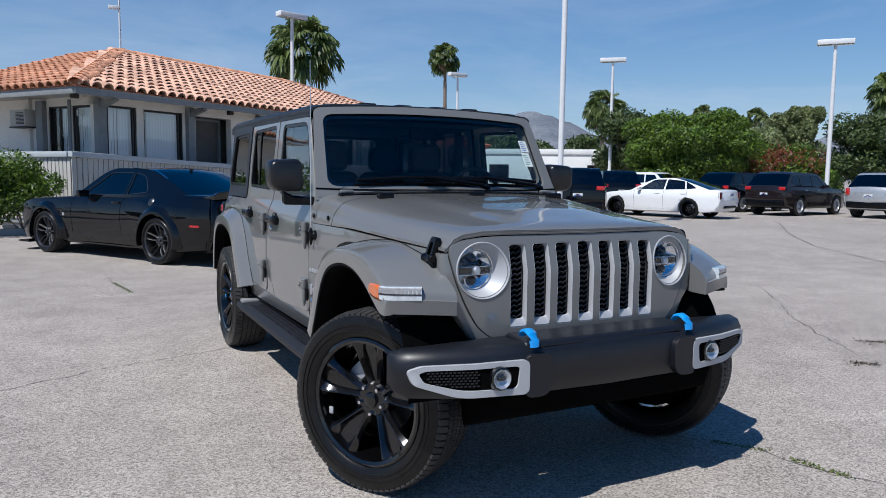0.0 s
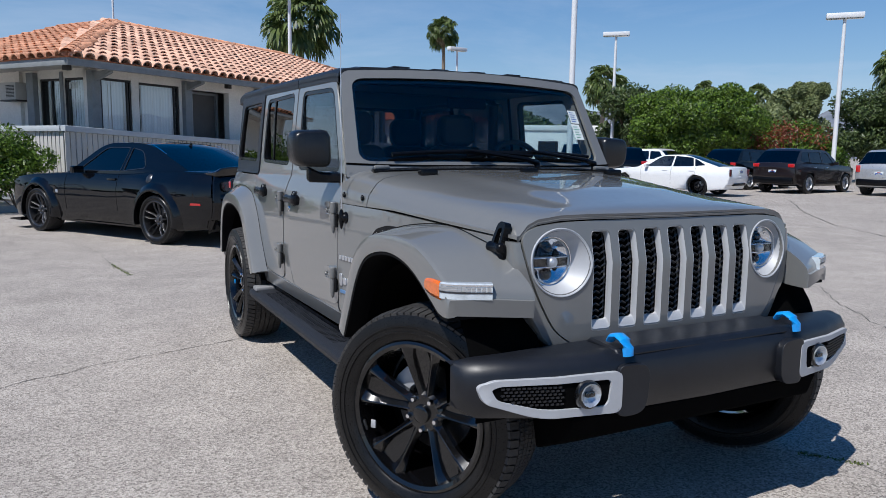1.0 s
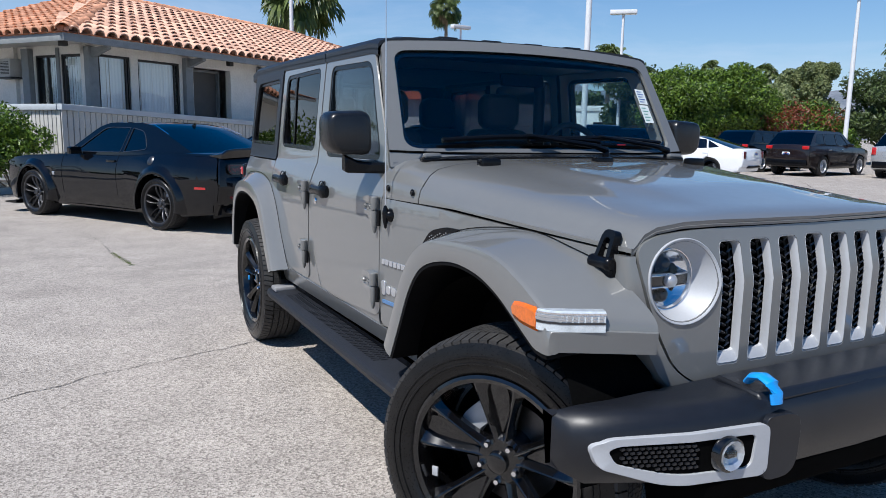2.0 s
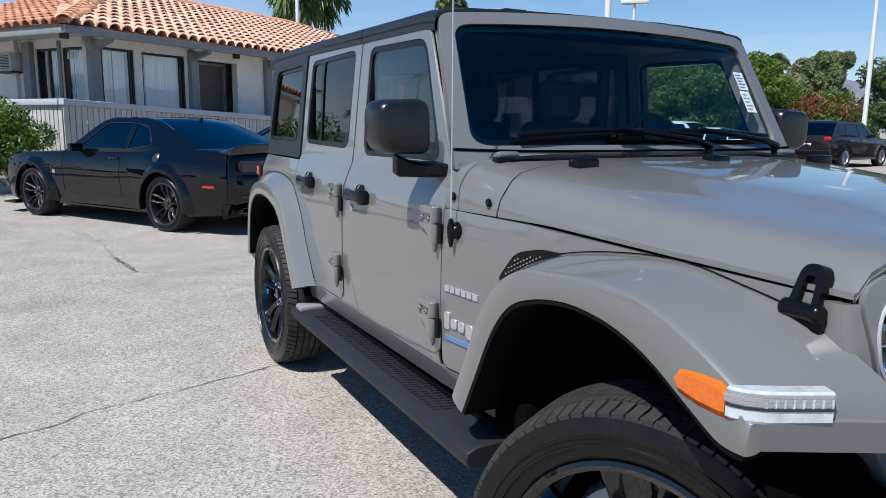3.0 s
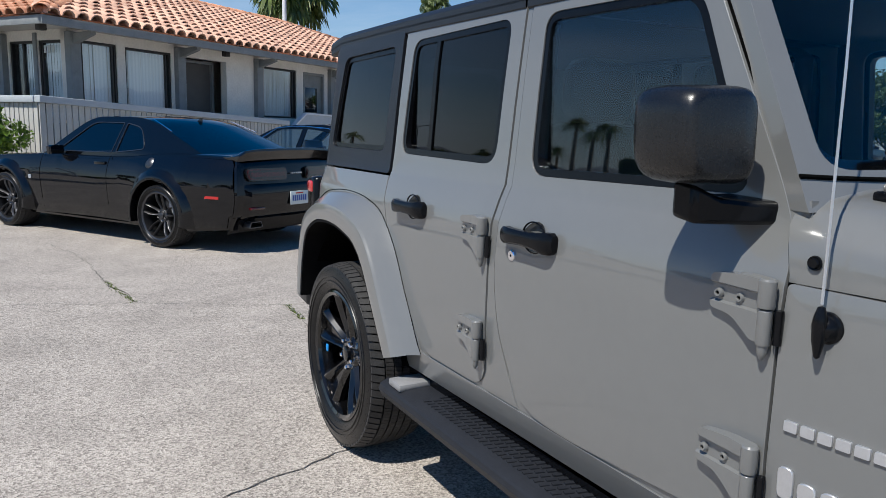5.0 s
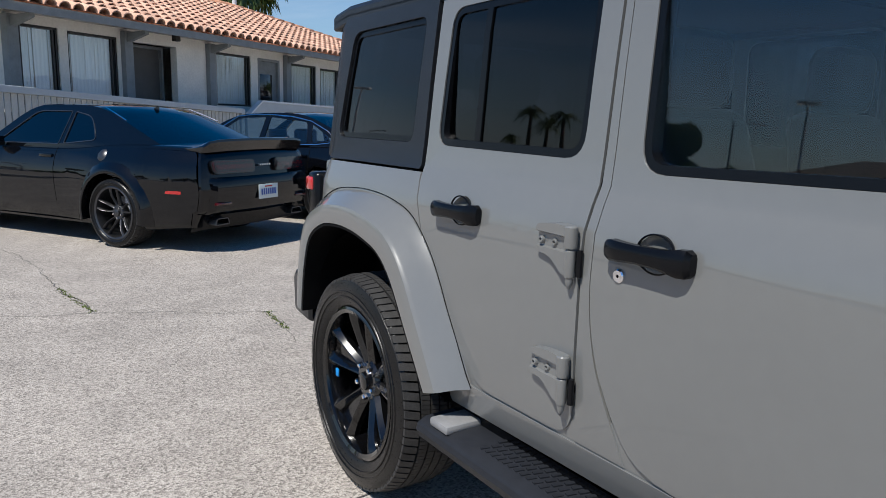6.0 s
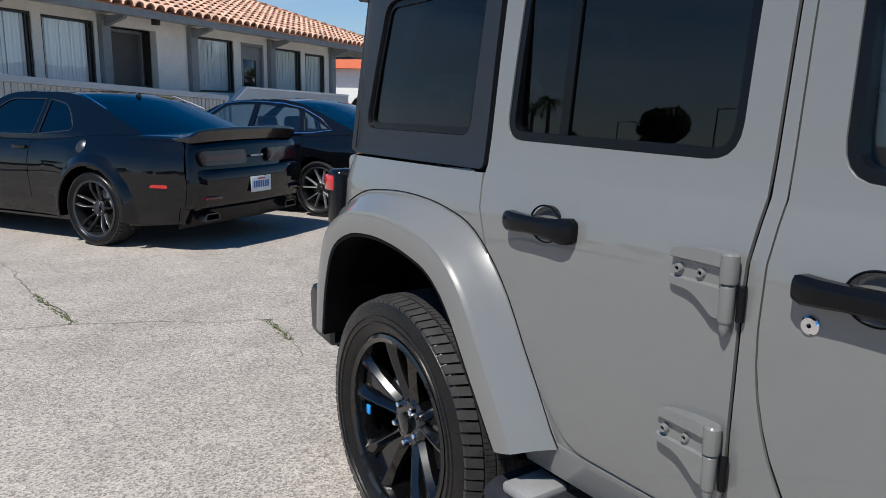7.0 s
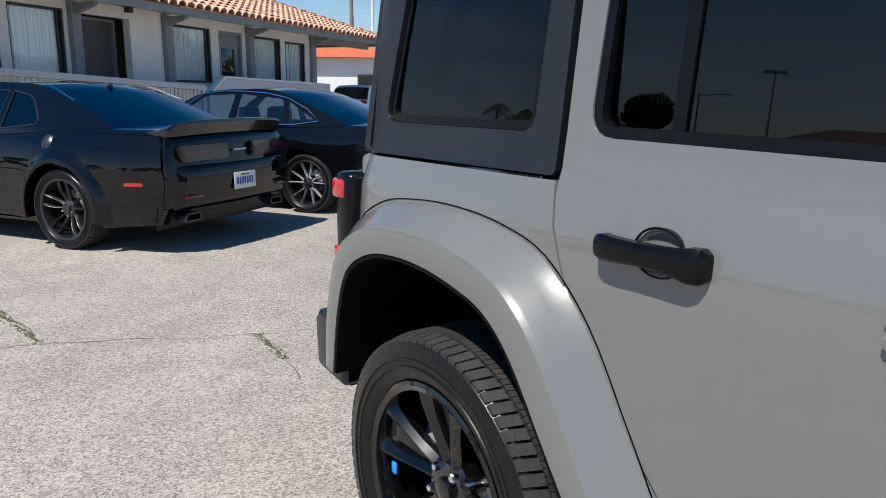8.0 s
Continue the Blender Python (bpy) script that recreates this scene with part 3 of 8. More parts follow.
def hinge(parent, s, y, z):
    """Exposed cast door hinge in body colour: stepped leaf, two bolts, split knuckle, pin and pointed foot."""
    x = side_x(y, z)

    def out(u, v):
        # a raised rib along the top, a recessed bolt field in the middle
        rib = 0.008 if v > 0.022 else 0.003 if v < -0.014 else -0.003
        return s * (x + 0.019 + rib - 0.006 * max(0, u - 0.06) / 0.07 + 0.006 * max(0, 0.05 - u) / 0.05)
    leaf = rounded([(0.0, 0.048, 0.008), (0.060, 0.050, 0.03), (0.130, 0.040, 0.014), (0.134, -0.030, 0.012), (0.078, -0.034, 0.02), (0.030, -0.070, 0.008), (0.0, -0.070, 0.006)])
    bm = sheet(leaf, [], lambda u, v: (out(u, v), y + u, z + v), 0.03, (0.03, 0.05, 0.06), (-0.016, -0.012, 0.018, 0.024, 0.03), depth=lambda u, v: (-s * 0.032, 0, 0))
    part("hinge", bm, "gray_paint", parent, bevel=0.0025)
    at = (s * (x + 0.020), y + 0.003, z)
    lathe_a = lathe([(0, -0.004), (0.0155, -0.004), (0.0165, 0.0), (0.0165, 0.046), (0.013, 0.050), (0, 0.050)], 16, "z", at=at)
    part("upper_knuckle", lathe_a, "gray_paint", parent)
    part("lower_knuckle", lathe([(0, -0.074), (0.0125, -0.074), (0.0135, -0.070), (0.0135, -0.010), (0.011, -0.007), (0, -0.007)], 16, "z", at=at), "gray_paint", parent)
    part("hinge_pin", lathe([(0, -0.104), (0.004, -0.101), (0.0095, -0.088), (0.0105, -0.070), (0, -0.070)], 12, "z", at=at), "gray_paint", parent)
    part("pin_cover", lathe([(0.0, -0.006), (0.008, -0.006), (0.008, -0.070), (0.0, -0.070)], 12, "z", at=(s * (x + 0.010), y - 0.019, z)), "plastic", parent)
    for dy in (0.062, 0.112):
        b = lathe([(0, 0.0), (0.0045, 0.0), (0.005, 0.005), (0.0085, 0.0055), (0.0105, 0.003), (0.0115, -0.002), (0.0115, -0.012)], 16, "x")
        o = part("hinge_bolt", b, "gray_paint", parent)
        o.location, o.scale = (s * (x + 0.0170), y + dy, z + 0.002), (s, 0.85, 0.85)
        o = part("bolt_socket", lathe([(0, 0.0015), (0.0043, 0.0015), (0.0043, -0.004)], 6, "x"), "well", parent)
        o.location, o.scale = (s * (x + 0.0170), y + dy, z + 0.002), (s, 0.85, 0.85)


def door_handle(parent, s, y, z, lock):
    """Black grab handle across a painted bowl with a black rim."""
    x = side_x(y, z)
    rings = []
    for u, o, w, t, lift in ((-0.127, 0.010, 0.013, 0.009, 0.004), (-0.122, 0.014, 0.020, 0.014, 0.003), (-0.105, 0.017, 0.024, 0.017, 0.001), (-0.070, 0.021, 0.022, 0.015, 0.004), (-0.02, 0.022, 0.020, 0.014, 0.010), (0.04, 0.022, 0.021, 0.014, 0.008),
                             (0.075, 0.021, 0.024, 0.014, 0.002), (0.098, 0.018, 0.029, 0.016, 0.003), (0.118, 0.013, 0.029, 0.016, 0.003), (0.127, 0.008, 0.021, 0.011, 0.002)):
        rings.append([(s * (x + 1.35 * o + t * c), y - 0.90 * u, z + 0.2 * lift + w * d) for c, d in ((1, 0.25), (0.85, 0.70), (0.45, 1), (-0.7, 1), (-1, 0.6), (-1, -0.6), (-0.7, -1), (0.45, -1), (0.85, -0.75), (1, -0.30))])
    part("handle", loft(rings), "plastic", parent, "black plastic door handle", smooth=32)
    def dish(u, v):
        k = max(0.0, 1 - ((u - y + 0.010) / 0.0515) ** 2 - ((v - z - 0.004) / 0.0425) ** 2)
        return (s * (side_x(u, v) - 0.001 - 0.028 * math.sqrt(k)), u, v)
    steps = (-0.96, -0.9, -0.8, -0.65, -0.45, -0.2, 0.0, 0.2, 0.45, 0.65, 0.8, 0.9, 0.96)
    cup = sheet(bowl_hole(y, z, 0.001), [], dish, 0, [y - 0.010 + 0.0515 * k for k in steps], [z + 0.004 + 0.0425 * k for k in steps])
    part("handle_bowl", cup, "gray_paint", parent, smooth=60)
    rim = bmesh_torus(0.0475, 0.0024, 36, 8)
    o = part("bowl_rim", rim, "plastic", parent)
    o.matrix_basis = pose(s * (x + 0.002), y - 0.010, z + 0.004, 0, 90, 0) @ Matrix.Diagonal((0.895, 1.08, 1.3, 1.0))
    if lock:
        lk = lathe([(0, 0.003), (0.003, 0.003), (0.004, 0.006), (0.013, 0.0065), (0.016, 0.004), (0.0175, -0.004)], 20, "x")
        o = part("lock_cylinder", lk, "chrome", parent, "chrome key lock")
        o.location, o.scale = (s * (x + 0.004), y + 0.086, z - 0.060), (s, 1, 1)
        o = part("key_slot", box(-0.001, 0.002, -0.0012, 0.0012, -0.006, 0.006), "well", parent)
        o.location = (s * (x + 0.0085), y + 0.086, z - 0.060)


def window_set(parent, s, win, glass, divider=None):
    """Rubber seal and pane in a door's opening."""
    def glass_x(y, z):
        return min(side_x(y, z) - 0.010, (0.783 - 0.070 * (z - 1.30) if win is QUARTER_WIN else 0.769 - 0.046 * (z - 1.30)) - max(0.0, side_x(2.0, z) - side_x(y, z)))
    bm = ring_band(ring_around(win, -0.001), ring_around(win, -0.021), lambda y, z: (s * (side_x(y, z) - 0.004), y, z), (-s * 0.034, 0, 0))
    part("window_seal", bm, "plastic", parent)
    pane = ring_around(win, -0.015)
    bm = sheet(pane, [], lambda y, z: (s * glass_x(y, z), y, z), 0.004, (), CUTS_Z, depth=lambda y, z: (-s * 0.004, 0, 0))
    p = part("window_pane", bm, glass, parent, "tinted glass")
    if divider:
        y0, y1 = divider
        bm = sheet([(y0, 1.31), (y0 + 0.028, 1.31), (y1 + 0.028, 1.70), (y1, 1.70)], [], lambda y, z: (s * (glass_x(y, z) + 0.006), y, z), 0.01, (), CUTS_Z, depth=lambda y, z: (-s * 0.012, 0, 0))
        part("window_divider", bm, "plastic", parent)
    return p


HANDLES = ((1.704, 1.100), (2.441, 1.109))


def bowl_hole(y, z, grow=0.0):
    return [(y - 0.010 + (0.0505 + grow) * math.cos(2 * math.pi * k / 28), z + 0.004 + (0.0415 + grow) * math.sin(2 * math.pi * k / 28)) for k in range(28)]


def door(s, outline, win, hinges, handle, lock, glass, divider=None, name="front_door"):
    bm = body_panel(s, outline, [win, bowl_hole(*handle)], 0.045)
    d = part(name, bm, "gray_paint", JEEP, bevel=0.005)
    window_set(d, s, win, glass, divider)
    for y, z in hinges:
        hinge(d, s, y, z)
    door_handle(d, s, *handle, lock)
    return d


def wheel(name, parent, loc, turn, s, radius=0.405, width=0.275, rim=0.272, tread=60, style="fork", rim_mat="gloss_black", label="", arm_mat=None):
    """Tyre with tread blocks, rim with spokes, hub, nuts and brake disc. s: the side that faces out."""
    w = thing(name, Matrix(), "", "")
    for key in ("label", "category"):
        if key in w.keys():
            del w[key]
    w.parent = parent
    w.matrix_basis = pose(*loc, 0, 0, turn)
    if label:
        w["label"] = label
    h = width / 2
    T = radius - rim
    flank = [(rim, 0.70), (rim + 0.09 * T, 0.86), (rim + 0.22 * T, 0.94), (rim + 0.36 * T, 0.985), (rim + 0.375 * T, 1.022), (rim + 0.41 * T, 1.022), (rim + 0.425 * T, 0.995),
             (rim + 0.52 * T, 1.0), (rim + 0.53 * T, 1.024), (rim + 0.56 * T, 1.024), (rim + 0.57 * T, 0.997), (rim + 0.66 * T, 0.985), (radius - 0.022, 0.93), (radius - 0.010, 0.82)]
    prof = [(r, -h * k) for r, k in flank] + [(r, h * k) for r, k in reversed(flank)]
    bm = lathe(prof, 72, "x")
    # tread blocks: ribs in the middle, lugs on the shoulders
    r0, r1 = radius - 0.012, radius
    tyre_bm, bm = bm, bmesh.new()
    lanes = ((-0.92, -0.56, 0.0, 0.20, 1), (-0.50, -0.27, 0.3, 0.13, 2), (-0.22, -0.02, 0.6, 0.12, 2), (0.02, 0.22, 0.15, 0.12, 2), (0.27, 0.50, 0.8, 0.13, 2), (0.56, 0.92, 0.5, 0.20, 1))
    for a0, a1, ph, gap, mult in lanes:
        n = int(tread * mult)
        for k in range(n):
            t0 = 2 * math.pi * (k + ph) / n
            t1 = t0 + 2 * math.pi * (1 - gap) / n
            skew = 0.35 * 2 * math.pi / n
            vs = []
            for r in (r0, r1):
                for ax, t in ((a0, t0), (a1, t0 + skew), (a1, t1 + skew), (a0, t1)):
                    rr = r - (0.011 if abs(ax) > 0.8 else 0)
                    vs.append(bm.verts.new((ax * h, rr * math.cos(t), rr * math.sin(t))))
            for f in ((4, 5, 6, 7), (0, 1, 5, 4), (1, 2, 6, 5), (2, 3, 7, 6), (3, 0, 4, 7)):
                bm.faces.new([vs[i] for i in f])
    part("tyre", tyre_bm, "rubber", w, smooth=30)
    part("tread", bm, "tread_rubber", w, smooth=30)
    # rim: barrel and lip
    o = s * h
    lip = [(rim + 0.012, o * 0.80), (rim + 0.014, o * 0.90), (rim + 0.004, o * 0.93), (rim - 0.010, o * 0.88), (rim - 0.016, o * 0.72), (rim - 0.022, o * 0.2), (rim - 0.030, -o * 0.5), (rim - 0.03, -o * 0.8)]
    part("rim", lathe(lip, 64, "x"), rim_mat, w)
    disc = lathe([(0.0, -o * 0.10), (0.165, -o * 0.10), (0.165, -o * 0.25), (0.0, -o * 0.25)], 40, "x")
    part("brake_disc", disc, "dark_metal", w)
    part("backing_plate", lathe([(0.0, -o * 0.45), (rim - 0.035, -o * 0.45), (rim - 0.035, -o * 0.5), (0.0, -o * 0.5)], 32, "x"), "well", w)
    hub = lathe([(0.0, o * 0.66), (0.026, o * 0.66), (0.033, o * 0.63), (0.036, o * 0.52), (0.07, o * 0.50), (0.082, o * 0.40), (0.085, -o * 0.1)], 36, "x")
    part("hub_cap", hub, rim_mat, w)

    # (radius as a share of the rim, sideways offset, half width, outward place): one arm of a forked spoke
    ARMS = {
        "fork": ((0.16, 0.010, 0.024, 0.50), (0.30, 0.020, 0.019, 0.53), (0.48, 0.034, 0.0145, 0.62), (0.66, 0.048, 0.0150, 0.71), (0.82, 0.060, 0.023, 0.78), (0.93, 0.066, 0.036, 0.82), (0.985, 0.068, 0.046, 0.82)),
        "split": ((0.16, 0.012, 0.020, 0.46), (0.32, 0.022, 0.014, 0.52), (0.50, 0.038, 0.0105, 0.66), (0.68, 0.046, 0.0100, 0.78), (0.85, 0.046, 0.0115, 0.84), (0.985, 0.050, 0.018, 0.84)),
        "thin": ((0.16, 0.004, 0.012, 0.50), (0.35, 0.020, 0.0085, 0.56), (0.60, 0.044, 0.0075, 0.68), (0.85, 0.066, 0.0080, 0.80), (0.985, 0.078, 0.011, 0.82)),
    }

    def spoke(a, side):
        ca, sa = math.cos(a), math.sin(a)
        rings = []
        for f, off, hw, x0 in ARMS[style]:
            r, k = f * rim, rim / 0.272
            c = Vector((0, ca * r - sa * off * side * k, sa * r + ca * off * side * k))
            t = Vector((0, -sa, ca))
            rings.append([c + t * (hw * k * q) + Vector((o * x0 + s * d, 0, 0)) for q, d in ((1.0, -0.020), (0.22, -0.002), (0.0, 0.0), (-0.22, -0.002), (-1.0, -0.020), (-0.85, -0.045), (0.85, -0.045))])
        return loft(rings)

    n = 5
    for k in range(n):
        a = 2 * math.pi * (k + 0.25) / n
        part("spoke", spoke(a, 1), arm_mat or rim_mat, w, smooth=20)
        part("spoke", spoke(a, -1), arm_mat or rim_mat, w, smooth=20)
        if style == "fork":
            # sunk web between the arms of a fork
            web = [Vector((o * x0, math.cos(a + q) * f * rim, math.sin(a + q) * f * rim)) for f, q, x0 in ((0.30, -0.16, 0.36), (0.62, -0.20, 0.44), (0.95, -0.20, 0.60), (0.95, 0.20, 0.60), (0.62, 0.20, 0.44), (0.30, 0.16, 0.36))]
            part("spoke_web", loft([web, [p - Vector((s * 0.012, 0, 0)) for p in web]]), rim_mat, w, smooth=20)
        nut = lathe([(0.0, 0.016), (0.008, 0.015), (0.0115, 0.010), (0.0115, -0.012)], 6, "x")
        q = part("wheel_nut", nut, "chrome", w)
        an = a + math.pi / n
        q.location, q.scale = (o * 0.52, 0.062 * math.cos(an), 0.062 * math.sin(an)), (s, 1, 1)
    cal = [[(o * x0, r * math.cos(q), r * math.sin(q)) for x0, r in ((0.16, 0.115), (0.22, 0.150), (0.16, 0.185), (-0.35, 0.190), (-0.35, 0.110))] for q in (0.15, 0.35, 0.65, 0.95, 1.15)]
    part("brake_caliper", loft(cal), "silver_matte", w, smooth=30)
    if style == "fork" and radius > 0.4:
        tab = part("wheel_tab", box(-0.004, 0.004, -0.011, 0.011, -0.016, 0.016, 0.003), "blue" if turn == 0 else "silver_matte", w, "small blue tab on the rim" if turn == 0 else "small pale tab on the rim")
        tab.location = (o * 0.66, 0.215, -0.03 if turn == 0 else -0.08)
    return w


def flare(s, stations, label=""):
    """Body-coloured fender flare. Each station: the lip, the crease above it, and the joint with the body, as (y, z)."""
    rings, trim = [], []
    front = stations[0][0] < 1.5
    for k, (yl, zl, yc, zc, yb, zb) in enumerate(stations):
        xb = max(side_x(yb, zb) - 0.008, 0.672)
        ym, zm = 0.45 * yc + 0.55 * yb, 0.45 * zc + 0.55 * zb
        nose = front and yl < -0.1
        yi, zi = (yb + 0.004, zl) if nose else (0.4 * yl + 0.6 * yb, 0.4 * zl + 0.6 * zb)
        rings.append([(s * xb, yb, zb), (s * (0.55 * xb + 0.45 * 0.92 + 0.012), ym, zm + 0.004), (s * 0.920, 0.91 * yc + 0.09 * yb, 0.91 * zc + 0.09 * zb), (s * 0.9285, 0.975 * yc + 0.025 * yb, 0.975 * zc + 0.025 * zb), (s * 0.9345, 0.96 * yc + 0.04 * yl, 0.96 * zc + 0.04 * zl), (s * 0.9385, 0.72 * yc + 0.28 * yl, 0.72 * zc + 0.28 * zl),
                      (s * 0.940, 0.3 * yc + 0.7 * yl, 0.3 * zc + 0.7 * zl), (s * 0.936, yl, zl), (s * 0.918, yl, zl), (s * 0.905, 0.4 * yc + 0.6 * yl, 0.4 * zc + 0.6 * zl) if not nose else (s * 0.905, yl, zl + 0.004), (s * xb, yi, zi)])
    if front:
        c = sum((Vector(p) for p in rings[-1]), Vector()) / len(rings[-1])
        for k, fwd in ((0.985, 0.006), (0.94, 0.010)):
            rings.append([tuple(c + (Vector(p) - c) * k + Vector((0, -fwd, 0))) for p in rings[-1 if k > 0.95 else -2]])
    f = part("fender_flare", loft(rings), "gray_paint", JEEP, label, smooth=36)
    for k, (yl, zl, yc, zc, yb, zb) in enumerate(stations):
        d = Vector((yl - yc, zl - zc)).normalized() * 0.012
        trim.append([(s * 0.933, yl, zl - 0.001), (s * 0.933, yl + d.x, zl + d.y), (s * 0.90, yl + d.x, zl + d.y), (s * 0.70, yl + d.x * 0.5, zl + d.y * 0.5), (s * 0.70, yl - d.x, zl - d.y), (s * 0.90, yl, zl - 0.001)])
    part("flare_seal", tube([(s * (side_x(q[4], q[5]) + 0.001), q[4], q[5] + 0.004) for q in stations if not (front and q[0] < -0.28)], 0.0014, 6), "well", f)
    part("arch_trim", loft(trim), "arch_plastic", f, "black plastic arch trim")
    return f


def smooth_line(points, per=4):
    """Catmull-Rom through tuples of numbers."""
    out = []
    n = len(points)
    for i in range(n - 1):
        p0, p1, p2, p3 = (points[max(i - 1, 0)], points[i], points[i + 1], points[min(i + 2, n - 1)])
        for k in range(per):
            t = k / per
            out.append(tuple(0.5 * (2 * b + (c - a) * t + (2 * a - 5 * b + 4 * c - d) * t * t + (3 * b - a - 3 * c + d) * t ** 3) for a, b, c, d in zip(p0, p1, p2, p3)))
    out.append(points[-1])
    return out


def jeep_body():
    # dark tub behind the panel gaps, floor and firewall
    bm = box(-0.80, 0.80, 0.50, 3.52, 0.46, 0.60, 0.02)
    part("floor_pan", bm, "well", JEEP)
    bm = box(-0.62, 0.62, -0.30, 0.93, 0.52, 1.02, 0.03)
    part("engine_bay", bm, "well", JEEP)
    bm = box(-0.60, 0.60, 2.45, 3.53, 0.58, 1.10, 0.03)
    part("cargo_tub", bm, "well", JEEP)
    for s in (-1, 1):
        gap = rounded([(0.90, 0.56, 0), (2.50, 0.56, 0), (2.70, 0.95, 0), (2.78, 1.22, 0), (2.76, 1.768, 0), (1.195, 1.768, 0), (0.93, 1.27, 0), (0.90, 1.15, 0)])
        hole1 = ring_around(FRONT_WIN, 0.015)
        hole2 = ring_around(REAR_WIN, 0.015)
        bm = body_panel(s, gap, [hole1, hole2] + [bowl_hole(*h, 0.004) for h in HANDLES], 0.03, -0.014)
        part("body_side", bm, "well", JEEP)
        door(s, FRONT_DOOR, FRONT_WIN, ((0.945, 1.085), (0.945, 0.768)), HANDLES[0], True, "glass_side", name="front_door")
        door(s, REAR_DOOR, REAR_WIN, ((1.93, 1.085), (1.93, 0.768)), HANDLES[1], False, "glass_dark", (2.455, 2.435), name="rear_door")
        strip = rounded([(1.748, 0.597, 0), (1.9115, 0.597, 0), (1.9115, 1.757, 0), (1.8897, 1.757, 0), (1.880, 0.858, 0.18)])
        part("door_pillar", body_panel(s, strip, [], 0.012, -0.003), "gray_paint", JEEP)
        part("rear_quarter_panel", body_panel(s, REAR_SIDE, [], 0.03, cuts_y=(3.42, 3.46, 3.5, 3.55)), "gray_paint", JEEP, bevel=0.004)
        part("cowl_side_panel", body_panel(s, COWL_SIDE, [], 0.02, cuts_y=(-0.1, 0.1, 0.3, 0.5, 0.7)), "gray_paint", JEEP, bevel=0.004)
        seam = [(-0.31, 1.075), (0.915, 1.110), (0.915, 1.160), (-0.31, 1.115)]
        part("seam_filler", body_panel(s, seam, [], 0.01, -0.016, (-0.1, 0.1, 0.3, 0.5, 0.7)), "well", JEEP)
        for dl in (FRONT_DOOR, REAR_DOOR):
            part("door_seal", ring_band(ring_around(dl, 0.006), ring_around(dl, -0.016), lambda y, z: (s * (side_x(y, z) - 0.009), y, z), (-s * 0.004, 0, 0)), "well", JEEP)
        sill = rounded([(0.66, 0.50, 0.01), (2.50, 0.50, 0.01), (2.48, 0.62, 0), (2.36, 0.592, 0.04), (0.95, 0.592, 0.04), (0.925, 0.592, 0), (0.66, 0.592, 0)])
        part("rocker_panel", body_panel(s, sill, [], 0.03, 0.0), "gray_paint", JEEP, bevel=0.004)
        low = [(0.96, 0.572), (2.35, 0.572), (2.42, 0.69), (0.96, 0.69)]
        part("sill_panel", body_panel(s, low, [], 0.006, -0.006), "gray_paint", JEEP)
        foot = rounded([(0.927, 1.136, 0), (0.936, 1.175, 0), (0.955, 1.225, 0), (0.985, 1.275, 0), (0.930, 1.275, 0), (0.915, 1.20, 0)])
        part("pillar_foot", body_panel(s, foot, [], 0.02, -0.001), "gray_paint", JEEP)
        post = [(0.935, 1.262), (1.03, 1.262), (1.31, 1.752), (1.205, 1.752)]
        part("screen_pillar", body_panel(s, post, [], 0.02, -0.011), "gray_paint", JEEP)
        # black hard-top side with its window
        top_side = rounded([(2.728, 1.214, 0.01), (3.60, 1.214, 0.03), (3.545, 1.785, 0.05), (2.722, 1.785, 0.01)])
        h = part("hardtop_side", body_panel(s, top_side, [QUARTER_WIN], 0.03, 0.006, (3.42, 3.46, 3.5, 3.55)), "top_black", JEEP, "black hard-top side panel", bevel=0.006)
        window_set(h, s, QUARTER_WIN, "glass_dark")
        # front and rear flares
        fl = smooth_line([(0.632, 0.555, 0.70, 0.585, 0.775, 0.60), (0.56, 0.69, 0.62, 0.735, 0.69, 0.745), (0.48, 0.835, 0.545, 0.88, 0.605, 0.885), (0.40, 0.925, 0.45, 0.985, 0.495, 1.005),
                          (0.30, 0.972, 0.33, 1.040, 0.37, 1.062), (0.15, 0.998, 0.16, 1.062, 0.17, 1.095), (0.0, 0.988, 0.0, 1.065, 0.0, 1.100), (-0.12, 0.950, -0.12, 1.048, -0.14, 1.075), (-0.23, 0.890, -0.225, 1.012, -0.265, 1.045), (-0.30, 0.852, -0.297, 0.978, -0.36, 0.998), (-0.335, 0.845, -0.335, 0.957, -0.435, 0.957), (-0.352, 0.845, -0.352, 0.938, -0.468, 0.928), (-0.360, 0.845, -0.360, 0.908, -0.476, 0.905)])
        flare(s, fl)
        rl = smooth_line([(2.49, 0.545, 2.425, 0.565, 2.36, 0.580), (2.60, 0.70, 2.535, 0.735, 2.46, 0.765), (2.71, 0.855, 2.65, 0.905, 2.575, 0.945), (2.80, 0.930, 2.755, 0.995, 2.70, 1.055), (2.90, 0.962, 2.87, 1.035, 2.84, 1.098),
                          (3.02, 0.982, 3.01, 1.057, 3.0, 1.115), (3.15, 0.985, 3.16, 1.057, 3.17, 1.112), (3.28, 0.965, 3.31, 1.032, 3.34, 1.085), (3.40, 0.895, 3.45, 0.95, 3.49, 0.99), (3.46, 0.75, 3.52, 0.775, 3.565, 0.79), (3.49, 0.575, 3.54, 0.585, 3.575, 0.595)])
        flare(s, rl)
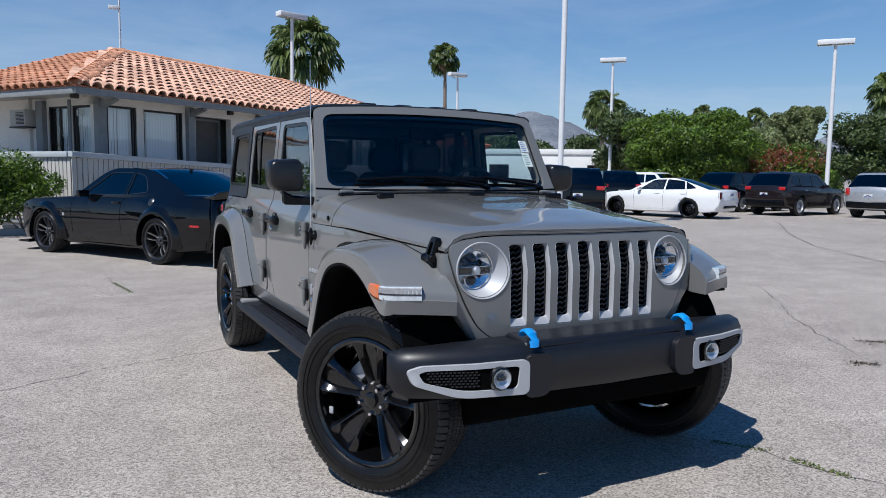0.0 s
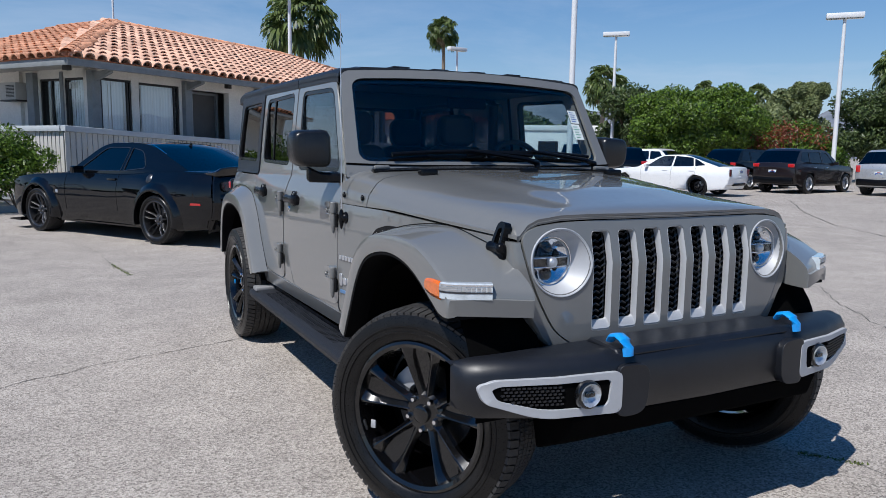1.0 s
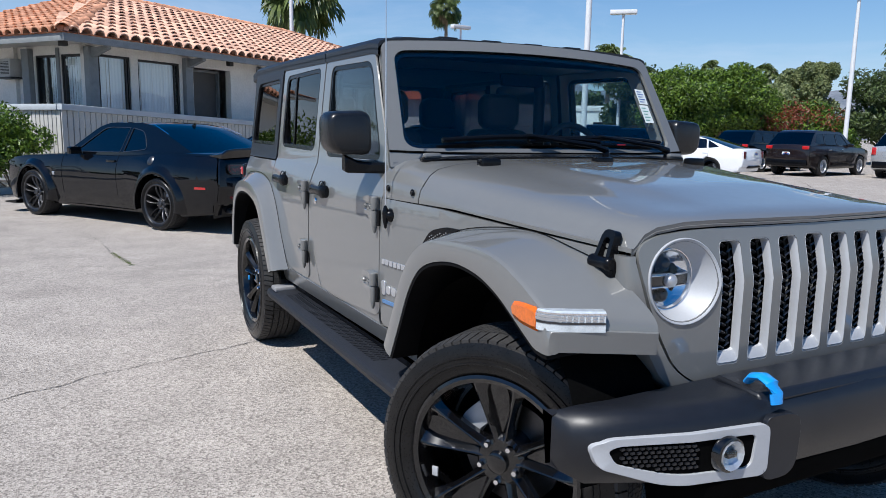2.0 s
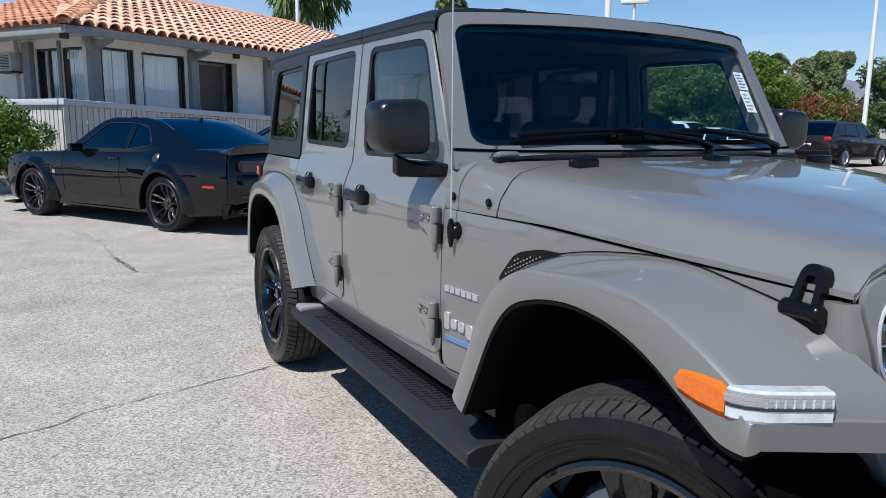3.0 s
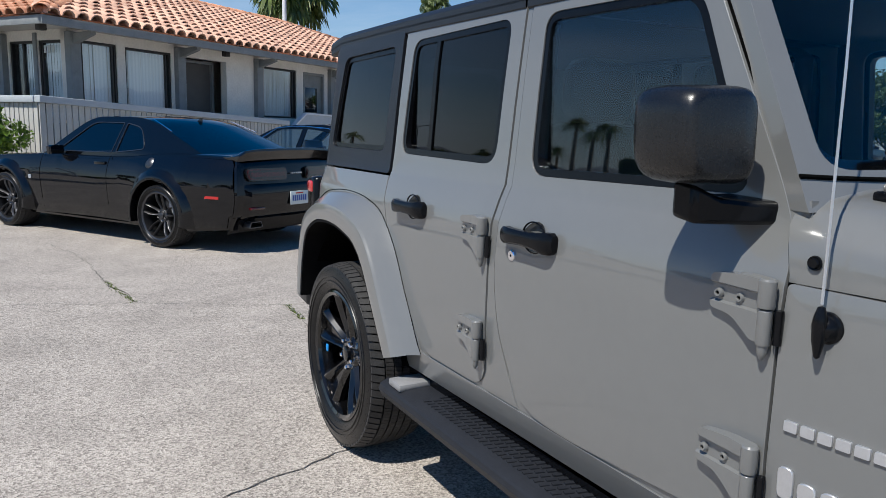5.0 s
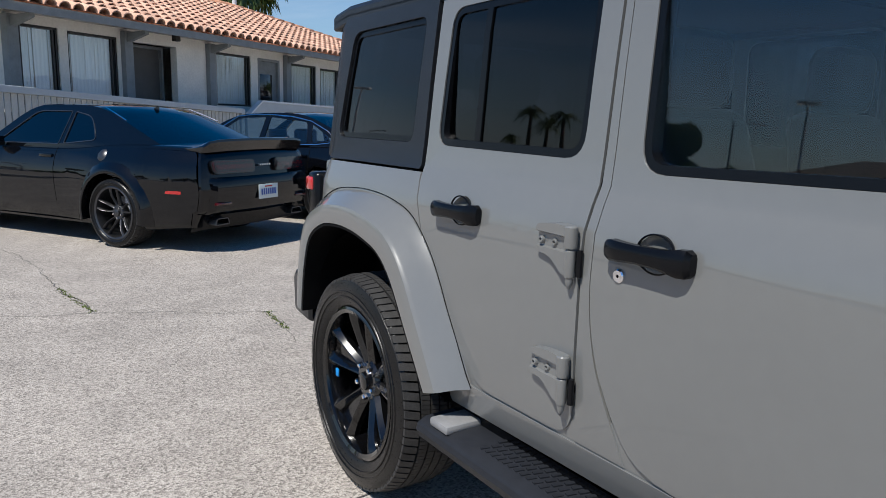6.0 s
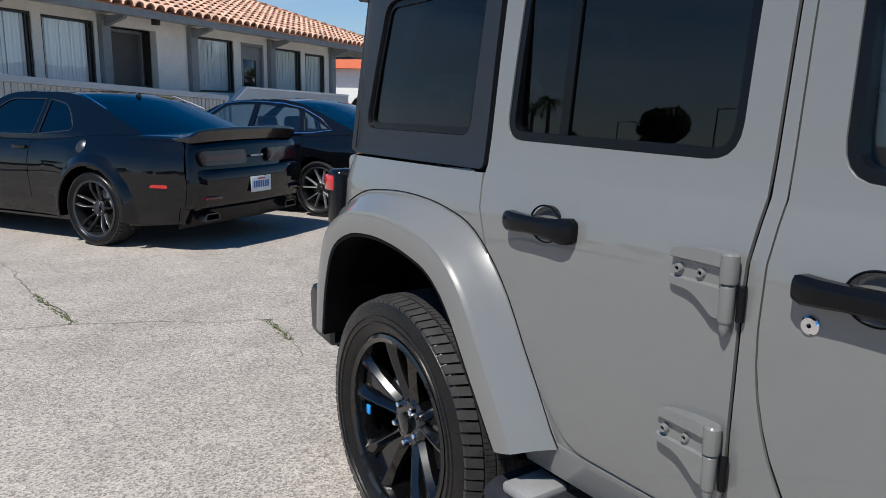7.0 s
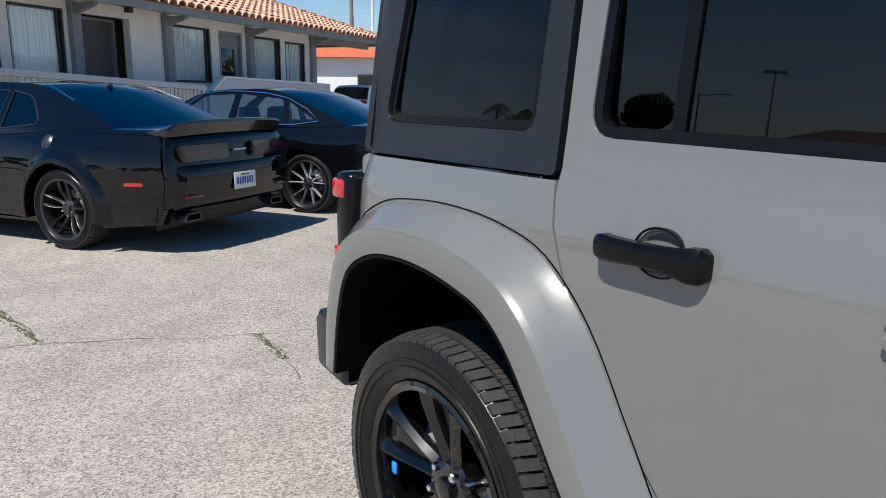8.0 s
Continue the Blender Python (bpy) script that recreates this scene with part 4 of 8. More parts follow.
        # wheel wells
        for yc, w0 in ((0.0, 0.58), (BASE, 0.45)):
            rings = []
            for x in (w0, 0.86):
                ly = 0.52 if yc else 0.43
                rings.append([(s * x, yc + (ly if math.cos(math.pi * k / 16) < 0 or yc else 0.56) * math.cos(math.pi * k / 16), 0.50 + 0.47 * math.sin(math.pi * k / 16)) for k in range(17)])
            bm = loft(rings, closed=False)
            cap = [bm.verts.new(p) for p in rings[0]]
            bm.faces.new(cap)
            part("wheel_liner", bm, "well", JEEP)


HALF = [(0.0, 0.0, 0.028), (0.15, 0.20, 0.028), (0.30, 0.42, 0.024), (0.35, 0.47, 0.019), (0.40, 0.52, 0.012), (0.46, 0.58, 0.006), (0.60, 0.76, -0.006), (0.72, 0.885, -0.022), (0.80, 0.94, -0.042), (0.87, 0.975, -0.072), (0.93, 0.993, -0.098), (1.0, 1.0, None)]
HOOD_TOP = [(-0.40, 1.164), (-0.385, 1.172), (-0.36, 1.180), (-0.31, 1.187), (-0.2, 1.195), (0.2, 1.228), (0.6, 1.272), (0.75, 1.285), (0.86, 1.295), (0.95, 1.302)]


def hood_at(f, y):
    """The skin of hood and cowl: f from -1 (right edge) over the middle to 1."""
    a = abs(f)
    edge = 1.101 + 0.041 * max(0.0, min(1.0, (y + 0.36) / 0.8))
    w = side_x(max(y, -0.38), edge)
    top = lerp(HOOD_TOP, y)
    flat = lerp([(0.2, 1.0), (0.6, 0.45), (0.85, 0.25)], y)
    rows = [(k, u, (top + (dz * flat if dz > 0 else dz)) if dz is not None else edge) for k, u, dz in HALF]
    u = lerp([(k, q) for k, q, _ in rows], a)
    z = lerp([(k, q) for k, _, q in rows], a)
    fade = max(0.0, min(1.0, (y + 0.36) / 0.35))
    bulge = lerp([(0.0, 0.024), (0.30, 0.021), (0.35, 0.016), (0.40, 0.010), (0.46, 0.005), (0.60, 0.0), (1.0, 0.0)], a)
    return (math.copysign(u * w, f) if a else 0.0, y, max(edge, z - bulge * (1 - fade)))


def skin(rows, thick):
    """A curved sheet of given rows with a second skin beneath it."""
    return loft([list(r) + [(x, y, z - thick) for x, y, z in reversed(r)] for r in rows])


def grille_y(x, z):
    """The grille's face: upright below, leaning back from lamp height up, swept at the sides."""
    lean = lerp([(0.0, 0.24), (0.38, 0.24), (0.50, 0.17), (0.70, 0.17)], abs(x))
    return -0.428 + lean * max(0.0, z - 1.0) + 0.14 * x ** 4 + 0.05 * x * x


def jeep_hood():
    """Hood with rolled edges and a centre bulge, and the cowl behind its curved cut."""
    fs = [-1, -0.965, -0.93, -0.9, -0.87, -0.835, -0.80, -0.76, -0.72, -0.66, -0.60, -0.52, -0.46, -0.40, -0.35, -0.30, -0.2, -0.1]
    fs = fs + [0] + [-f for f in reversed(fs)]

    def cut_y(f):
        return lerp([(0.0, 0.738), (0.46, 0.724), (0.60, 0.704), (0.72, 0.678), (0.80, 0.660), (0.87, 0.651), (0.95, 0.655), (1.0, 0.66)], abs(f))

    def end_y(f):
        return lerp([(0.0, 0.955), (0.80, 0.958), (0.87, 0.950), (0.93, 0.938), (1.0, 0.925)], abs(f))

    def nose_y(f):
        x = 0.675 * lerp([(k, q) for k, q, _ in HALF], abs(f))
        return -0.397 + 0.14 * x ** 4 + 0.05 * x * x - 0.012 * abs(f) ** 4
    rows = []
    for k in range(27):
        t = k / 26
        rows.append([hood_at(f, nose_y(f) + (cut_y(f) - 0.003 - nose_y(f)) * (t ** 1.25)) for f in fs])
    first = [(x * 0.999, y + 0.002, z - 0.007) for x, y, z in rows[0]]
    part("hood", skin([first] + rows, 0.012), "gray_paint", JEEP, smooth=45)
    # near-black bar added under the nose to stand in for the gap's shade
    part("hood_gap_shade", tube([(x * 0.995, y + 0.014, z - 0.020) for x, y, z in rows[0]], 0.0070, 8), "well", JEEP)
    rows = [[hood_at(f, cut_y(f) + 0.004 + (end_y(f) - cut_y(f)) * t) for f in fs] for t in (0, 0.15, 0.3, 0.5, 0.7, 0.85, 1.0)]
    cowl = part("cowl_panel", skin(rows, 0.012), "gray_paint", JEEP, smooth=45)
    rows = [[hood_at(f * 0.64, 0.748 + 0.075 * abs(f) ** 5 + (0.105 - 0.065 * abs(f) ** 5) * t) for f in fs] for t in (0, 0.5, 1.0)]
    part("cowl_vent", skin([[(x, y, z + 0.008) for x, y, z in r] for r in rows], 0.01), "plastic", cowl, "black plastic cowl vent", smooth=45)
    part("hood_gutter", box(-0.76, 0.76, 0.40, 0.80, 1.09, 1.12), "well", JEEP)
    for s in (-1, 1):
        for y, z in ((0.885, 1.172), (0.70, 1.168)):
            b = lathe([(0, 0.004), (0.008, 0.004), (0.010, 0.0), (0.0125, 0.001), (0.0135, -0.004)], 14, "x")
            o = part("bolt", b, "plastic", cowl)
            o.location, o.scale = (s * (side_x(y, 1.135) + 0.001), y, z), (s, 1, 1)


def jeep_front():
    """Grille with seven slots, round lamps, latches, bumper with fog-lamp bezels and blue hooks."""
    gy = grille_y
    half = [(0.30, 0.690, 0.0), (0.455, 0.715, 0.06), (0.530, 0.765, 0.06), (0.590, 0.870, 0.10), (0.636, 0.985, 0.06), (0.655, 1.078, 0.03), (0.646, 1.110, 0.03), (0.600, 1.133, 0.04), (0.50, 1.1460, 0.06), (0.36, 1.1490, 0.06), (0.15, 1.1490, 0.0)]
    outline = rounded([(-x, z, r) for x, z, r in reversed(half)] + half)
    outline = outline[::-1]
    slots = []
    for k in range(7):
        c = -0.348 + 0.116 * k
        top = 1.119 - 0.006 * abs(k - 3) / 3
        slots.append(rounded([(c - 0.041, 0.760, 0.014), (c + 0.041, 0.760, 0.014), (c + 0.041, top, 0.020), (c - 0.041, top, 0.020)], 3))
    lamps = [[(sx * 0.512 + 0.109 * math.cos(2 * math.pi * k / 32), 1.008 + 0.109 * math.sin(2 * math.pi * k / 32)) for k in range(32)] for sx in (-1, 1)]
    bm = sheet(outline, slots + lamps, lambda x, z: (x, gy(x, z), z), 0.05, (-0.58, -0.5, -0.4, 0.4, 0.5, 0.58), (0.75, 0.85, 0.95, 1.0, 1.05, 1.13), depth=lambda x, z: (0, 0.05, 0))
    g = part("grille", bm, "gray_paint", JEEP, "gray grille with seven slots", bevel=0.004)
    part("grille_back", box(-0.50, 0.50, -0.33, -0.31, 0.66, 1.13, 0.01), "well", g)
    edge = ring_around(outline, 0.005)
    part("grille_seal", sheet(edge, slots + lamps, lambda x, z: (x, gy(x, z) + 0.012, z), 0.02, (-0.58, -0.5, -0.4, 0.4, 0.5, 0.58), (1.0,), depth=lambda x, z: (0, 0.03, 0)), "well", g)
    # body-coloured panel between the grille's edge, the flare and the hood
    for s in (-1, 1):
        rings = []
        for k in range(22):
            z = 0.700 + 0.381 * k / 21
            xi = 0.0045 + max(a[0] + (b[0] - a[0]) * (z - a[1]) / (b[1] - a[1]) for a, b in zip(outline, outline[1:]) if min(a[1], b[1]) <= z <= max(a[1], b[1]) and a[1] != b[1])
            xo = max(xi + 0.004, lerp([(0.70, 0.535), (0.745, 0.578), (0.82, 0.622), (0.845, 0.650), (0.90, 0.682), (1.081, 0.690)], z))
            rings.append([(s * xi, gy(xi, z) + 0.030, z), (s * xi, gy(xi, z) + 0.006, z), (s * (xi + 0.003), gy(xi, z) + 0.003, z), (s * (0.5 * xi + 0.5 * xo), gy(0.5 * xi + 0.5 * xo, z) + 0.003, z), (s * (xo - 0.006), gy(xo, z) + 0.006, z), (s * xo, gy(xo, z) + 0.016, z), (s * xo, gy(xo, z) + 0.060, z)])
        part("grille_apron", loft(rings), "gray_paint", JEEP, smooth=40)
    for sl in slots:
        c = sum(p[0] for p in sl) / len(sl)
        top = max(p[1] for p in sl)
        # satin liner: thin lip, slanted walls, deep sloping foot
        rings = []
        for ix, ib, it, dy in ((-0.0008, -0.0008, -0.0008, 0.008), (0.0000, 0.0002, 0.0002, 0.0020), (0.0016, 0.007, 0.001, 0.0000), (0.0034, 0.014, 0.003, 0.004), (0.0040, 0.017, 0.0035, 0.005), (0.0062, 0.034, 0.006, 0.016), (0.0070, 0.036, 0.007, 0.026)):
            ring = []
            for x, z in sl:
                zz = 0.760 + ib + (z - 0.760) / (top - 0.760) * (top - it - 0.760 - ib)
                ring.append((c + (x - c) * (1 - ix / 0.041), gy(x, zz) + dy, zz))
            # two more points on each side, so that the walls follow the lean
            full = []
            for a, b in zip(ring, ring[1:] + ring[:1]):
                full.append(a)
                if abs(a[2] - b[2]) > 0.1:
                    for zk in (0.90, 1.0, 1.05):
                        zk = zk if b[2] > a[2] else {0.90: 1.05, 1.0: 1.0, 1.05: 0.90}[zk]
                        t = (zk - a[2]) / (b[2] - a[2])
                        xk = a[0] + (b[0] - a[0]) * t
                        full.append((xk, gy(xk, zk) + dy, zk))
            rings.append(full)
        part("slot_surround", loft(rings, True, False), "silver_matte", g, "satin silver slot surround", smooth=22)
        mesh = bmesh.new()
        zz = 0.805
        while zz < 1.105:
            y = gy(c, zz) + 0.024
            for dx in (-0.0185, 0.0, 0.0185):
                up = 1 if dx else -1
                add_box(mesh, -0.0100, 0.0100, -0.001, 0.008, -0.0022, 0.0022, pose(c + dx, y, zz + (0.003 if dx else 0.0) + 0.18 * dx, -38, -28 * up, 0))
            zz += 0.0225
        part("slot_mesh", mesh, "dark_metal", g, "dark zigzag mesh", smooth=5)
    for s in (-1, 1):
        hx, hz = s * 0.512, 1.008
        y0 = gy(0.512, hz)
        rings = []
        for r, dy, flat in ((0.1190, 0.006, 0), (0.1190, -0.003, 0), (0.1165, -0.0045, 0), (0.1130, -0.0025, 0), (0.1105, 0.002, 0.15), (0.0880, 0.050, 1), (0.0780, 0.058, 1)):
            ring = []
            for k in range(48):
                x, z = r * math.cos(2 * math.pi * k / 48), r * math.sin(2 * math.pi * k / 48)
                ring.append((x + s * 0.015 * flat, (1 - flat) * (gy(hx + x, hz + z) - y0) + dy, z))
            rings.append(ring)
        lamp = part("headlamp", loft(rings, True, False), "silver_matte", JEEP, "round LED headlamp in a silver bezel", smooth=30)
        lamp.location = (hx, y0, hz)
        # reflector bowl with a split projector behind a clear dome
        part("reflector", lathe([(0.090, 0.046), (0.088, 0.056), (0.080, 0.080), (0.0, 0.095)], 40, "y"), "dark_metal", lamp)
        ring = bmesh_torus(0.0865, 0.0035, 44, 8)
        part("lamp_ring", ring, "chrome", lamp).matrix_basis = pose(0, 0.045, 0, 90, 0, 0)
        for sgn in (1, -1):
            z0 = 0.013 if sgn > 0 else -0.021
            q0 = math.asin(z0 / 0.083)
            arc = [(0.083 * math.cos(q0 + (math.pi - 2 * q0) * k / 20), 0.083 * math.sin(q0 + (math.pi - 2 * q0) * k / 20)) for k in range(21)] if sgn > 0 else \
                  [(0.083 * math.cos(q0 - (math.pi + 2 * q0) * k / 20), 0.083 * math.sin(q0 - (math.pi + 2 * q0) * k / 20)) for k in range(21)]
            bowl = sheet(arc, [], lambda x, z: (x, 0.048 + 0.034 * (1 - (x * x + z * z) / 0.0069), z), 0, [0.02 * k for k in range(-4, 5)], [sgn * 0.015 * k + z0 for k in range(1, 5)])
            part("reflector_bowl", bowl, "chrome", lamp, "chrome reflector bowl", smooth=8)
            part("projector", lathe([(0.0, 0.050), (0.010, 0.052), (0.017, 0.058), (0.020, 0.068), (0.020, 0.085)], 24, "y", at=(0, 0, sgn * 0.046 - 0.003)), "gloss_black", lamp)
        band = rounded([(-0.082, -0.0205, 0.008), (0.082, -0.0205, 0.008), (0.082, 0.0125, 0.008), (-0.082, 0.0125, 0.008)], 3)
        part("light_bar", sheet(band, [], lambda x, z: (x, 0.046 + 1.2 * x * x, z), 0.02, (-0.05, -0.025, 0.0, 0.025, 0.05), (), depth=lambda x, z: (0, 0.02, 0)), "gloss_black", lamp)
        part("lamp_divider", tube([(x, 0.042 + 1.2 * x * x, 0.0125) for x in (-0.084, -0.05, 0, 0.05, 0.084)], 0.0022, 6), "chrome", lamp)
        part("lamp_divider", tube([(x, 0.042 + 1.2 * x * x, -0.0205) for x in (-0.082, -0.05, 0, 0.05, 0.082)], 0.0022, 6), "chrome", lamp)
        part("centre_projector", lathe([(0.0, 0.026), (0.010, 0.028), (0.017, 0.033), (0.020, 0.042), (0.020, 0.05)], 28, "y", at=(-s * 0.006, 0, -0.004)), "silver", lamp, "bright round projector", smooth=50)
        dome = lathe([(0.0, 0.014), (0.05, 0.020), (0.080, 0.036), (0.088, 0.048)], 40, "y")
        cov = part("lamp_cover", dome, "lamp_glass", lamp, "clear lamp cover")
        cov.visible_shadow = False
        for c in lamp.children:
            c.matrix_basis = Matrix.Translation((s * 0.015, 0.008, 0)) @ Matrix.Diagonal((0.99, 0.99, 0.99, 1.0)) @ c.matrix_basis
        # hood latch
        st = rounded([(-0.033, -0.030, 0.016), (0.033, -0.030, 0.016), (0.027, 0.072, 0.030), (-0.022, 0.072, 0.030)], 7)
        ho = rounded([(-0.017, -0.006, 0.006), (0.017, -0.006, 0.006), (0.013, 0.050, 0.010), (-0.010, 0.050, 0.010)])
        bm = sheet(st, [ho], lambda u, v: (s * (0.708 - 0.30 * v), -0.283 + u - 0.10 * v, 1.074 + v), 0.02, depth=lambda u, v: (-s * 0.026, 0, -0.006))
        base = part("hood_latch", bm, "plastic", JEEP, "black rubber hood latch", bevel=0.006)
        part("latch_pivot", lathe([(0, -0.043), (0.014, -0.043), (0.019, -0.038), (0.020, -0.030), (0.017, -0.022), (0.017, 0.022), (0.020, 0.030), (0.019, 0.038), (0.014, 0.043), (0, 0.043)], 20, "y", at=(s * 0.706, -0.281, 1.056)), "plastic", base)
        feet = [[(s * (0.690 + ox), -0.288 + oy * wy, z) for ox, oy in ((-0.02, -1), (0.012, -1), (0.018, -0.6), (0.018, 0.6), (0.012, 1), (-0.02, 1))] for z, wy in ((1.062, 0.034), (1.035, 0.034), (1.012, 0.027), (1.000, 0.016))]
        part("latch_foot", loft(feet), "plastic", base, smooth=40)
        # lamps on the flare's nose
        am = []
        for y, z0, z1, o in ((-0.203, 0.922, 0.946, 0.002), (-0.214, 0.909, 0.957, 0.004), (-0.262, 0.901, 0.961, 0.006), (-0.310, 0.899, 0.961, 0.006), (-0.327, 0.900, 0.951, 0.006)):
            am.append([(s * (0.934 + o), y, z0), (s * (0.941 + o), y, z0 + 0.012), (s * (0.941 + o), y, z1 - 0.010), (s * (0.934 + o), y, z1), (s * 0.90, y + 0.01, z1), (s * 0.90, y + 0.01, z0)])
        part("turn_signal", loft(am), "amber", JEEP, "amber side marker lamp", smooth=30)
        # clear lamp wrapping from the side round to the front
        wrap = ((0.942, -0.328, 1.0, 0.0), (0.941, -0.338, 0.97, -0.25), (0.932, -0.356, 0.75, -0.66), (0.908, -0.378, 0.45, -0.89), (0.86, -0.403, 0.40, -0.92), (0.805, -0.428, 0.40, -0.92))

        def band(z0, z1, proud, deep):
            rings = []
            for x, y, nx, ny in wrap:
                q = lambda o, z: (s * (x + nx * o), y + ny * o, z)
                rings.append([q(proud - 0.005, z0), q(proud, z0 + 0.004), q(proud, z1 - 0.004), q(proud - 0.005, z1), q(-deep, z1), q(-deep, z0)])
            return loft(rings)
        d = part("running_light", band(0.904, 0.961, 0.004, 0.03), "lens", JEEP, "clear daytime running light", smooth=30)
        part("light_guide", band(0.9525, 0.9560, 0.0055, 0.0), "chrome", d)
        part("lens_rib", band(0.9290, 0.9315, 0.0055, 0.0), "dark_metal", d)
        facets = bmesh.new()
        for zg, rows_h in ((0.9465, 0.0030), (0.9385, 0.0034)):
            for k in range(17):
                q = 0.35 + 4.45 * k / 16
                i = min(int(q), 4)
                (xa, ya, na, ma), (xb, yb, nb, mb) = wrap[i], wrap[i + 1]
                t = q - i
                x, y, nx, ny = xa + (xb - xa) * t, ya + (yb - ya) * t, na + (nb - na) * t, ma + (mb - ma) * t
                add_box(facets, -0.0055, 0.0055, -0.0016, 0.0016, -rows_h, rows_h, pose(s * (x + nx * 0.0045), y + ny * 0.0045, zg, 12, 0, math.degrees(math.atan2(s * nx, -ny))))
        part("led_facets", facets, "silver", d, "row of bright lamp facets", smooth=10)

    # bumper
    secs = []
    for x in (-0.945, -0.925, -0.88, -0.78, -0.66, -0.50, -0.42, -0.375, -0.20, 0.0, 0.20, 0.375, 0.42, 0.50, 0.66, 0.78, 0.88, 0.925, 0.945):
        a = abs(x)
        fy = lerp([(0, -0.628), (0.34, -0.622), (0.375, -0.622), (0.42, -0.635), (0.66, -0.590), (0.88, -0.515), (0.925, -0.475), (0.945, -0.44)], a)
        top = lerp([(0, 0.735), (0.375, 0.735), (0.42, 0.735), (0.88, 0.725), (0.945, 0.705)], a)
        bot = lerp([(0, 0.505), (0.375, 0.505), (0.42, 0.515), (0.88, 0.535), (0.945, 0.57)], a)
        by = lerp([(0, -0.43), (0.42, -0.43), (0.80, -0.43), (0.945, -0.41)], a)
        secs.append([(x, by, top), (x, fy + 0.07, top + 0.004), (x, fy + 0.022, top - 0.008), (x, fy, top - 0.040), (x, fy - 0.002, (top + bot) / 2), (x, fy + 0.012, bot + 0.04), (x, fy + 0.05, bot), (x, by, bot + 0.01)])
    b = part("front_bumper", loft(secs), "bumper_plastic", JEEP, "blue-black plastic front bumper", smooth=48)
    tops = [[(x, -0.612, 0.718), (x, -0.595, 0.743), (x, -0.46, 0.752), (x, -0.42, 0.725)] for x in (-0.43, -0.39, 0.39, 0.43)]
    part("bumper_step", loft(tops), "bumper_plastic", b, bevel=0.008)
    sk = [[(x, -0.60, 0.53), (x, -0.57, 0.44), (x, -0.40, 0.36), (x, -0.36, 0.52)] for x in (-0.60, -0.55, 0.55, 0.60)]
    part("lower_shield", loft(sk), "well", b, bevel=0.01)
    for s in (-1, 1):
        def by(u):
            return lerp([(0, -0.640), (0.42, -0.635), (0.66, -0.590), (0.88, -0.515), (0.925, -0.475), (0.945, -0.44)], u) - 0.004
        oo = rounded([(0.435, 0.685, 0.03), (0.86, 0.675, 0.02), (0.905, 0.655, 0.02), (0.885, 0.600, 0.02), (0.72, 0.545, 0.05), (0.435, 0.545, 0.03)])
        ii = rounded([(0.475, 0.660, 0.02), (0.84, 0.655, 0.015), (0.865, 0.645, 0.01), (0.845, 0.610, 0.015), (0.71, 0.575, 0.04), (0.485, 0.572, 0.025)])
        bm = sheet(oo, [ii], lambda u, v: (s * u, by(u) - 0.010, v), 0.02, (0.6, 0.66, 0.75, 0.82), (), depth=lambda u, v: (0, 0.03, 0))
        part("fog_lamp_bezel", bm, "silver_matte", b, "satin silver fog-lamp bezel", bevel=0.004)
        bm = sheet(ring_around(ii, 0.006), [], lambda u, v: (s * u, by(u) - 0.0035, v), 0.0, (0.6, 0.66, 0.75, 0.82), ())
        part("bezel_recess", bm, "well", b)
        ms = bmesh.new()
        for r in range(6):
            for c in range(12):
                u = 0.645 + 0.016 * c + (0.008 if r % 2 else 0)
                v = 0.592 + 0.011 * r
                if u < 0.835 and v > 0.58 + 0.03 * max(0, (u - 0.7) / 0.14):
                    add_box(ms, -0.0055, 0.0055, -0.004, 0.004, -0.0028, 0.0028, pose(s * u, by(u) - 0.006, v))
        part("bezel_mesh", ms, "plastic_worn", b)
        fog = lathe([(0.0, 0.004), (0.036, 0.0), (0.0395, -0.012), (0.045, -0.010), (0.050, 0.01)], 30, "y")
        f = part("fog_lamp", fog, "gloss_black", b, "round fog lamp")
        fl = part("fog_reflector", lathe([(0.0, 0.010), (0.012, 0.009), (0.024, 0.003), (0.0345, -0.006), (0.0385, -0.009), (0.0385, 0.0)], 11, "y"), "silver", b, "bright faceted fog-lamp reflector", smooth=4)
        part("fog_bulb", box(-0.017, 0.017, -0.006, 0.010, -0.006, 0.012, 0.004), "gloss_black", fl)
        fl.location = (s * 0.558, by(0.558) - 0.020, 0.617)
        gd = part("fog_glass", lathe([(0.0, -0.018), (0.02, -0.015), (0.034, -0.007), (0.039, -0.003)], 24, "y"), "lamp_glass", b)
        gd.location, gd.visible_shadow = (s * 0.558, by(0.558) - 0.026, 0.617), False
        f.location = (s * 0.558, by(0.558) - 0.012, 0.617)
        # plain lobe beside the bezel
        lobe = rounded([(0.318, 0.700, 0.06), (0.45, 0.704, 0.03), (0.45, 0.530, 0.03), (0.330, 0.530, 0.075)])
        bm = sheet(lobe, [], lambda u, v: (s * u, by(max(u, 0.40)) - 0.010, v), 0.02, (), (), depth=lambda u, v: (0, 0.05, 0))
        part("bumper_lobe", bm, "bumper_plastic", b, bevel=0.01)
        hk = tube([(s * 0.41, -0.545, 0.760), (s * 0.41, -0.560, 0.778), (s * 0.41, -0.590, 0.786), (s * 0.41, -0.618, 0.776), (s * 0.41, -0.632, 0.755), (s * 0.41, -0.636, 0.728)], [0.009, 0.011, 0.011, 0.011, 0.011, 0.010], 12)
        for v in hk.verts:
            v.co.x = s * 0.41 + (v.co.x - s * 0.41) * 2.1
        part("tow_hook", hk, "blue", b, "bright blue tow hook")


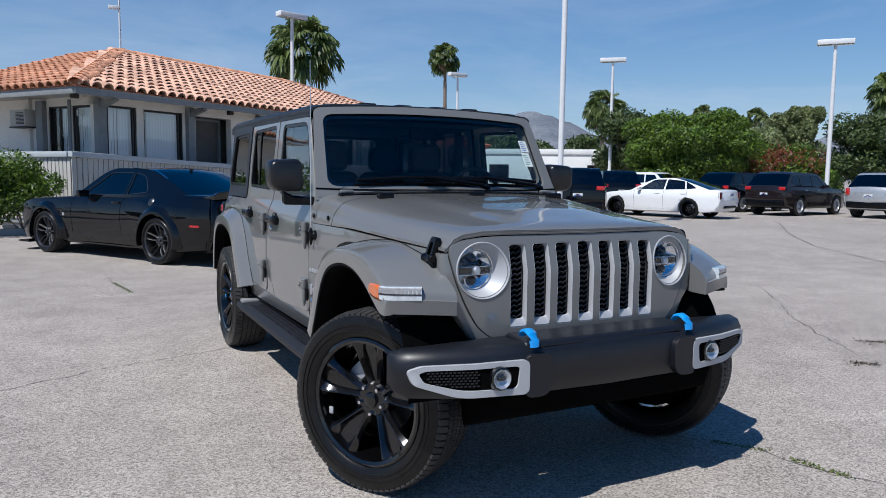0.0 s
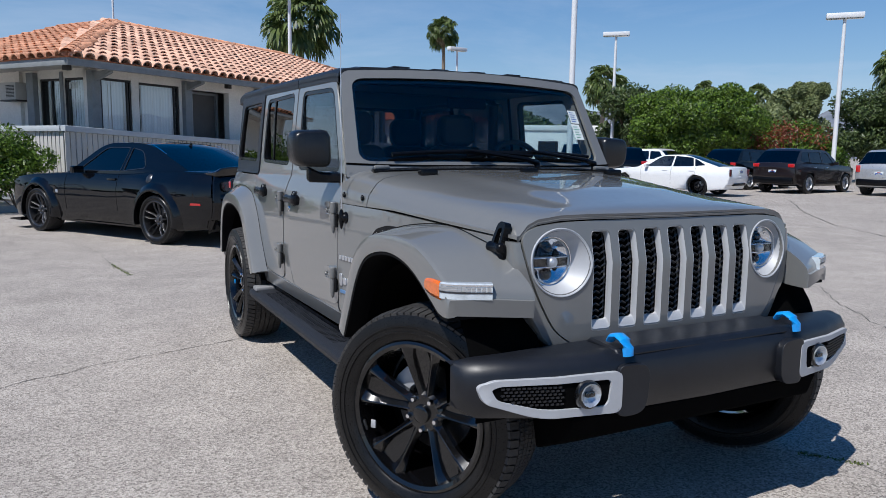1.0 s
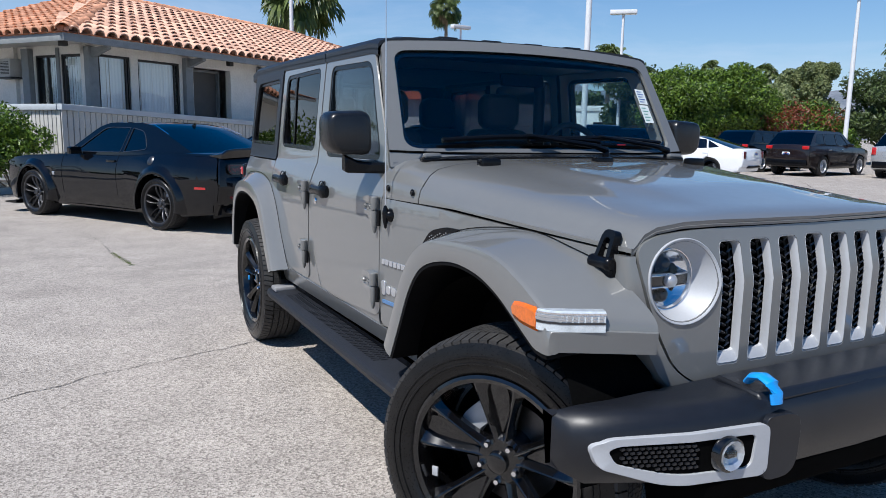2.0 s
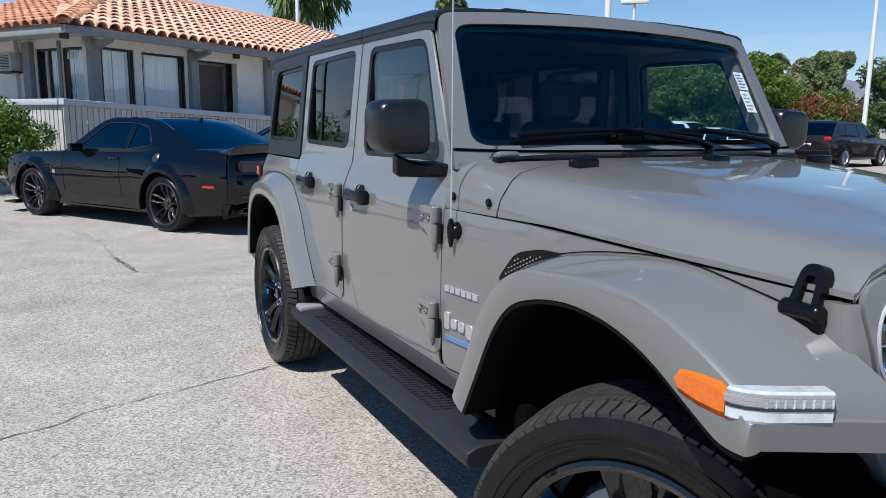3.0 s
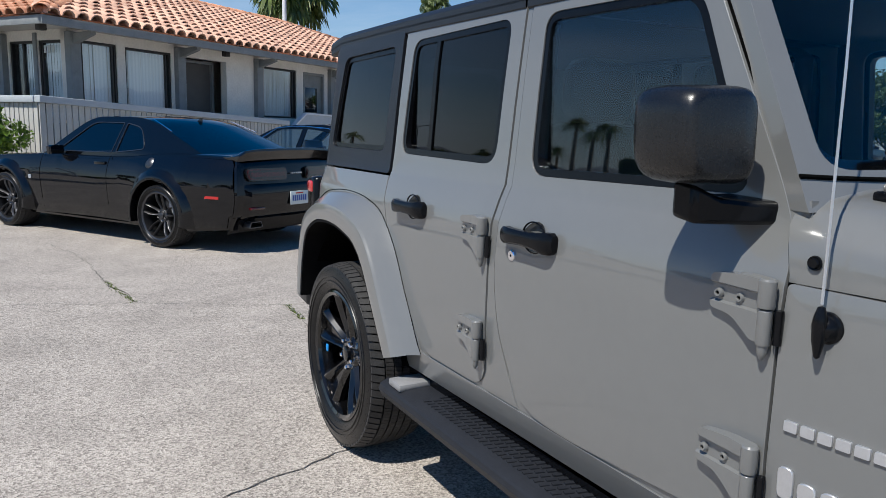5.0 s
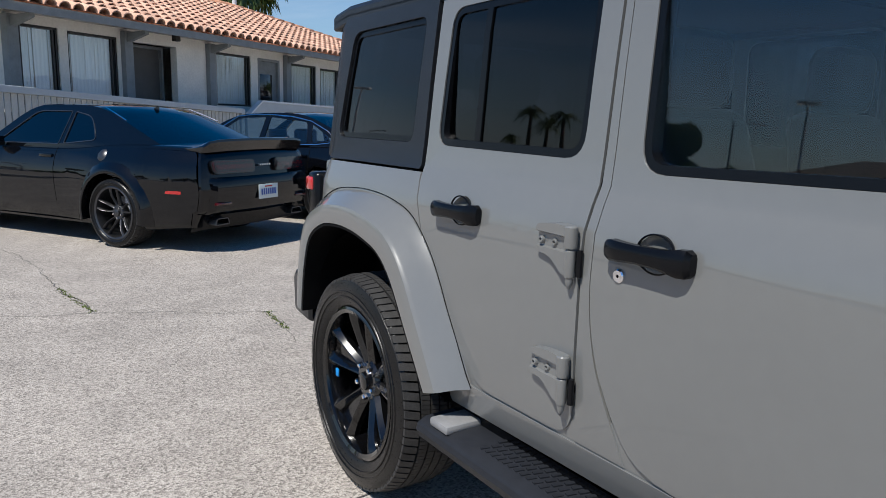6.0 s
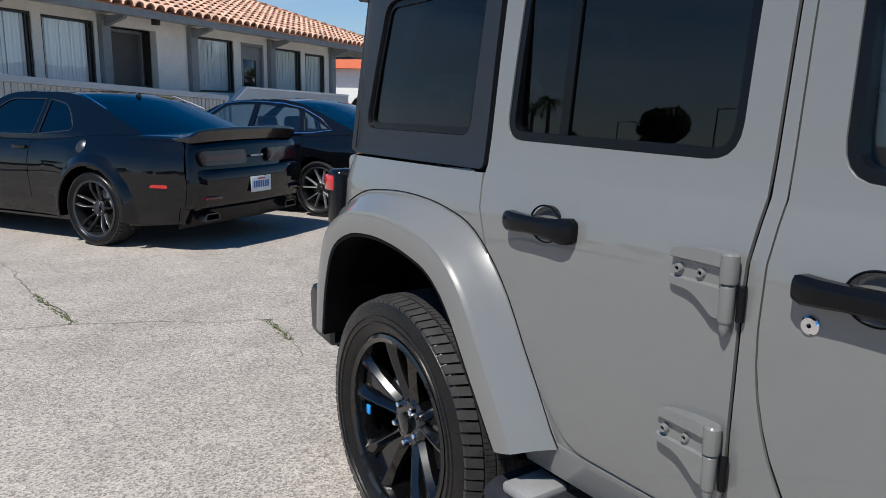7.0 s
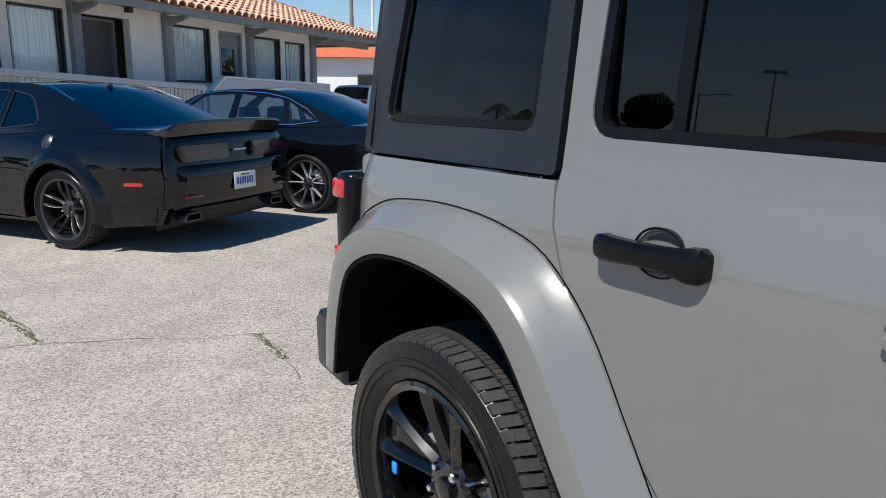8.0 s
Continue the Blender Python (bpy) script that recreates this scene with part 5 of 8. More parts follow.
def jeep_glasshouse():
    """Windscreen frame, glass, wipers, roof, mirrors, antenna."""
    def wp(u, v):
        # u across -1..1, v up the screen 0..1
        y = 0.925 + 0.275 * v - 0.055 * (1 - u * u) * (1 - 0.25 * v)
        z = 1.255 + 0.528 * v + 0.028 * (1 - u * u) * v
        return (u * (0.812 - 0.068 * v), y, z)
    fr = rounded([(-1, 0, 0.0), (1, 0, 0.0), (1, 1, 0.07), (-1, 1, 0.07)], 6)
    op = rounded([(-0.915, 0.138, 0.10), (0.915, 0.138, 0.10), (0.93, 0.920, 0.09), (-0.93, 0.920, 0.09)], 6)
    us, vs = [i / 6 - 1 for i in range(1, 12)], (0.15, 0.3, 0.5, 0.7, 0.87)
    bm = sheet(fr, [op], wp, 0.05, us, vs, depth=lambda u, v: (-0.022 * u, 0.098, -0.006 * v))
    f = part("windscreen_frame", bm, "gray_paint", JEEP, smooth=50, bevel=0.012)
    bm = sheet(ring_around(op, 0.006), [], lambda u, v: tuple(a + b for a, b in zip(wp(u, v), (0, 0.012, 0))), 0, us, vs)
    line = [tuple(a + b for a, b in zip(wp(u / 10, 0.100 + 0.020 * (u / 10) ** 4), (0, -0.002, 0))) for u in range(-10, 11)]
    part("frame_seal", tube(line, 0.0045, 8), "well", f)
    part("windscreen", bm, "glass_screen", f, "tinted windscreen")
    inner = rounded([(-0.895, 0.172, 0.10), (0.895, 0.172, 0.10), (0.91, 0.870, 0.09), (-0.91, 0.870, 0.09)], 6)
    bm = sheet(ring_around(op, 0.004), [inner], lambda u, v: tuple(a + b for a, b in zip(wp(u, v), (0, 0.016, 0))), 0, us, vs)
    part("screen_border", bm, "gloss_black", f, "black ceramic border of the screen")
    for k, (u, v, h, m) in enumerate(((0.838, 0.56, 0.076, "paper"), (0.828, 0.385, 0.090, "paper"))):
        q = [(u - 0.04, v), (u + 0.04, v), (u + 0.04, v + h / 0.55), (u - 0.04, v + h / 0.55)]
        bm = sheet(q, [], lambda a, b: tuple(p + o for p, o in zip(wp(a, b), (0, 0.008, 0))), 0)
        st = part("sticker", bm, m, f, "white paper sticker with print")
        for i in range(5):
            vv = v + (0.14 + 0.17 * i) * h / 0.55
            q = [(u - 0.03, vv), (u + (0.025 if i % 2 else 0.01), vv), (u + (0.025 if i % 2 else 0.01), vv + 0.006), (u - 0.03, vv + 0.006)]
            part("print_bar", sheet(q, [], lambda a, b: tuple(p + o for p, o in zip(wp(a, b), (0, 0.006, 0))), 0), "ink_blue" if k == 0 else "ink_green", f)
    # wipers
    for u0, u1 in ((0.30, -0.72), (0.80, -0.20)):
        ax, ay, az = wp((u0 + u1) / 2 + 0.52, 0.085)
        w = part("wiper", lathe([(0, 0.02), (0.012, 0.018), (0.018, 0.0), (0.02, -0.02)], 14, "z", at=(ax, ay - 0.03, az + 0.01)), "plastic", JEEP, "black wiper")
        mid = wp((u0 + u1) / 2, 0.225)
        part("wiper_arm", tube([(ax, ay - 0.03, az + 0.025), (ax * 0.8 + mid[0] * 0.2, ay - 0.05, az + 0.045), (mid[0], mid[1] - 0.035, mid[2] + 0.01)], [0.016, 0.013, 0.009], 8), "plastic", w)
        blade = [tuple(a + b for a, b in zip(wp(u0 + (u1 - u0) * i / 8, 0.19 + 0.03 * math.sin(math.pi * i / 8)), (0, -0.022, 0.006))) for i in range(9)]
        part("wiper_blade", tube(blade, 0.0115, 8), "plastic", w)
    for x in (-0.52, 0.04, 0.57):
        nz = part("washer_nozzle", box(x - 0.042, x + 0.042, 0.610, 0.665, 1.268 - 0.015 * abs(x), 1.306 - 0.010 * abs(x), 0.010), "plastic", JEEP)
    for s in (-1, 1):
        hg = part("screen_hinge", box(s * 0.66 - 0.04, s * 0.66 + 0.04, 0.838, 0.868, 1.292, 1.314, 0.010), "gray_paint", JEEP)
        part("hinge_foot", box(s * 0.66 - 0.045, s * 0.66 + 0.045, 0.832, 0.880, 1.276, 1.296, 0.006), "plastic", hg)
    # roof: two panels with a square drip lip, round shoulders and a shallow crown
    def roof_rows(t0, t1, n):
        rows = []
        for k in range(n + 1):
            t = t0 + (t1 - t0) * k / n
            y = 1.200 + 2.345 * t
            half = 0.753 - 0.003 * t
            rise = 0.016 * min(1.0, t * 1.6) - 0.022 * max(0.0, t - 0.94) / 0.06 - 0.010 * max(0.0, 0.02 - t) / 0.02
            ring = []
            for f, z in ((-0.955, 1.748), (-0.995, 1.748), (-1.004, 1.754), (-1.004, 1.779), (-0.990, 1.794), (-0.955, 1.804), (-0.86, 1.811), (-0.84, 1.817), (-0.5, 1.826), (0, 1.830),
                         (0.5, 1.826), (0.84, 1.817), (0.86, 1.811), (0.955, 1.804), (0.990, 1.794), (1.004, 1.779), (1.004, 1.754), (0.995, 1.748), (0.955, 1.748)):
                ring.append((f * half, y, z + rise))
            rows.append(ring)
        return rows
    r = part("roof", skin(roof_rows(0.307, 1.0, 12), 0.018), "top_black", JEEP, "black removable hard-top roof", smooth=35)
    part("front_roof_panel", skin(roof_rows(0.0, 0.303, 8), 0.018), "top_black", r, smooth=35)
    part("roof_joint", box(-0.66, 0.66, 1.905, 1.925, 1.79, 1.822, 0.004), "plastic", r)
    for sx in (-0.36, -0.12, 0.12, 0.36):
        part("roof_rib", box(sx - 0.05, sx + 0.05, 1.30, 1.82, 1.826, 1.8375, 0.005), "top_black", r)
    part("headliner", box(-0.70, 0.70, 1.24, 3.50, 1.745, 1.79, 0.01), "interior", r)
    # rear wall
    part("tailgate", box(-0.78, 0.78, 3.54, 3.59, 0.56, 1.20, 0.02), "gray_paint", JEEP)
    rw = part("rear_window_frame", sheet(rounded([(-0.76, 1.21, 0.02), (0.76, 1.21, 0.02), (0.71, 1.79, 0.04), (-0.71, 1.79, 0.04)]), [rounded([(-0.60, 1.27, 0.05), (0.60, 1.27, 0.05), (0.57, 1.72, 0.05), (-0.57, 1.72, 0.05)])], lambda x, z: (x, 3.595 - 0.10 * (z - 1.21), z), 0.03, depth=lambda x, z: (0, -0.03, 0)), "top_black", JEEP)
    part("rear_window", sheet(rounded([(-0.61, 1.26, 0.05), (0.61, 1.26, 0.05), (0.58, 1.73, 0.05), (-0.58, 1.73, 0.05)]), [], lambda x, z: (x, 3.58 - 0.10 * (z - 1.21), z), 0), "glass_dark", rw)
    for s in (-1, 1):
        cx = 0.956 if s < 0 else 0.905
        # mirror: housing on a short black arm at the door's front corner
        rings = []
        for d, k in ((-0.074, 0.74), (-0.070, 0.84), (-0.060, 0.915), (-0.040, 0.965), (-0.01, 0.995), (0.02, 1.0), (0.048, 0.985), (0.060, 0.95), (0.064, 0.90)):
            rr = rounded([(-0.118, -0.094, 0.045), (0.100, -0.088, 0.075), (0.104, 0.084, 0.05), (-0.112, 0.094, 0.05)], 6)
            rings.append([(s * (cx + 0.9 * u * k), 1.075 + d, 1.389 + v * k) for u, v in rr])
        mir = part("wing_mirror", loft(rings), "plastic_satin", JEEP, "black plastic wing mirror", smooth=50)
        gl = rounded([(-0.095, -0.075, 0.03), (0.078, -0.070, 0.05), (0.080, 0.066, 0.035), (-0.090, 0.074, 0.04)], 4)
        part("mirror_glass", sheet(gl, [], lambda u, v: (s * (cx + u * 0.86), 1.138, 1.389 + v), 0), "chrome", mir)
        arm = [[(s * x, y, z) for y, z in ((1.03 + c, 1.222), (1.03 + c, 1.268 + e), (1.115, 1.275 + e), (1.115, 1.232))] for x, c, e in ((0.79, -0.04, 0.0), (0.85, -0.02, 0.0), (cx - 0.046, 0.005, 0.006), (cx, 0.03, 0.03))]
        part("mirror_arm", loft(arm), "plastic", mir, bevel=0.01)
    # whip antenna on the cowl side
    x = -side_x(0.845, 1.075)
    an = part("antenna", lathe([(0.0, -0.026), (0.012, -0.024), (0.021, -0.015), (0.024, -0.005), (0.028, -0.003), (0.029, 0.002)], 24, "x", at=(x, 0.845, 1.066)), "plastic", JEEP, "thin steel whip antenna")
    part("antenna_foot", lathe([(0, -0.062), (0.005, -0.058), (0.011, -0.03), (0.013, 0.0), (0.011, 0.014), (0.006, 0.030), (0, 0.032)], 12, "z", at=(x - 0.022, 0.845, 1.075)), "plastic", an)
    part("antenna_mast", tube([(x - 0.022, 0.845, 1.11), (x - 0.02, 0.850, 1.5), (x - 0.015, 0.865, 2.0)], [0.0028, 0.0025, 0.0016], 6), "silver", an)


def jeep_details():
    for s in (-1, 1):
        # step board with rubber tread
        rings = []
        for y, k in ((0.60, 0.3), (0.64, 0.9), (0.72, 1.0), (2.36, 1.0), (2.47, 1.0), (2.53, 0.6)):
            rings.append([(s * xx, y, zz) for xx, zz in ((0.735, 0.458), (0.90, 0.452), (0.932, 0.436), (0.938, 0.415), (0.925, 0.385), (0.80, 0.365), (0.735, 0.385))])
        bd = part("step_board", loft(rings), "step_plastic", JEEP, "black running board with rubber tread", bevel=0.006)
        br = bmesh.new()
        for i in range(52):
            for j in range(4):
                y = 0.90 + i * 0.026 + (0.013 if j % 2 else 0)
                xx = 0.782 + 0.032 * j
                add_box(br, -0.0135, 0.0135, -0.0065, 0.0065, 0.0, 0.010, pose(s * xx, y, 0.4545 - 0.012 * (xx - 0.735) / 0.2, 0, 0, 14 * s))
        part("step_tread", br, "step_plastic", bd)
        part("step_end_pad", box(min(s * 0.765, s * 0.925), max(s * 0.765, s * 0.925), 2.37, 2.47, 0.445, 0.474, 0.010), "pad_gray", bd)
        part("rock_rail", box(min(s * 0.70, s * 0.80), max(s * 0.70, s * 0.80), 0.55, 2.55, 0.44, 0.515, 0.012), "plastic", JEEP)
        # mesh vent behind the front flare
        vt = rounded([(0.618, 0.958, 0.02), (0.545, 1.043, 0.03), (0.45, 1.066, 0.02), (0.37, 1.066, 0.005), (0.44, 1.03, 0.02), (0.49, 1.003, 0.02), (0.55, 0.94, 0.02), (0.596, 0.886, 0.005)])
        v = part("fender_vent", sheet(vt, [], lambda y, z: (s * (side_x(y, z) + 0.006), y, z), 0.01, depth=lambda y, z: (-s * 0.02, 0, 0)), "plastic", JEEP, "black mesh fender vent")
        dots = bmesh.new()
        for i in range(16):
            for j in range(15):
                y, z = 0.42 + 0.0125 * i, 0.895 + 0.0125 * j + (0.00625 if i % 2 else 0)
                lo = lerp([(0.40, 1.055), (0.49, 1.010), (0.55, 0.955), (0.59, 0.905)], y) + 0.010
                hi = lerp([(0.40, 1.056), (0.45, 1.056), (0.545, 1.030), (0.61, 0.955)], y) - 0.006
                if lo < z < hi:
                    add_box(dots, -0.002, 0.002, -0.0018, 0.0018, -0.0018, 0.0018, pose(s * (side_x(y, z) + 0.0070), y, z, 45, 0, 0))
        part("vent_studs", dots, "pad_gray", v)
        # badges: plain blocks in the place of the lettering
        def bar(y0, y1, z0, z1, m, lab, r=0.006):
            q = rounded([(y1, z0, r), (y0, z0, r), (y0, z1, r), (y1, z1, r)], 3)
            return part("badge", sheet(q, [], lambda y, z: (s * (side_x(y, z) + 0.005), y, z), 0.006, depth=lambda y, z: (-s * 0.006, 0, 0)), m, JEEP, lab, bevel=0.0015)
        for k in range(6):
            bar(0.897 - 0.031 * k, 0.872 - 0.031 * k, 0.864, 0.884, "silver", "small silver badge blocks", 0.003)
        for y0, w, z0, z1 in ((0.900, 0.030, 0.735, 0.797), (0.862, 0.034, 0.744, 0.780), (0.820, 0.034, 0.744, 0.780), (0.778, 0.036, 0.730, 0.780)):
            bar(y0, y0 - w, z0, z1, "silver", "silver maker badge drawn as plain blocks", 0.014)
        bar(0.897, 0.752, 0.701, 0.716, "blue_dim", "thin blue badge bar", 0.004)
        # tail lamp
        tl = part("tail_lamp", box(min(s * 0.70, s * 0.835), max(s * 0.70, s * 0.835), 3.555, 3.655, 0.85, 1.145, 0.02), "plastic", JEEP, "black-framed red tail lamp", smooth=50)
        part("tail_lens", box(min(s * 0.74, s * 0.842), max(s * 0.74, s * 0.842), 3.585, 3.662, 1.065, 1.125, 0.012), "red", tl)
        part("tail_lens", box(min(s * 0.74, s * 0.840), max(s * 0.74, s * 0.840), 3.60, 3.660, 0.87, 0.92, 0.012), "red", tl)
    rb = [[(x, 3.50, 0.70), (x, y, 0.71), (x, y + 0.03, 0.67), (x, y + 0.02, 0.53), (x, 3.50, 0.51)] for x, y in ((-0.895, 3.60), (-0.88, 3.69), (-0.6, 3.78), (0.6, 3.78), (0.88, 3.69), (0.895, 3.60))]
    part("rear_bumper", loft(rb), "plastic_worn", JEEP, bevel=0.02)
    # cabin: dashboard, wheel, seats with headrests, inside mirror
    part("dashboard", loft([[(x, 0.98, 1.20), (x, 1.00, 1.245), (x, 1.15, 1.245), (x, 1.27, 1.19), (x, 1.28, 1.00), (x, 0.98, 0.95)] for x in (-0.74, -0.7, 0.7, 0.74)]), "interior", JEEP, bevel=0.02)
    sw = part("steering_wheel", bmesh_torus(0.185, 0.017), "interior", JEEP)
    sw.matrix_basis = pose(0.45, 1.36, 1.275, 68, 0, 0)
    part("steering_hub", lathe([(0, 0.03), (0.05, 0.03), (0.07, 0.0), (0.05, -0.04), (0, -0.04)], 20, "z"), "interior", sw)
    for sx in (-0.37, 0.37):
        for y in (1.72, 2.55):
            st = part("seat", loft([[(sx + a, y - 0.28 + b, z) for a, b in ((-0.24, 0), (0.24, 0), (0.25, 0.5), (-0.25, 0.5))] for z in (0.62, 0.80, 0.86)]), "interior", JEEP, bevel=0.03)
            part("seat_back", loft([[(sx + a * k, y + 0.20 + b + 0.22 * (z - 0.86), z) for a, b in ((-0.24, -0.06), (0.24, -0.06), (0.22, 0.07), (-0.22, 0.07))] for z, k in ((0.82, 1), (1.15, 1.0), (1.38, 0.86), (1.42, 0.7))]), "interior", st, bevel=0.03)
            part("headrest", loft([[(sx + a * k, y + 0.31 + b, z) for a, b in ((-0.13, -0.05), (0.13, -0.05), (0.12, 0.06), (-0.12, 0.06))] for z, k in ((1.42, 0.7), (1.46, 1.0), (1.58, 1.0), (1.63, 0.75))]), "interior", st, bevel=0.03)
    for sx in (-0.66, 0.66):
        part("roll_bar", tube([(sx, 2.02, 0.7), (sx, 2.02, 1.70), (sx, 2.10, 1.76), (sx * 0.98, 3.2, 1.75), (sx, 3.45, 1.2)], 0.035, 10), "interior", JEEP)
    part("inside_mirror", box(-0.12, 0.12, 1.20, 1.235, 1.62, 1.68, 0.012), "well", JEEP)
    part("axle", tube([(-0.70, 0, 0.40), (0.70, 0, 0.40)], 0.045, 12), "dark_metal", JEEP)
    part("axle", tube([(-0.70, BASE, 0.40), (0.70, BASE, 0.40)], 0.05, 12), "dark_metal", JEEP)
    part("chassis_rail", box(-0.50, -0.40, -0.45, 3.5, 0.42, 0.52, 0.01), "well", JEEP)
    part("chassis_rail", box(0.40, 0.50, -0.45, 3.5, 0.42, 0.52, 0.01), "well", JEEP)


jeep_body()
jeep_hood()
jeep_front()
jeep_glasshouse()
jeep_details()
for sx, yy, turn in ((-1, 0.0, 31.0), (1, 0.0, 31.0), (-1, BASE, 0.0), (1, BASE, 0.0)):
    wheel("wheel", JEEP, (sx * 0.80, yy, 0.405), turn, sx, tread=78)


# ---- the tile-roofed office building ----
B = pose(0.364, 21.49, 0, 0, 0, 35)
OFFICE = thing("office_building", B, "low cream stucco office building with terracotta barrel-tile roof", "building")
EAVE, RIDGE, RUN, U1 = 3.42, 5.30, 5.30, 18.3          # eave and ridge height, plan depth of a slope, far end of the eave
OV = 0.85
FLOOR = 0.80


def wall_sheet(length, holes, place, depth):
    out = [(0, 0), (length, 0), (length, EAVE - 0.02), (0, EAVE - 0.02)]
    return sheet(out, holes, place, 0.2, (), (), depth=depth)


def rect(u0, u1, z0, z1):
    return [(u0, z0), (u1, z0), (u1, z1), (u0, z1)]


FRONT_OPEN = [(0.58, 1.55, 1.25, 3.12), (1.78, 3.14, 1.25, 3.10), (3.62, 5.06, FLOOR, 3.06), (6.58, 8.10, 1.64, 3.09), (8.46, 9.52, FLOOR, 3.06), (10.12, 11.66, 1.50, 3.06), (11.90, 13.18, 1.50, 3.02)]
LEFT_OPEN = [(0.06, 0.94, 1.25, 3.10), (1.08, 1.92, 1.25, 3.10)]
SIDE_U = 0.30


def glazed(u0, u1, z0, z1, parent, side="front", mid=None):
    """Dark metal window in a wall: frame, mullion, pane and hanging blind slats."""
    def P(u, d, z):
        return (u, d, z) if side == "front" else (d + SIDE_U, u, z)
    fr = sheet(rect(u0, u1, z0, z1), [rect(u0 + 0.05, u1 - 0.05, z0 + 0.05, z1 - 0.05)], lambda u, z: P(u, 0.03, z), 0.06, depth=lambda u, z: P(0, 0.08, 0))
    w = part("window", fr, "frame_dark", parent)
    mid = mid if mid is not None else u0 + 0.90 * (u1 - u0)
    part("mullion", sheet(rect(mid - 0.02, mid + 0.02, z0 + 0.05, z1 - 0.05), [], lambda u, z: P(u, 0.04, z), 0.05, depth=lambda u, z: P(0, 0.05, 0)), "frame_dark", w)
    pn = part("pane", sheet(rect(u0 + 0.05, u1 - 0.05, z0 + 0.05, z1 - 0.05), [], lambda u, z: P(u, 0.07, z), 0), "glass_clear", w)
    pn.visible_shadow = False
    k, u = 0, u0 + 0.07
    rng = random.Random(int(u0 * 100))
    while u < mid - 0.04:
        bw = 0.108 if rng.random() < 0.93 else 0.078
        a = rng.uniform(-0.006, 0.006)
        part("blind_slat", sheet(rect(u, u + bw, z0 + 0.06, z1 - 0.06), [], lambda x, z: P(x, 0.115 + a + 0.16 * (x - u), z), 0), "blind", w)
        u += 0.092
    return w


def building():
    fl = [rect(u0, u1, z0, z1) for u0, u1, z0, z1 in FRONT_OPEN]
    part("front_wall", wall_sheet(13.62, fl, lambda u, z: (max(u, SIDE_U), 0, z), lambda u, z: (0, 0.2, 0)), "stucco", OFFICE)
    ll = [rect(*o) for o in LEFT_OPEN]
    part("side_wall", wall_sheet(9.6, ll, lambda v, z: (SIDE_U, v + 0.002, z), lambda v, z: (0.2, 0, 0)), "stucco", OFFICE)
    part("end_wall", box(13.42, 13.62, 0.2, 9.6, 0, EAVE - 0.02), "stucco", OFFICE)
    part("back_wall", box(0.2, 13.42, 9.4, 9.6, 0, EAVE - 0.02), "stucco", OFFICE)
    part("room_floor", box(0.2, 13.42, 0.2, 9.4, FLOOR - 0.1, FLOOR - 0.02), "door_brown", OFFICE)
    part("room_partition", box(0.2, 13.42, 2.6, 2.7, FLOOR, EAVE - 0.05), "stucco", OFFICE)
    for i, (u0, u1, z0, z1) in enumerate(FRONT_OPEN):
        if i in (2, 4):
            continue
        glazed(u0, u1, z0, z1, OFFICE)
    for o in LEFT_OPEN:
        glazed(*o, OFFICE, "left", mid=o[0] + 0.5 * (o[1] - o[0]) if o[0] > 1 else None)
    # doors: a deep dark recess, and a boarded door with a dark upper light
    d = part("door", box(4.05, 5.02, 0.55, 0.62, FLOOR, 2.98, 0.004), "door_brown", OFFICE, "dark gray recessed door")
    part("door_frame", sheet(rect(4.0, 5.06, FLOOR, 3.05), [rect(4.05, 5.01, FLOOR + 0.01, 2.98)], lambda u, z: (u, 0.45, z), 0.1, depth=lambda u, z: (0, 0.18, 0)), "wood_gray", d)
    part("recess_wall", box(3.62, 4.0, 0.5, 0.6, FLOOR, 3.06), "stucco", OFFICE)
    part("recess_side", box(3.60, 3.62, 0.2, 0.6, FLOOR, 3.06), "stucco", OFFICE)
    d = part("door", box(8.50, 9.48, 0.08, 0.14, FLOOR, 3.02, 0.004), "wood_gray", OFFICE, "gray panel door with dark light")
    part("door_light", box(8.62, 9.24, 0.068, 0.082, 1.86, 2.62, 0.003), "gloss_black", d)
    part("door_frame", sheet(rect(8.44, 9.54, FLOOR, 3.08), [rect(8.52, 9.46, FLOOR + 0.01, 3.0)], lambda u, z: (u, -0.01, z), 0.1, depth=lambda u, z: (0, 0.14, 0)), "wood_gray", d)
    # half-timber posts with brackets at the eave
    for u in (0.40, 3.36, 6.28, 9.86, 13.60):
        p = part("post", box(u - 0.125, u + 0.125, -0.14, 0.05, 0.0, EAVE - 0.16, 0.008), "wood_gray", OFFICE)
        br = [(-0.11, u, EAVE - 0.42), (-0.11, u, EAVE - 0.20), (-0.70, u, EAVE - 0.16), (-0.70, u, EAVE - 0.24)]
        bm = bmesh.new()
        a = [bm.verts.new((q[1] - 0.06, q[0], q[2])) for q in br]
        b = [bm.verts.new((q[1] + 0.06, q[0], q[2])) for q in br]
        bm.faces.new(a)
        bm.faces.new(list(reversed(b)))
        for i in range(4):
            bm.faces.new((a[i], a[(i + 1) % 4], b[(i + 1) % 4], b[i]))
        part("eave_bracket", bm, "wood_gray", p)
    part("post", box(SIDE_U - 0.04, SIDE_U + 0.03, 0.955, 1.065, 0.0, EAVE - 0.16, 0.008), "wood_gray", OFFICE)
    part("post", box(SIDE_U - 0.14, SIDE_U + 0.05, 1.98, 2.26, 0.0, EAVE - 0.16, 0.008), "wood_gray", OFFICE)
    # soffit, fascia and gutter round the eaves
    v1 = 2 * RUN - OV
    part("soffit", box(-OV + 0.05, U1 - 0.05, -OV + 0.05, v1, EAVE - 0.10, EAVE - 0.06), "soffit", OFFICE)
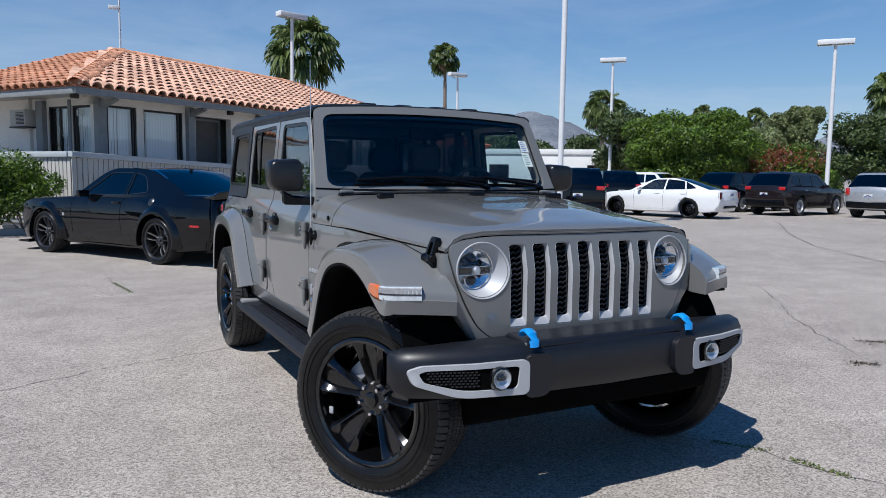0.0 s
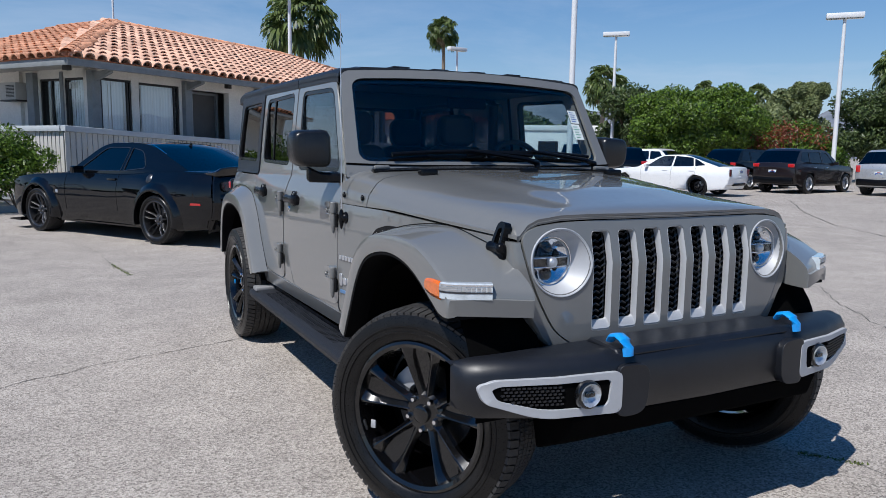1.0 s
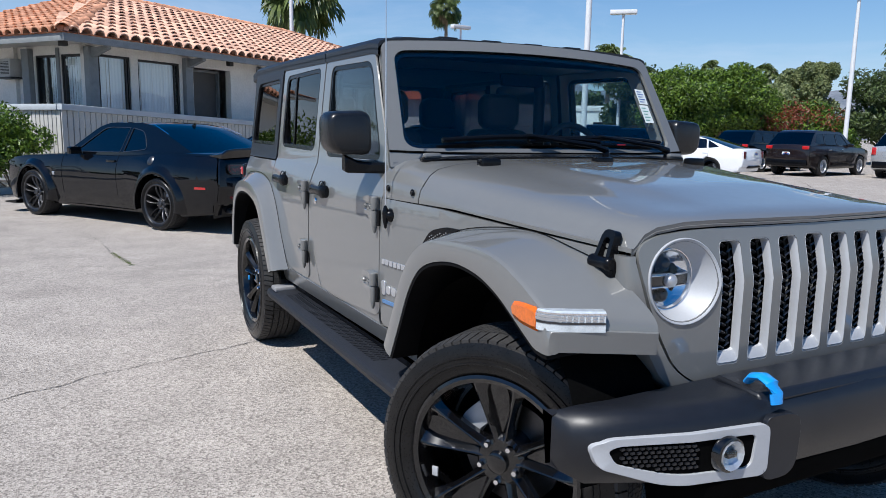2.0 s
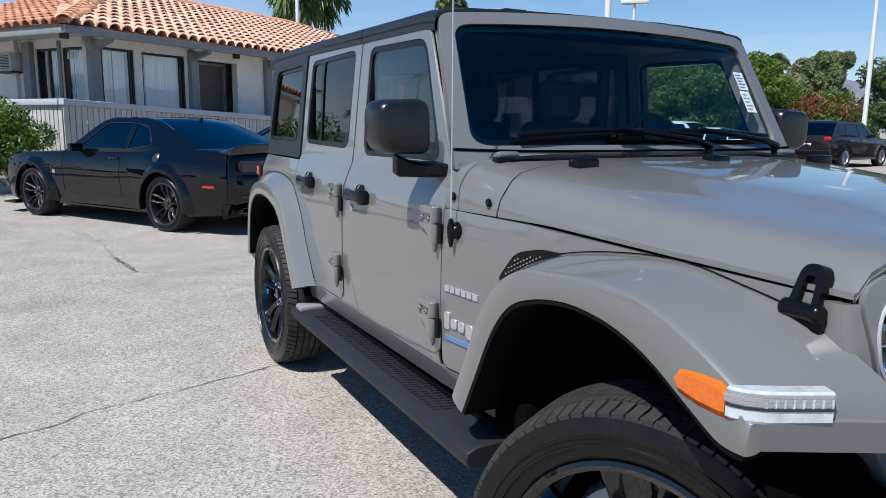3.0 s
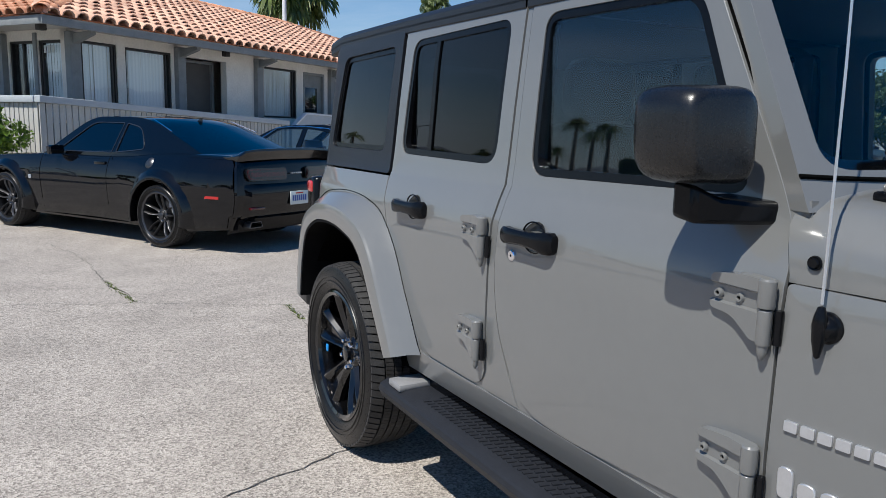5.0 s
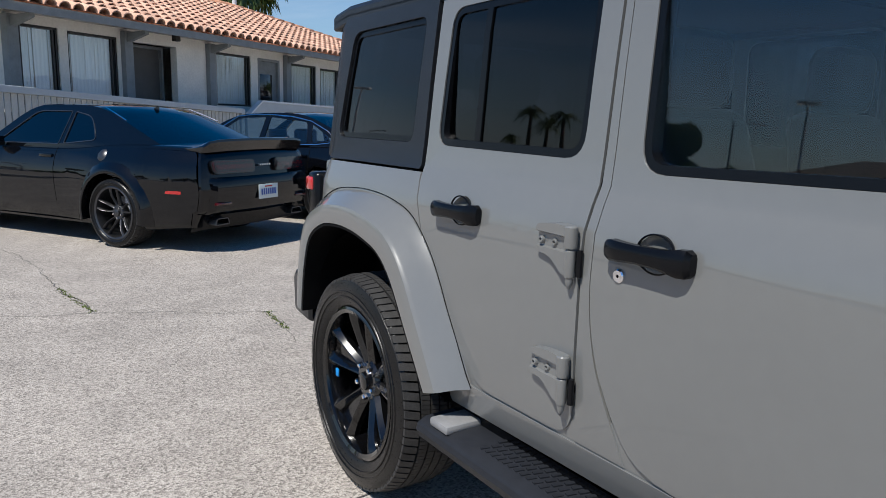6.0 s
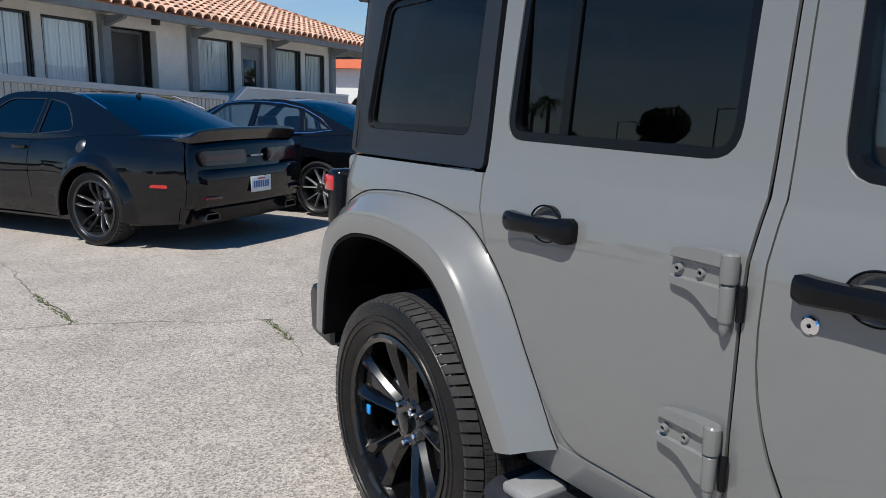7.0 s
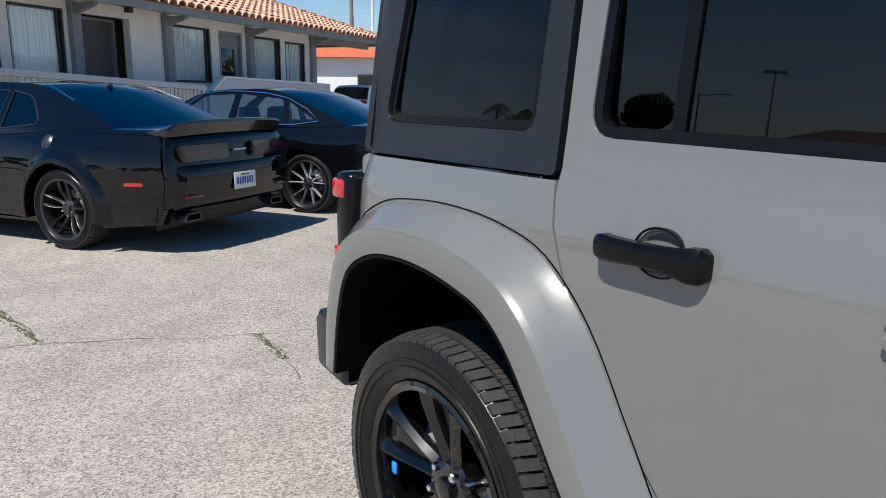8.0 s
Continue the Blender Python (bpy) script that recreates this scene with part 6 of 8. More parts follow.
    part("fascia", box(-OV, U1, -OV, -OV + 0.05, EAVE - 0.19, EAVE - 0.02, 0.006), "wood_gray", OFFICE)
    part("fascia", box(-OV, -OV + 0.05, -OV + 0.055, v1, EAVE - 0.19, EAVE - 0.02, 0.006), "wood_gray", OFFICE)
    part("fascia", box(U1 - 0.05, U1, -OV + 0.055, v1, EAVE - 0.19, EAVE - 0.02, 0.006), "wood_gray", OFFICE)
    for u in (-0.6, 4.6):
        part("eave_lamp", box(u, u + 0.16, -0.42, -0.28, EAVE - 0.26, EAVE - 0.10, 0.01), "frame_dark", OFFICE, "small dark lamp under the eave")
    bm = box(13.45, U1 - 0.3, -0.10, 0.05, EAVE - 0.32, EAVE - 0.1)
    part("porch_beam", bm, "wood_gray", OFFICE)
    part("post", box(U1 - 0.55, U1 - 0.35, 4.6, 4.8, 0, EAVE - 0.1), "wood_gray", OFFICE)
    part("terrace", box(-1.0, 13.6, -0.88, -0.005, 0, FLOOR, 0.01), "concrete", OFFICE)
    # number on the wall beside the corner window: plain bars
    for k in range(3):
        part("house_number_bar", box(SIDE_U + 0.060, SIDE_U + 0.066, 0.50 + 0.13 * k, 0.58 + 0.13 * k, 2.84, 3.0), "paper", OFFICE)


def roof_boards(parent):
    v1 = 2 * RUN - OV
    a, b, c, d = (-OV - 0.05, -OV - 0.05), (U1 + 0.05, -OV - 0.05), (U1 + 0.05, v1 + 0.05), (-OV - 0.05, v1 + 0.05)
    r0, r1 = (-OV + RUN, -OV + RUN), (U1 - RUN, -OV + RUN)
    bm = bmesh.new()
    V = lambda p, z: bm.verts.new((p[0], p[1], z))
    A, Bv, C, D = V(a, EAVE), V(b, EAVE), V(c, EAVE), V(d, EAVE)
    R0, R1 = V(r0, RIDGE), V(r1, RIDGE)
    for f in ((A, Bv, R1, R0), (Bv, C, R1), (C, D, R0, R1), (D, A, R0)):
        bm.faces.new(f)
    bmesh.ops.solidify(bm, geom=bm.faces[:], thickness=0.05)
    return part("roof", bm, "tile", parent, "terracotta barrel tiles, weathered pale in places", smooth=5)


def tile_shape(r0, r1, length, seg=6, thick=0.016):
    """A tapered barrel tile lying along +y, its wide lower end at y=0, hollow beneath."""
    vs, fs = [], []
    for y, r in ((0, r0), (length, r1)):
        for rr in (r, r - thick):
            for k in range(seg + 1):
                a = math.pi * k / seg
                vs.append((rr * math.cos(a), y, rr * math.sin(a) * 0.9))
    n = seg + 1
    for k in range(seg):
        fs.append((k, k + 1, 2 * n + k + 1, 2 * n + k))
        fs.append((n + k + 1, n + k, 3 * n + k, 3 * n + k + 1))
        fs.append((k + 1, k, n + k, n + k + 1))
    return vs, fs


building()
ROOF = roof_boards(OFFICE)


def fence():
    f = thing("terrace_fence", B, "pale gray painted board fence with a wide top rail", "fence")
    c, v = -1.08, -0.98
    z0, z1 = 1.86, 1.56
    run = 7.5
    sl = (z1 - z0) / run
    bm = bmesh.new()
    for u0, u1 in ((c - 0.06, c + run),):
        vs = [bm.verts.new((u, y, z0 + sl * (u - c) + h)) for u in (u0, u1) for y, h in ((v - 0.08, -0.13), (v + 0.09, -0.13), (v + 0.09, 0.0), (v - 0.08, 0.0))]
        for q in ((0, 1, 2, 3), (4, 5, 6, 7), (0, 1, 5, 4), (1, 2, 6, 5), (2, 3, 7, 6), (3, 0, 4, 7)):
            bm.faces.new([vs[i] for i in q])
    part("top_rail", bm, "rail_gray", f, bevel=0.008)
    part("top_rail", box(c - 0.08, c + 0.09, v + 0.10, 5.2, z0 - 0.13, z0, 0.006), "rail_gray", f)
    bs = bpy.data.meshes.new("board")
    bm = box(-0.060, 0.060, -0.012, 0.012, 0, 1.0, 0.004, 1)
    bm.to_mesh(bs)
    bm.free()
    bs.materials.append(M["board"])
    k = 0
    u = c + 0.03
    while u < c + run - 0.1:
        ob = new("board", bs)
        ob.parent = f
        top = z0 + sl * (u - c) - 0.135
        ob.matrix_basis = pose(u, v, 0.22) @ Matrix.Diagonal((1, 1, top - 0.22, 1))
        u += 0.142
    y = v + 0.14
    while y < 5.1:
        ob = new("board", bs)
        ob.parent = f
        ob.matrix_basis = pose(c, y, 0.22, 0, 0, 90) @ Matrix.Diagonal((1, 1, z0 - 0.35, 1))
        y += 0.142
    part("fence_backing", box(c + 0.05, c + run - 0.2, v + 0.03, v + 0.05, 0.1, 1.35), "wood_gray", f)
    part("fence_backing", box(c + 0.03, c + 0.05, v + 0.06, 5.1, 0.1, 1.65), "wood_gray", f)
    part("post", box(c + run - 0.12, c + run, v - 0.05, v + 0.07, 0.0, z1 - 0.01, 0.006), "rail_gray", f)
    return f


fence()


def ramp_wall():
    """Low solid wall of an access ramp with a sloped start and a white cap."""
    r = thing("ramp_wall", B, "pale gray ramp wall with a white cap beside the terrace", "wall")
    body = [(6.55, 0.0), (13.0, 0.0), (13.0, 1.64), (7.23, 1.75), (6.55, 1.30)]
    part("wall_panel", sheet(body, [], lambda u, z: (u, -1.02, z), 0.1, depth=lambda u, z: (0, 0.10, 0)), "rail_gray", r)
    cap = [[(u, v, z), (u, v + 0.16, z), (u, v + 0.16, z + 0.05), (u, v, z + 0.05)] for u, v, z in ((6.52, -1.05, 1.29), (7.23, -1.05, 1.755), (13.0, -1.05, 1.645))]
    part("wall_cap", loft(cap), "pole", r, "white painted cap")


ramp_wall()


def air_conditioner():
    a = thing("air_conditioner", B @ pose(SIDE_U, 2.74, 2.58), "beige window air conditioner in a dark bracket", "air conditioner")
    part("casing", box(-0.34, 0.0, -0.33, 0.33, 0.0, 0.44, 0.012), "board", a)
    g = bmesh.new()
    for k in range(9):
        add_box(g, -0.352, -0.338, -0.28, 0.05, 0.06 + 0.036 * k, 0.078 + 0.036 * k)
    part("vent_slats", g, "frame_dark", a)
    part("bracket", box(-0.36, 0.0, -0.36, 0.36, -0.04, -0.002, 0.006), "frame_dark", a)


air_conditioner()


# ---- parked cars ----
def road_car(name, m, label, paint, spec, rims="dark_metal", parts=()):
    """A road car: side outline swept across a rounded plan, cabin with glazing, lamps, wheels.
    Local frame as the gray car's: y runs from the front axle (0) backwards, z up."""
    car = thing(name, m, label, "car", spec.get("group", ""))
    wb, R = spec["wb"], spec["R"]
    y0, y1 = spec["front"], spec["rear"]

    def arch(c, r, n=10):
        zc = R + 0.01
        a0 = math.asin(max(-1, (spec["sill"] - zc) / r))
        return [(c + r * math.cos(math.pi - a0 - (math.pi - 2 * a0) * k / n), zc + r * math.sin(math.pi - a0 - (math.pi - 2 * a0) * k / n)) for k in range(n + 1)]
    low = [(y0 + 0.06, spec["sill"] + 0.02)] + arch(0, R + 0.055) + arch(wb, R + 0.055) + [(y1 - 0.15, spec["sill"] + 0.06)]
    top = rounded([(y, z, r) for y, z, r in spec["top"]], 3)
    outline = low + top
    plan = spec["plan"]
    vert = spec["vert"]

    def W(y, z):
        return lerp(plan, y) * lerp(vert, z)
    r = 0.035
    inset = ring_around(outline, -r)
    mid = ring_around(outline, -r * 0.3)
    zs = [0.3, 0.42, 0.55, 0.68, 0.78, 0.88, 0.96]
    ys = [y0 + 0.15, y0 + 0.4, -0.25, 0.5, 1.0, wb / 2 + 0.3, wb - 0.7, wb + 0.45, y1 - 0.35, y1 - 0.12]
    bm = bmesh.new()
    for s in (-1, 1):
        b2 = sheet(inset, [], lambda y, z: (s * W(y, z), y, z), 0, ys, zs)
        off = {v: bm.verts.new(v.co) for v in b2.verts}
        for f in b2.faces:
            bm.faces.new([off[v] for v in f.verts])
        b2.free()
    crown = spec.get("crown", 0.03)

    def across(loop_a, f, k):
        out = []
        for (y, z), (yo, zo) in zip(loop_a, outline):
            a = abs(f)
            endf = max(0.0, min(1.0, (y0 + 0.5 - yo) / 0.5)) * (1 - a * a) * -spec.get("bow", 0.10)
            endr = max(0.0, min(1.0, (yo - y1 + 0.5) / 0.5)) * (1 - a * a) * spec.get("bow", 0.10) * 0.7
            cz = crown * (1 - a * a) if zo > spec["belt"] - 0.16 else 0
            out.append((f * (W(yo, zo) - k), y + endf + endr, z + cz))
        return out
    rings = [across(inset, -1, 0), across(mid, -1, r * 0.3), across(outline, -1, r)]
    rings += [across(outline, f, r) for f in (-0.85, -0.6, -0.3, 0, 0.3, 0.6, 0.85)]
    rings += [across(outline, 1, r), across(mid, 1, r * 0.3), across(inset, 1, 0)]
    loft(rings, True, False, bm)
    bmesh.ops.remove_doubles(bm, verts=bm.verts[:], dist=0.0008)
    body = part("body", bm, paint, car, smooth=42)
    # cabin
    g = spec["cabin"]            # base front, roof front, roof rear, base rear as (y, z)
    wb0, wt = spec["cabin_w"]
    zb, zt = g[0][1], max(p[1] for p in g)

    def CW(y, z):
        return wb0 + (wt - wb0) * max(0.0, min(1.0, (z - zb) / (zt - zb))) - spec.get("pinch", 0.0) * max(0, y - g[2][0]) / max(0.01, g[3][0] - g[2][0])
    cab = rounded([(g[0][0], g[0][1] - 0.06, 0), (g[0][0], g[0][1], 0.0), (g[1][0], g[1][1], 0.25), (g[2][0], g[2][1], 0.30), (g[3][0], g[3][1], 0), (g[3][0], g[3][1] - 0.06, 0)], 6)
    holes = [rounded([(y, z, q) for y, z, q in w], 4) for w in spec["windows"]]
    cz = [zb + (zt - zb) * k / 5 for k in range(1, 5)]
    for s in (-1, 1):
        bm = sheet(cab, holes, lambda y, z: (s * CW(y, z), y, z), 0.03, (), cz, depth=lambda y, z: (-s * 0.03, 0, 0))
        part("cabin_side", bm, paint, body, bevel=0.008)
        for h in holes:
            part("side_window", sheet(h, [], lambda y, z: (s * (CW(y, z) - 0.008), y, z), 0, (), cz), spec.get("glass", "glass_black"), body)
            ring = sheet(ring_around(h, 0.006), [ring_around(h, -0.003)], lambda y, z: (s * (CW(y, z) + 0.004), y, z), 0.008, (), cz, depth=lambda y, z: (-s * 0.012, 0, 0))
            part("window_trim", ring, spec.get("trim", "gloss_black"), body)

        if "arc" in spec:
            part("chrome_arc", tube([(s * (CW(y, z) + 0.006), y, z) for y, z in spec["arc"]], 0.010, 6), "chrome", body, "bright chrome window line")

    def over(a, b, n, drop):
        """A curved strip over the cabin between outline points a and b."""
        rows = []
        for k in range(n + 1):
            t = k / n
            y, z = a[0] + (b[0] - a[0]) * t, a[1] + (b[1] - a[1]) * t
            rows.append([(f * CW(y, z), y - drop * (1 - f * f), z + 0.02 * (1 - f * f)) for f in [j / 6 - 1 for j in range(13)]])
        return loft(rows, False)
    cr = cab[1:-1]
    # split the cabin outline into screen, roof, rear screen by the roof corners
    i1 = min(range(len(cr)), key=lambda i: abs(cr[i][0] - g[1][0] - 0.10) + (0 if cr[i][1] > zb + 0.6 * (zt - zb) else 9))
    i2 = max(range(len(cr)), key=lambda i: (cr[i][1] > zb + 0.55 * (zt - zb)) * (10 - abs(cr[i][0] - g[2][0] - 0.02)))
    rows = [[(f * CW(y, z), y, z + 0.022 * (1 - f * f)) for f in [j / 6 - 1 for j in range(13)]] for y, z in cr[i1:i2 + 1]]
    part("roof", loft(rows, False), paint, body)
    wsr = [[(f * (CW(y, z) - 0.004), y - 0.05 * (1 - f * f), z + 0.022 * (1 - f * f)) for f in [j / 6 - 1 for j in range(13)]] for y, z in cr[:i1 + 1]]
    part("windscreen", loft(wsr, False), spec.get("screen", "glass_black"), body)
    rsr = [[(f * (CW(y, z) - 0.004), y + 0.05 * (1 - f * f), z + 0.022 * (1 - f * f)) for f in [j / 6 - 1 for j in range(13)]] for y, z in cr[i2:]]
    part("rear_screen", loft(rsr, False), "glass_black", body)
    part("cabin_floor", box(-wt + 0.02, wt - 0.02, g[0][0] + 0.1, g[3][0] - 0.1, zb - 0.12, zb - 0.05), "interior", body)
    for sx in (-0.36, 0.36):
        yy = g[1][0] + 0.35
        part("seat_back", box(sx - 0.22, sx + 0.22, yy, yy + 0.14, zb - 0.1, zb + 0.24, 0.05), "interior", body)
    # wheels
    for s in (-1, 1):
        for yc in (0, wb):
            wheel("wheel", car, (s * (spec["track"] / 2), yc, R), 0, s, R, spec.get("tw", 0.25), R * spec.get("rim", 0.68), 48, spec.get("spokes", "thin"), rims, arm_mat=spec.get("arm_mat"))
        # mirrors
        zc = g[0][1] + 0.05
        mr = [[(s * (W(0.6, zb - 0.05) * 0.93 + 0.10 + a * k), g[0][0] + 0.42 + d, zc + b * k) for a, b in ((-0.09, -0.05), (0.09, -0.05), (0.10, 0.04), (0.07, 0.06), (-0.08, 0.06))] for d, k in ((-0.08, 0.6), (-0.05, 0.95), (0.0, 1.0), (0.04, 0.95))]
        part("wing_mirror", loft(mr), paint, body)
        for yh in spec.get("handles", ()):
            zh = spec["belt"] - 0.11
            part("door_handle", box(-0.015, 0.015, -0.10, 0.10, -0.018, 0.018, 0.008), spec.get("handle_mat", paint), body).location = (s * (W(yh, zh) + 0.006), yh, zh)
        for yl in spec.get("shuts", ()):
            q = [(yl - 0.004, spec["sill"] + 0.10), (yl + 0.004, spec["sill"] + 0.10), (yl + 0.004, spec["belt"] - 0.02), (yl - 0.004, spec["belt"] - 0.02)]
            part("door_gap", sheet(q, [], lambda y, z: (s * (W(y, z) + 0.0015), y, z), 0, (), zs), "well", body)
    part("wheel_wells", box(-spec["track"] / 2 + 0.14, spec["track"] / 2 - 0.14, -R - 0.02, wb + R + 0.02, spec["sill"] + 0.05, 0.66), "well", body)
    return car, body, W


def tail_lamp(body, x0, x1, y, z0, z1, m="red", label=""):
    return part("tail_lamp", box(min(x0, x1), max(x0, x1), y - 0.06, y, z0, z1, 0.012), m, body, label)


def plate(body, y, z, w=0.305, h=0.152, x=0.0, ang=0):
    p = part("number_plate", box(x - w / 2, x + w / 2, y, y + 0.008, z - h / 2, z + h / 2, 0.002), "paper", body, "white number plate with bars")
    for k in range(7):
        part("plate_bar", box(x - 0.115 + 0.035 * k, x - 0.092 + 0.035 * k, y + 0.009, y + 0.010, z - 0.035, z + 0.03), "ink_blue", p)
    part("plate_bar", box(x - 0.06, x + 0.06, y + 0.009, y + 0.010, z + 0.045, z + 0.06), "red", p)
    return p


def heading(px, py, hx, hy):
    return pose(px, py, 0, 0, 0, math.degrees(math.atan2(hx, -hy)))


COUPE = dict(spokes="split", wb=2.95, R=0.358, front=-0.97, rear=4.06, sill=0.20, belt=1.02, track=1.66, tw=0.30, rim=0.74, group="",
             top=[(4.02, 0.40, 0.05), (4.07, 0.62, 0.04), (4.02, 0.98, 0.04), (3.96, 1.05, 0.04), (3.45, 1.065, 0.1), (2.85, 1.055, 0.3), (2.2, 0.985, 0.3), (0.75, 0.985, 0.1), (-0.45, 0.925, 0.3), (-0.93, 0.83, 0.08), (-0.985, 0.66, 0.04), (-0.95, 0.38, 0.05)],
             plan=[(-0.99, 0.80), (-0.8, 0.90), (-0.45, 0.945), (0.4, 0.945), (1.4, 0.915), (2.2, 0.935), (2.7, 0.975), (3.3, 0.975), (3.7, 0.94), (4.06, 0.86)],
             vert=[(0.2, 0.925), (0.35, 0.965), (0.5, 0.985), (0.66, 1.0), (0.76, 1.0), (0.84, 0.985), (0.92, 0.955), (0.98, 0.92), (1.02, 0.885), (1.08, 0.84)], crown=0.02,
             cabin=[(0.66, 0.985), (1.38, 1.455), (2.42, 1.455), (3.46, 1.06)], cabin_w=(0.82, 0.60), pinch=0.03,
             windows=[[(0.92, 1.025, 0.02), (1.96, 1.035, 0.02), (2.02, 1.385, 0.02), (1.46, 1.385, 0.12)], [(2.04, 1.04, 0.02), (2.52, 1.09, 0.06), (2.36, 1.335, 0.10), (2.08, 1.38, 0.02)]],
             handles=(1.88,), shuts=(0.72, 2.02), trim="dark_metal")
hdg = (-0.524, 0.852)
CHAL, chal_body, CWD = road_car("muscle_coupe", heading(0.384, 15.573, *hdg), "glossy black wide-bodied two-door coupe parked nose-in", "black_paint", COUPE, rims="dark_metal")


def coupe_details(body):
    wb = 2.95
    for s in (-1, 1):
        for yc, k in ((0.0, 0.0), (wb, 0.02)):
            line = []
            for j in range(15):
                a = math.radians(-14 + 208 * j / 14)
                line.append((yc - 0.425 * math.cos(a) * 1.02, 0.37 + 0.425 * math.sin(a)))
            rings = []
            for j, (y, z) in enumerate(line):
                nx, nz = (y - yc) / 0.425, (z - 0.37) / 0.425
                w = CWD(y, min(z, 0.85)) - 0.012
                o = 1.000 + k
                rings.append([(s * w, y + nx * 0.095, z + nz * 0.095), (s * (w * 0.45 + (o - 0.01) * 0.55), y + nx * 0.060, z + nz * 0.060), (s * (o - 0.010), y + nx * 0.026, z + nz * 0.026), (s * o, y, z), (s * (o - 0.004), y - nx * 0.022, z - nz * 0.022), (s * (w - 0.06), y - nx * 0.02, z - nz * 0.02)])
            part("arch_flare", loft(rings), "black_paint", body, smooth=50)
        q = rounded([(3.66, 0.60, 0.01), (3.84, 0.60, 0.01), (3.84, 0.63, 0.01), (3.68, 0.63, 0.01)], 3)
        part("side_marker", sheet(q, [], lambda y, z: (s * (CWD(y, z) + 0.004), y, z), 0.01, depth=lambda y, z: (-s * 0.02, 0, 0)), "red", body, "red side marker")
        part("rear_reflector", box(min(s * 0.52, s * 0.72), max(s * 0.52, s * 0.72), 4.09, 4.142, 0.490, 0.516, 0.006), "red_dark", body)
        # racetrack tail lamps
        for grow, m, yy in ((0.0, "gloss_black", 4.145), (-0.012, "red_dark", 4.152), (-0.024, "gloss_black", 4.158), (-0.044, "red_dark", 4.162)):
            q = ring_around(rounded([(0.16, 0.80, 0.05), (0.72, 0.80, 0.06), (0.74, 0.935, 0.06), (0.16, 0.935, 0.05)], 5), grow)
            part("tail_lamp", sheet(q, [], lambda u, v: (s * u, yy - 0.10 * u * u - 0.10 * (v - 0.8), v), 0.03, (0.3, 0.5, 0.62), (), depth=lambda u, v: (0, -0.03, 0)), m, body)
        ex = rounded([(0.50, 0.285, 0.02), (0.70, 0.285, 0.02), (0.68, 0.355, 0.02), (0.52, 0.355, 0.02)], 3)
        part("exhaust_tip", sheet(ex, [ring_around(ex, -0.010)], lambda u, v: (s * u, 4.085, v), 0.1, depth=lambda u, v: (0, -0.16, 0)), "dark_metal", body, "dark chrome exhaust tip")
        hl = rounded([(0.40, 0.66, 0.03), (0.82, 0.66, 0.03), (0.80, 0.78, 0.03), (0.40, 0.78, 0.03)], 3)
        part("headlamp", sheet(hl, [], lambda u, v: (s * u, -1.02 + 0.22 * u * u * u, v), 0.03, depth=lambda u, v: (0, 0.05, 0)), "lens", body)
    bars = bmesh.new()
    for k in range(5):
        add_box(bars, -0.085 + 0.037 * k, -0.062 + 0.037 * k, 4.122, 4.140, 0.862, 0.878)
    part("maker_badge", bars, "silver", body, "small plain badge bars")
    # diffuser and spoiler
    part("diffuser", loft([[(x, 3.80, 0.20), (x, 4.02 - 0.08 * abs(x), 0.24), (x, 4.07 - 0.1 * abs(x), 0.38), (x, 3.9, 0.40)] for x in (-0.76, -0.7, 0, 0.7, 0.76)]), "plastic", body)
    spo = []
    for x in (-0.775, -0.765, -0.72, -0.60, -0.3, 0, 0.3, 0.60, 0.72, 0.765, 0.775):
        k = min(1.0, (0.80 - abs(x)) / 0.09)
        e = 4.115 - 0.085 * x * x - 0.06 * (1 - k)
        base = 1.062 - 0.05 * abs(x) ** 3
        spo.append([(x, e - 0.30, base), (x, e - 0.12, base + 0.040 * k), (x, e - 0.015, base + 0.088 * k), (x, e, base + 0.085 * k), (x, e + 0.004, base + 0.062 * k), (x, e - 0.035, base - 0.035)])
    part("boot_spoiler", loft(spo), "gloss_black", body, "gloss black boot spoiler", smooth=30)
    bump = []
    for x in (-0.865, -0.85, -0.80, -0.70, -0.45, 0, 0.45, 0.70, 0.80, 0.85, 0.865):
        k = min(1.0, max(0.0, (0.875 - abs(x)) / 0.06))
        e = 4.118 - 0.085 * x * x - 0.16 * max(0.0, abs(x) - 0.70) / 0.17
        bump.append([(x, e - 0.08, 0.775), (x, e + 0.030 * k, 0.758), (x, e + 0.050 * k, 0.720), (x, e + 0.052 * k, 0.62), (x, e + 0.036 * k, 0.50), (x, e + 0.012 * k, 0.42), (x, e - 0.05, 0.385)])
    part("rear_bumper", loft(bump), "black_paint", body, smooth=40)
    plate(body, 4.172, 0.590)
    part("fuel_cap", lathe([(0.0, -0.012), (0.05, -0.010), (0.062, 0.0), (0.07, 0.004), (0.07, 0.03)], 24, "x", at=(0, 0, 0)), "dark_metal", body, "round metal fuel cap").matrix_basis = pose(CWD(2.75, 0.94) - 0.006, 2.78, 0.945, 0, -28, 0) @ Matrix.Diagonal((-1, 1, 1, 1))
    for sx in (-1, 1):
        part("screen_edge_trim", tube([(sx * 0.602, 2.50, 1.432), (sx * 0.640, 2.70, 1.365), (sx * 0.672, 2.88, 1.300)], 0.006, 6), "chrome", body, "thin chrome strip")
    fin = [[(x, 2.52 + 0.10 * t, 1.40 + 0.07 * t) for x in (-0.015 * (1 - t), 0.015 * (1 - t))] + [(0, 2.64, 1.40 + 0.05 * t)] for t in (0, 0.5, 0.95)]
    part("roof_antenna", loft(fin), "black_paint", body)
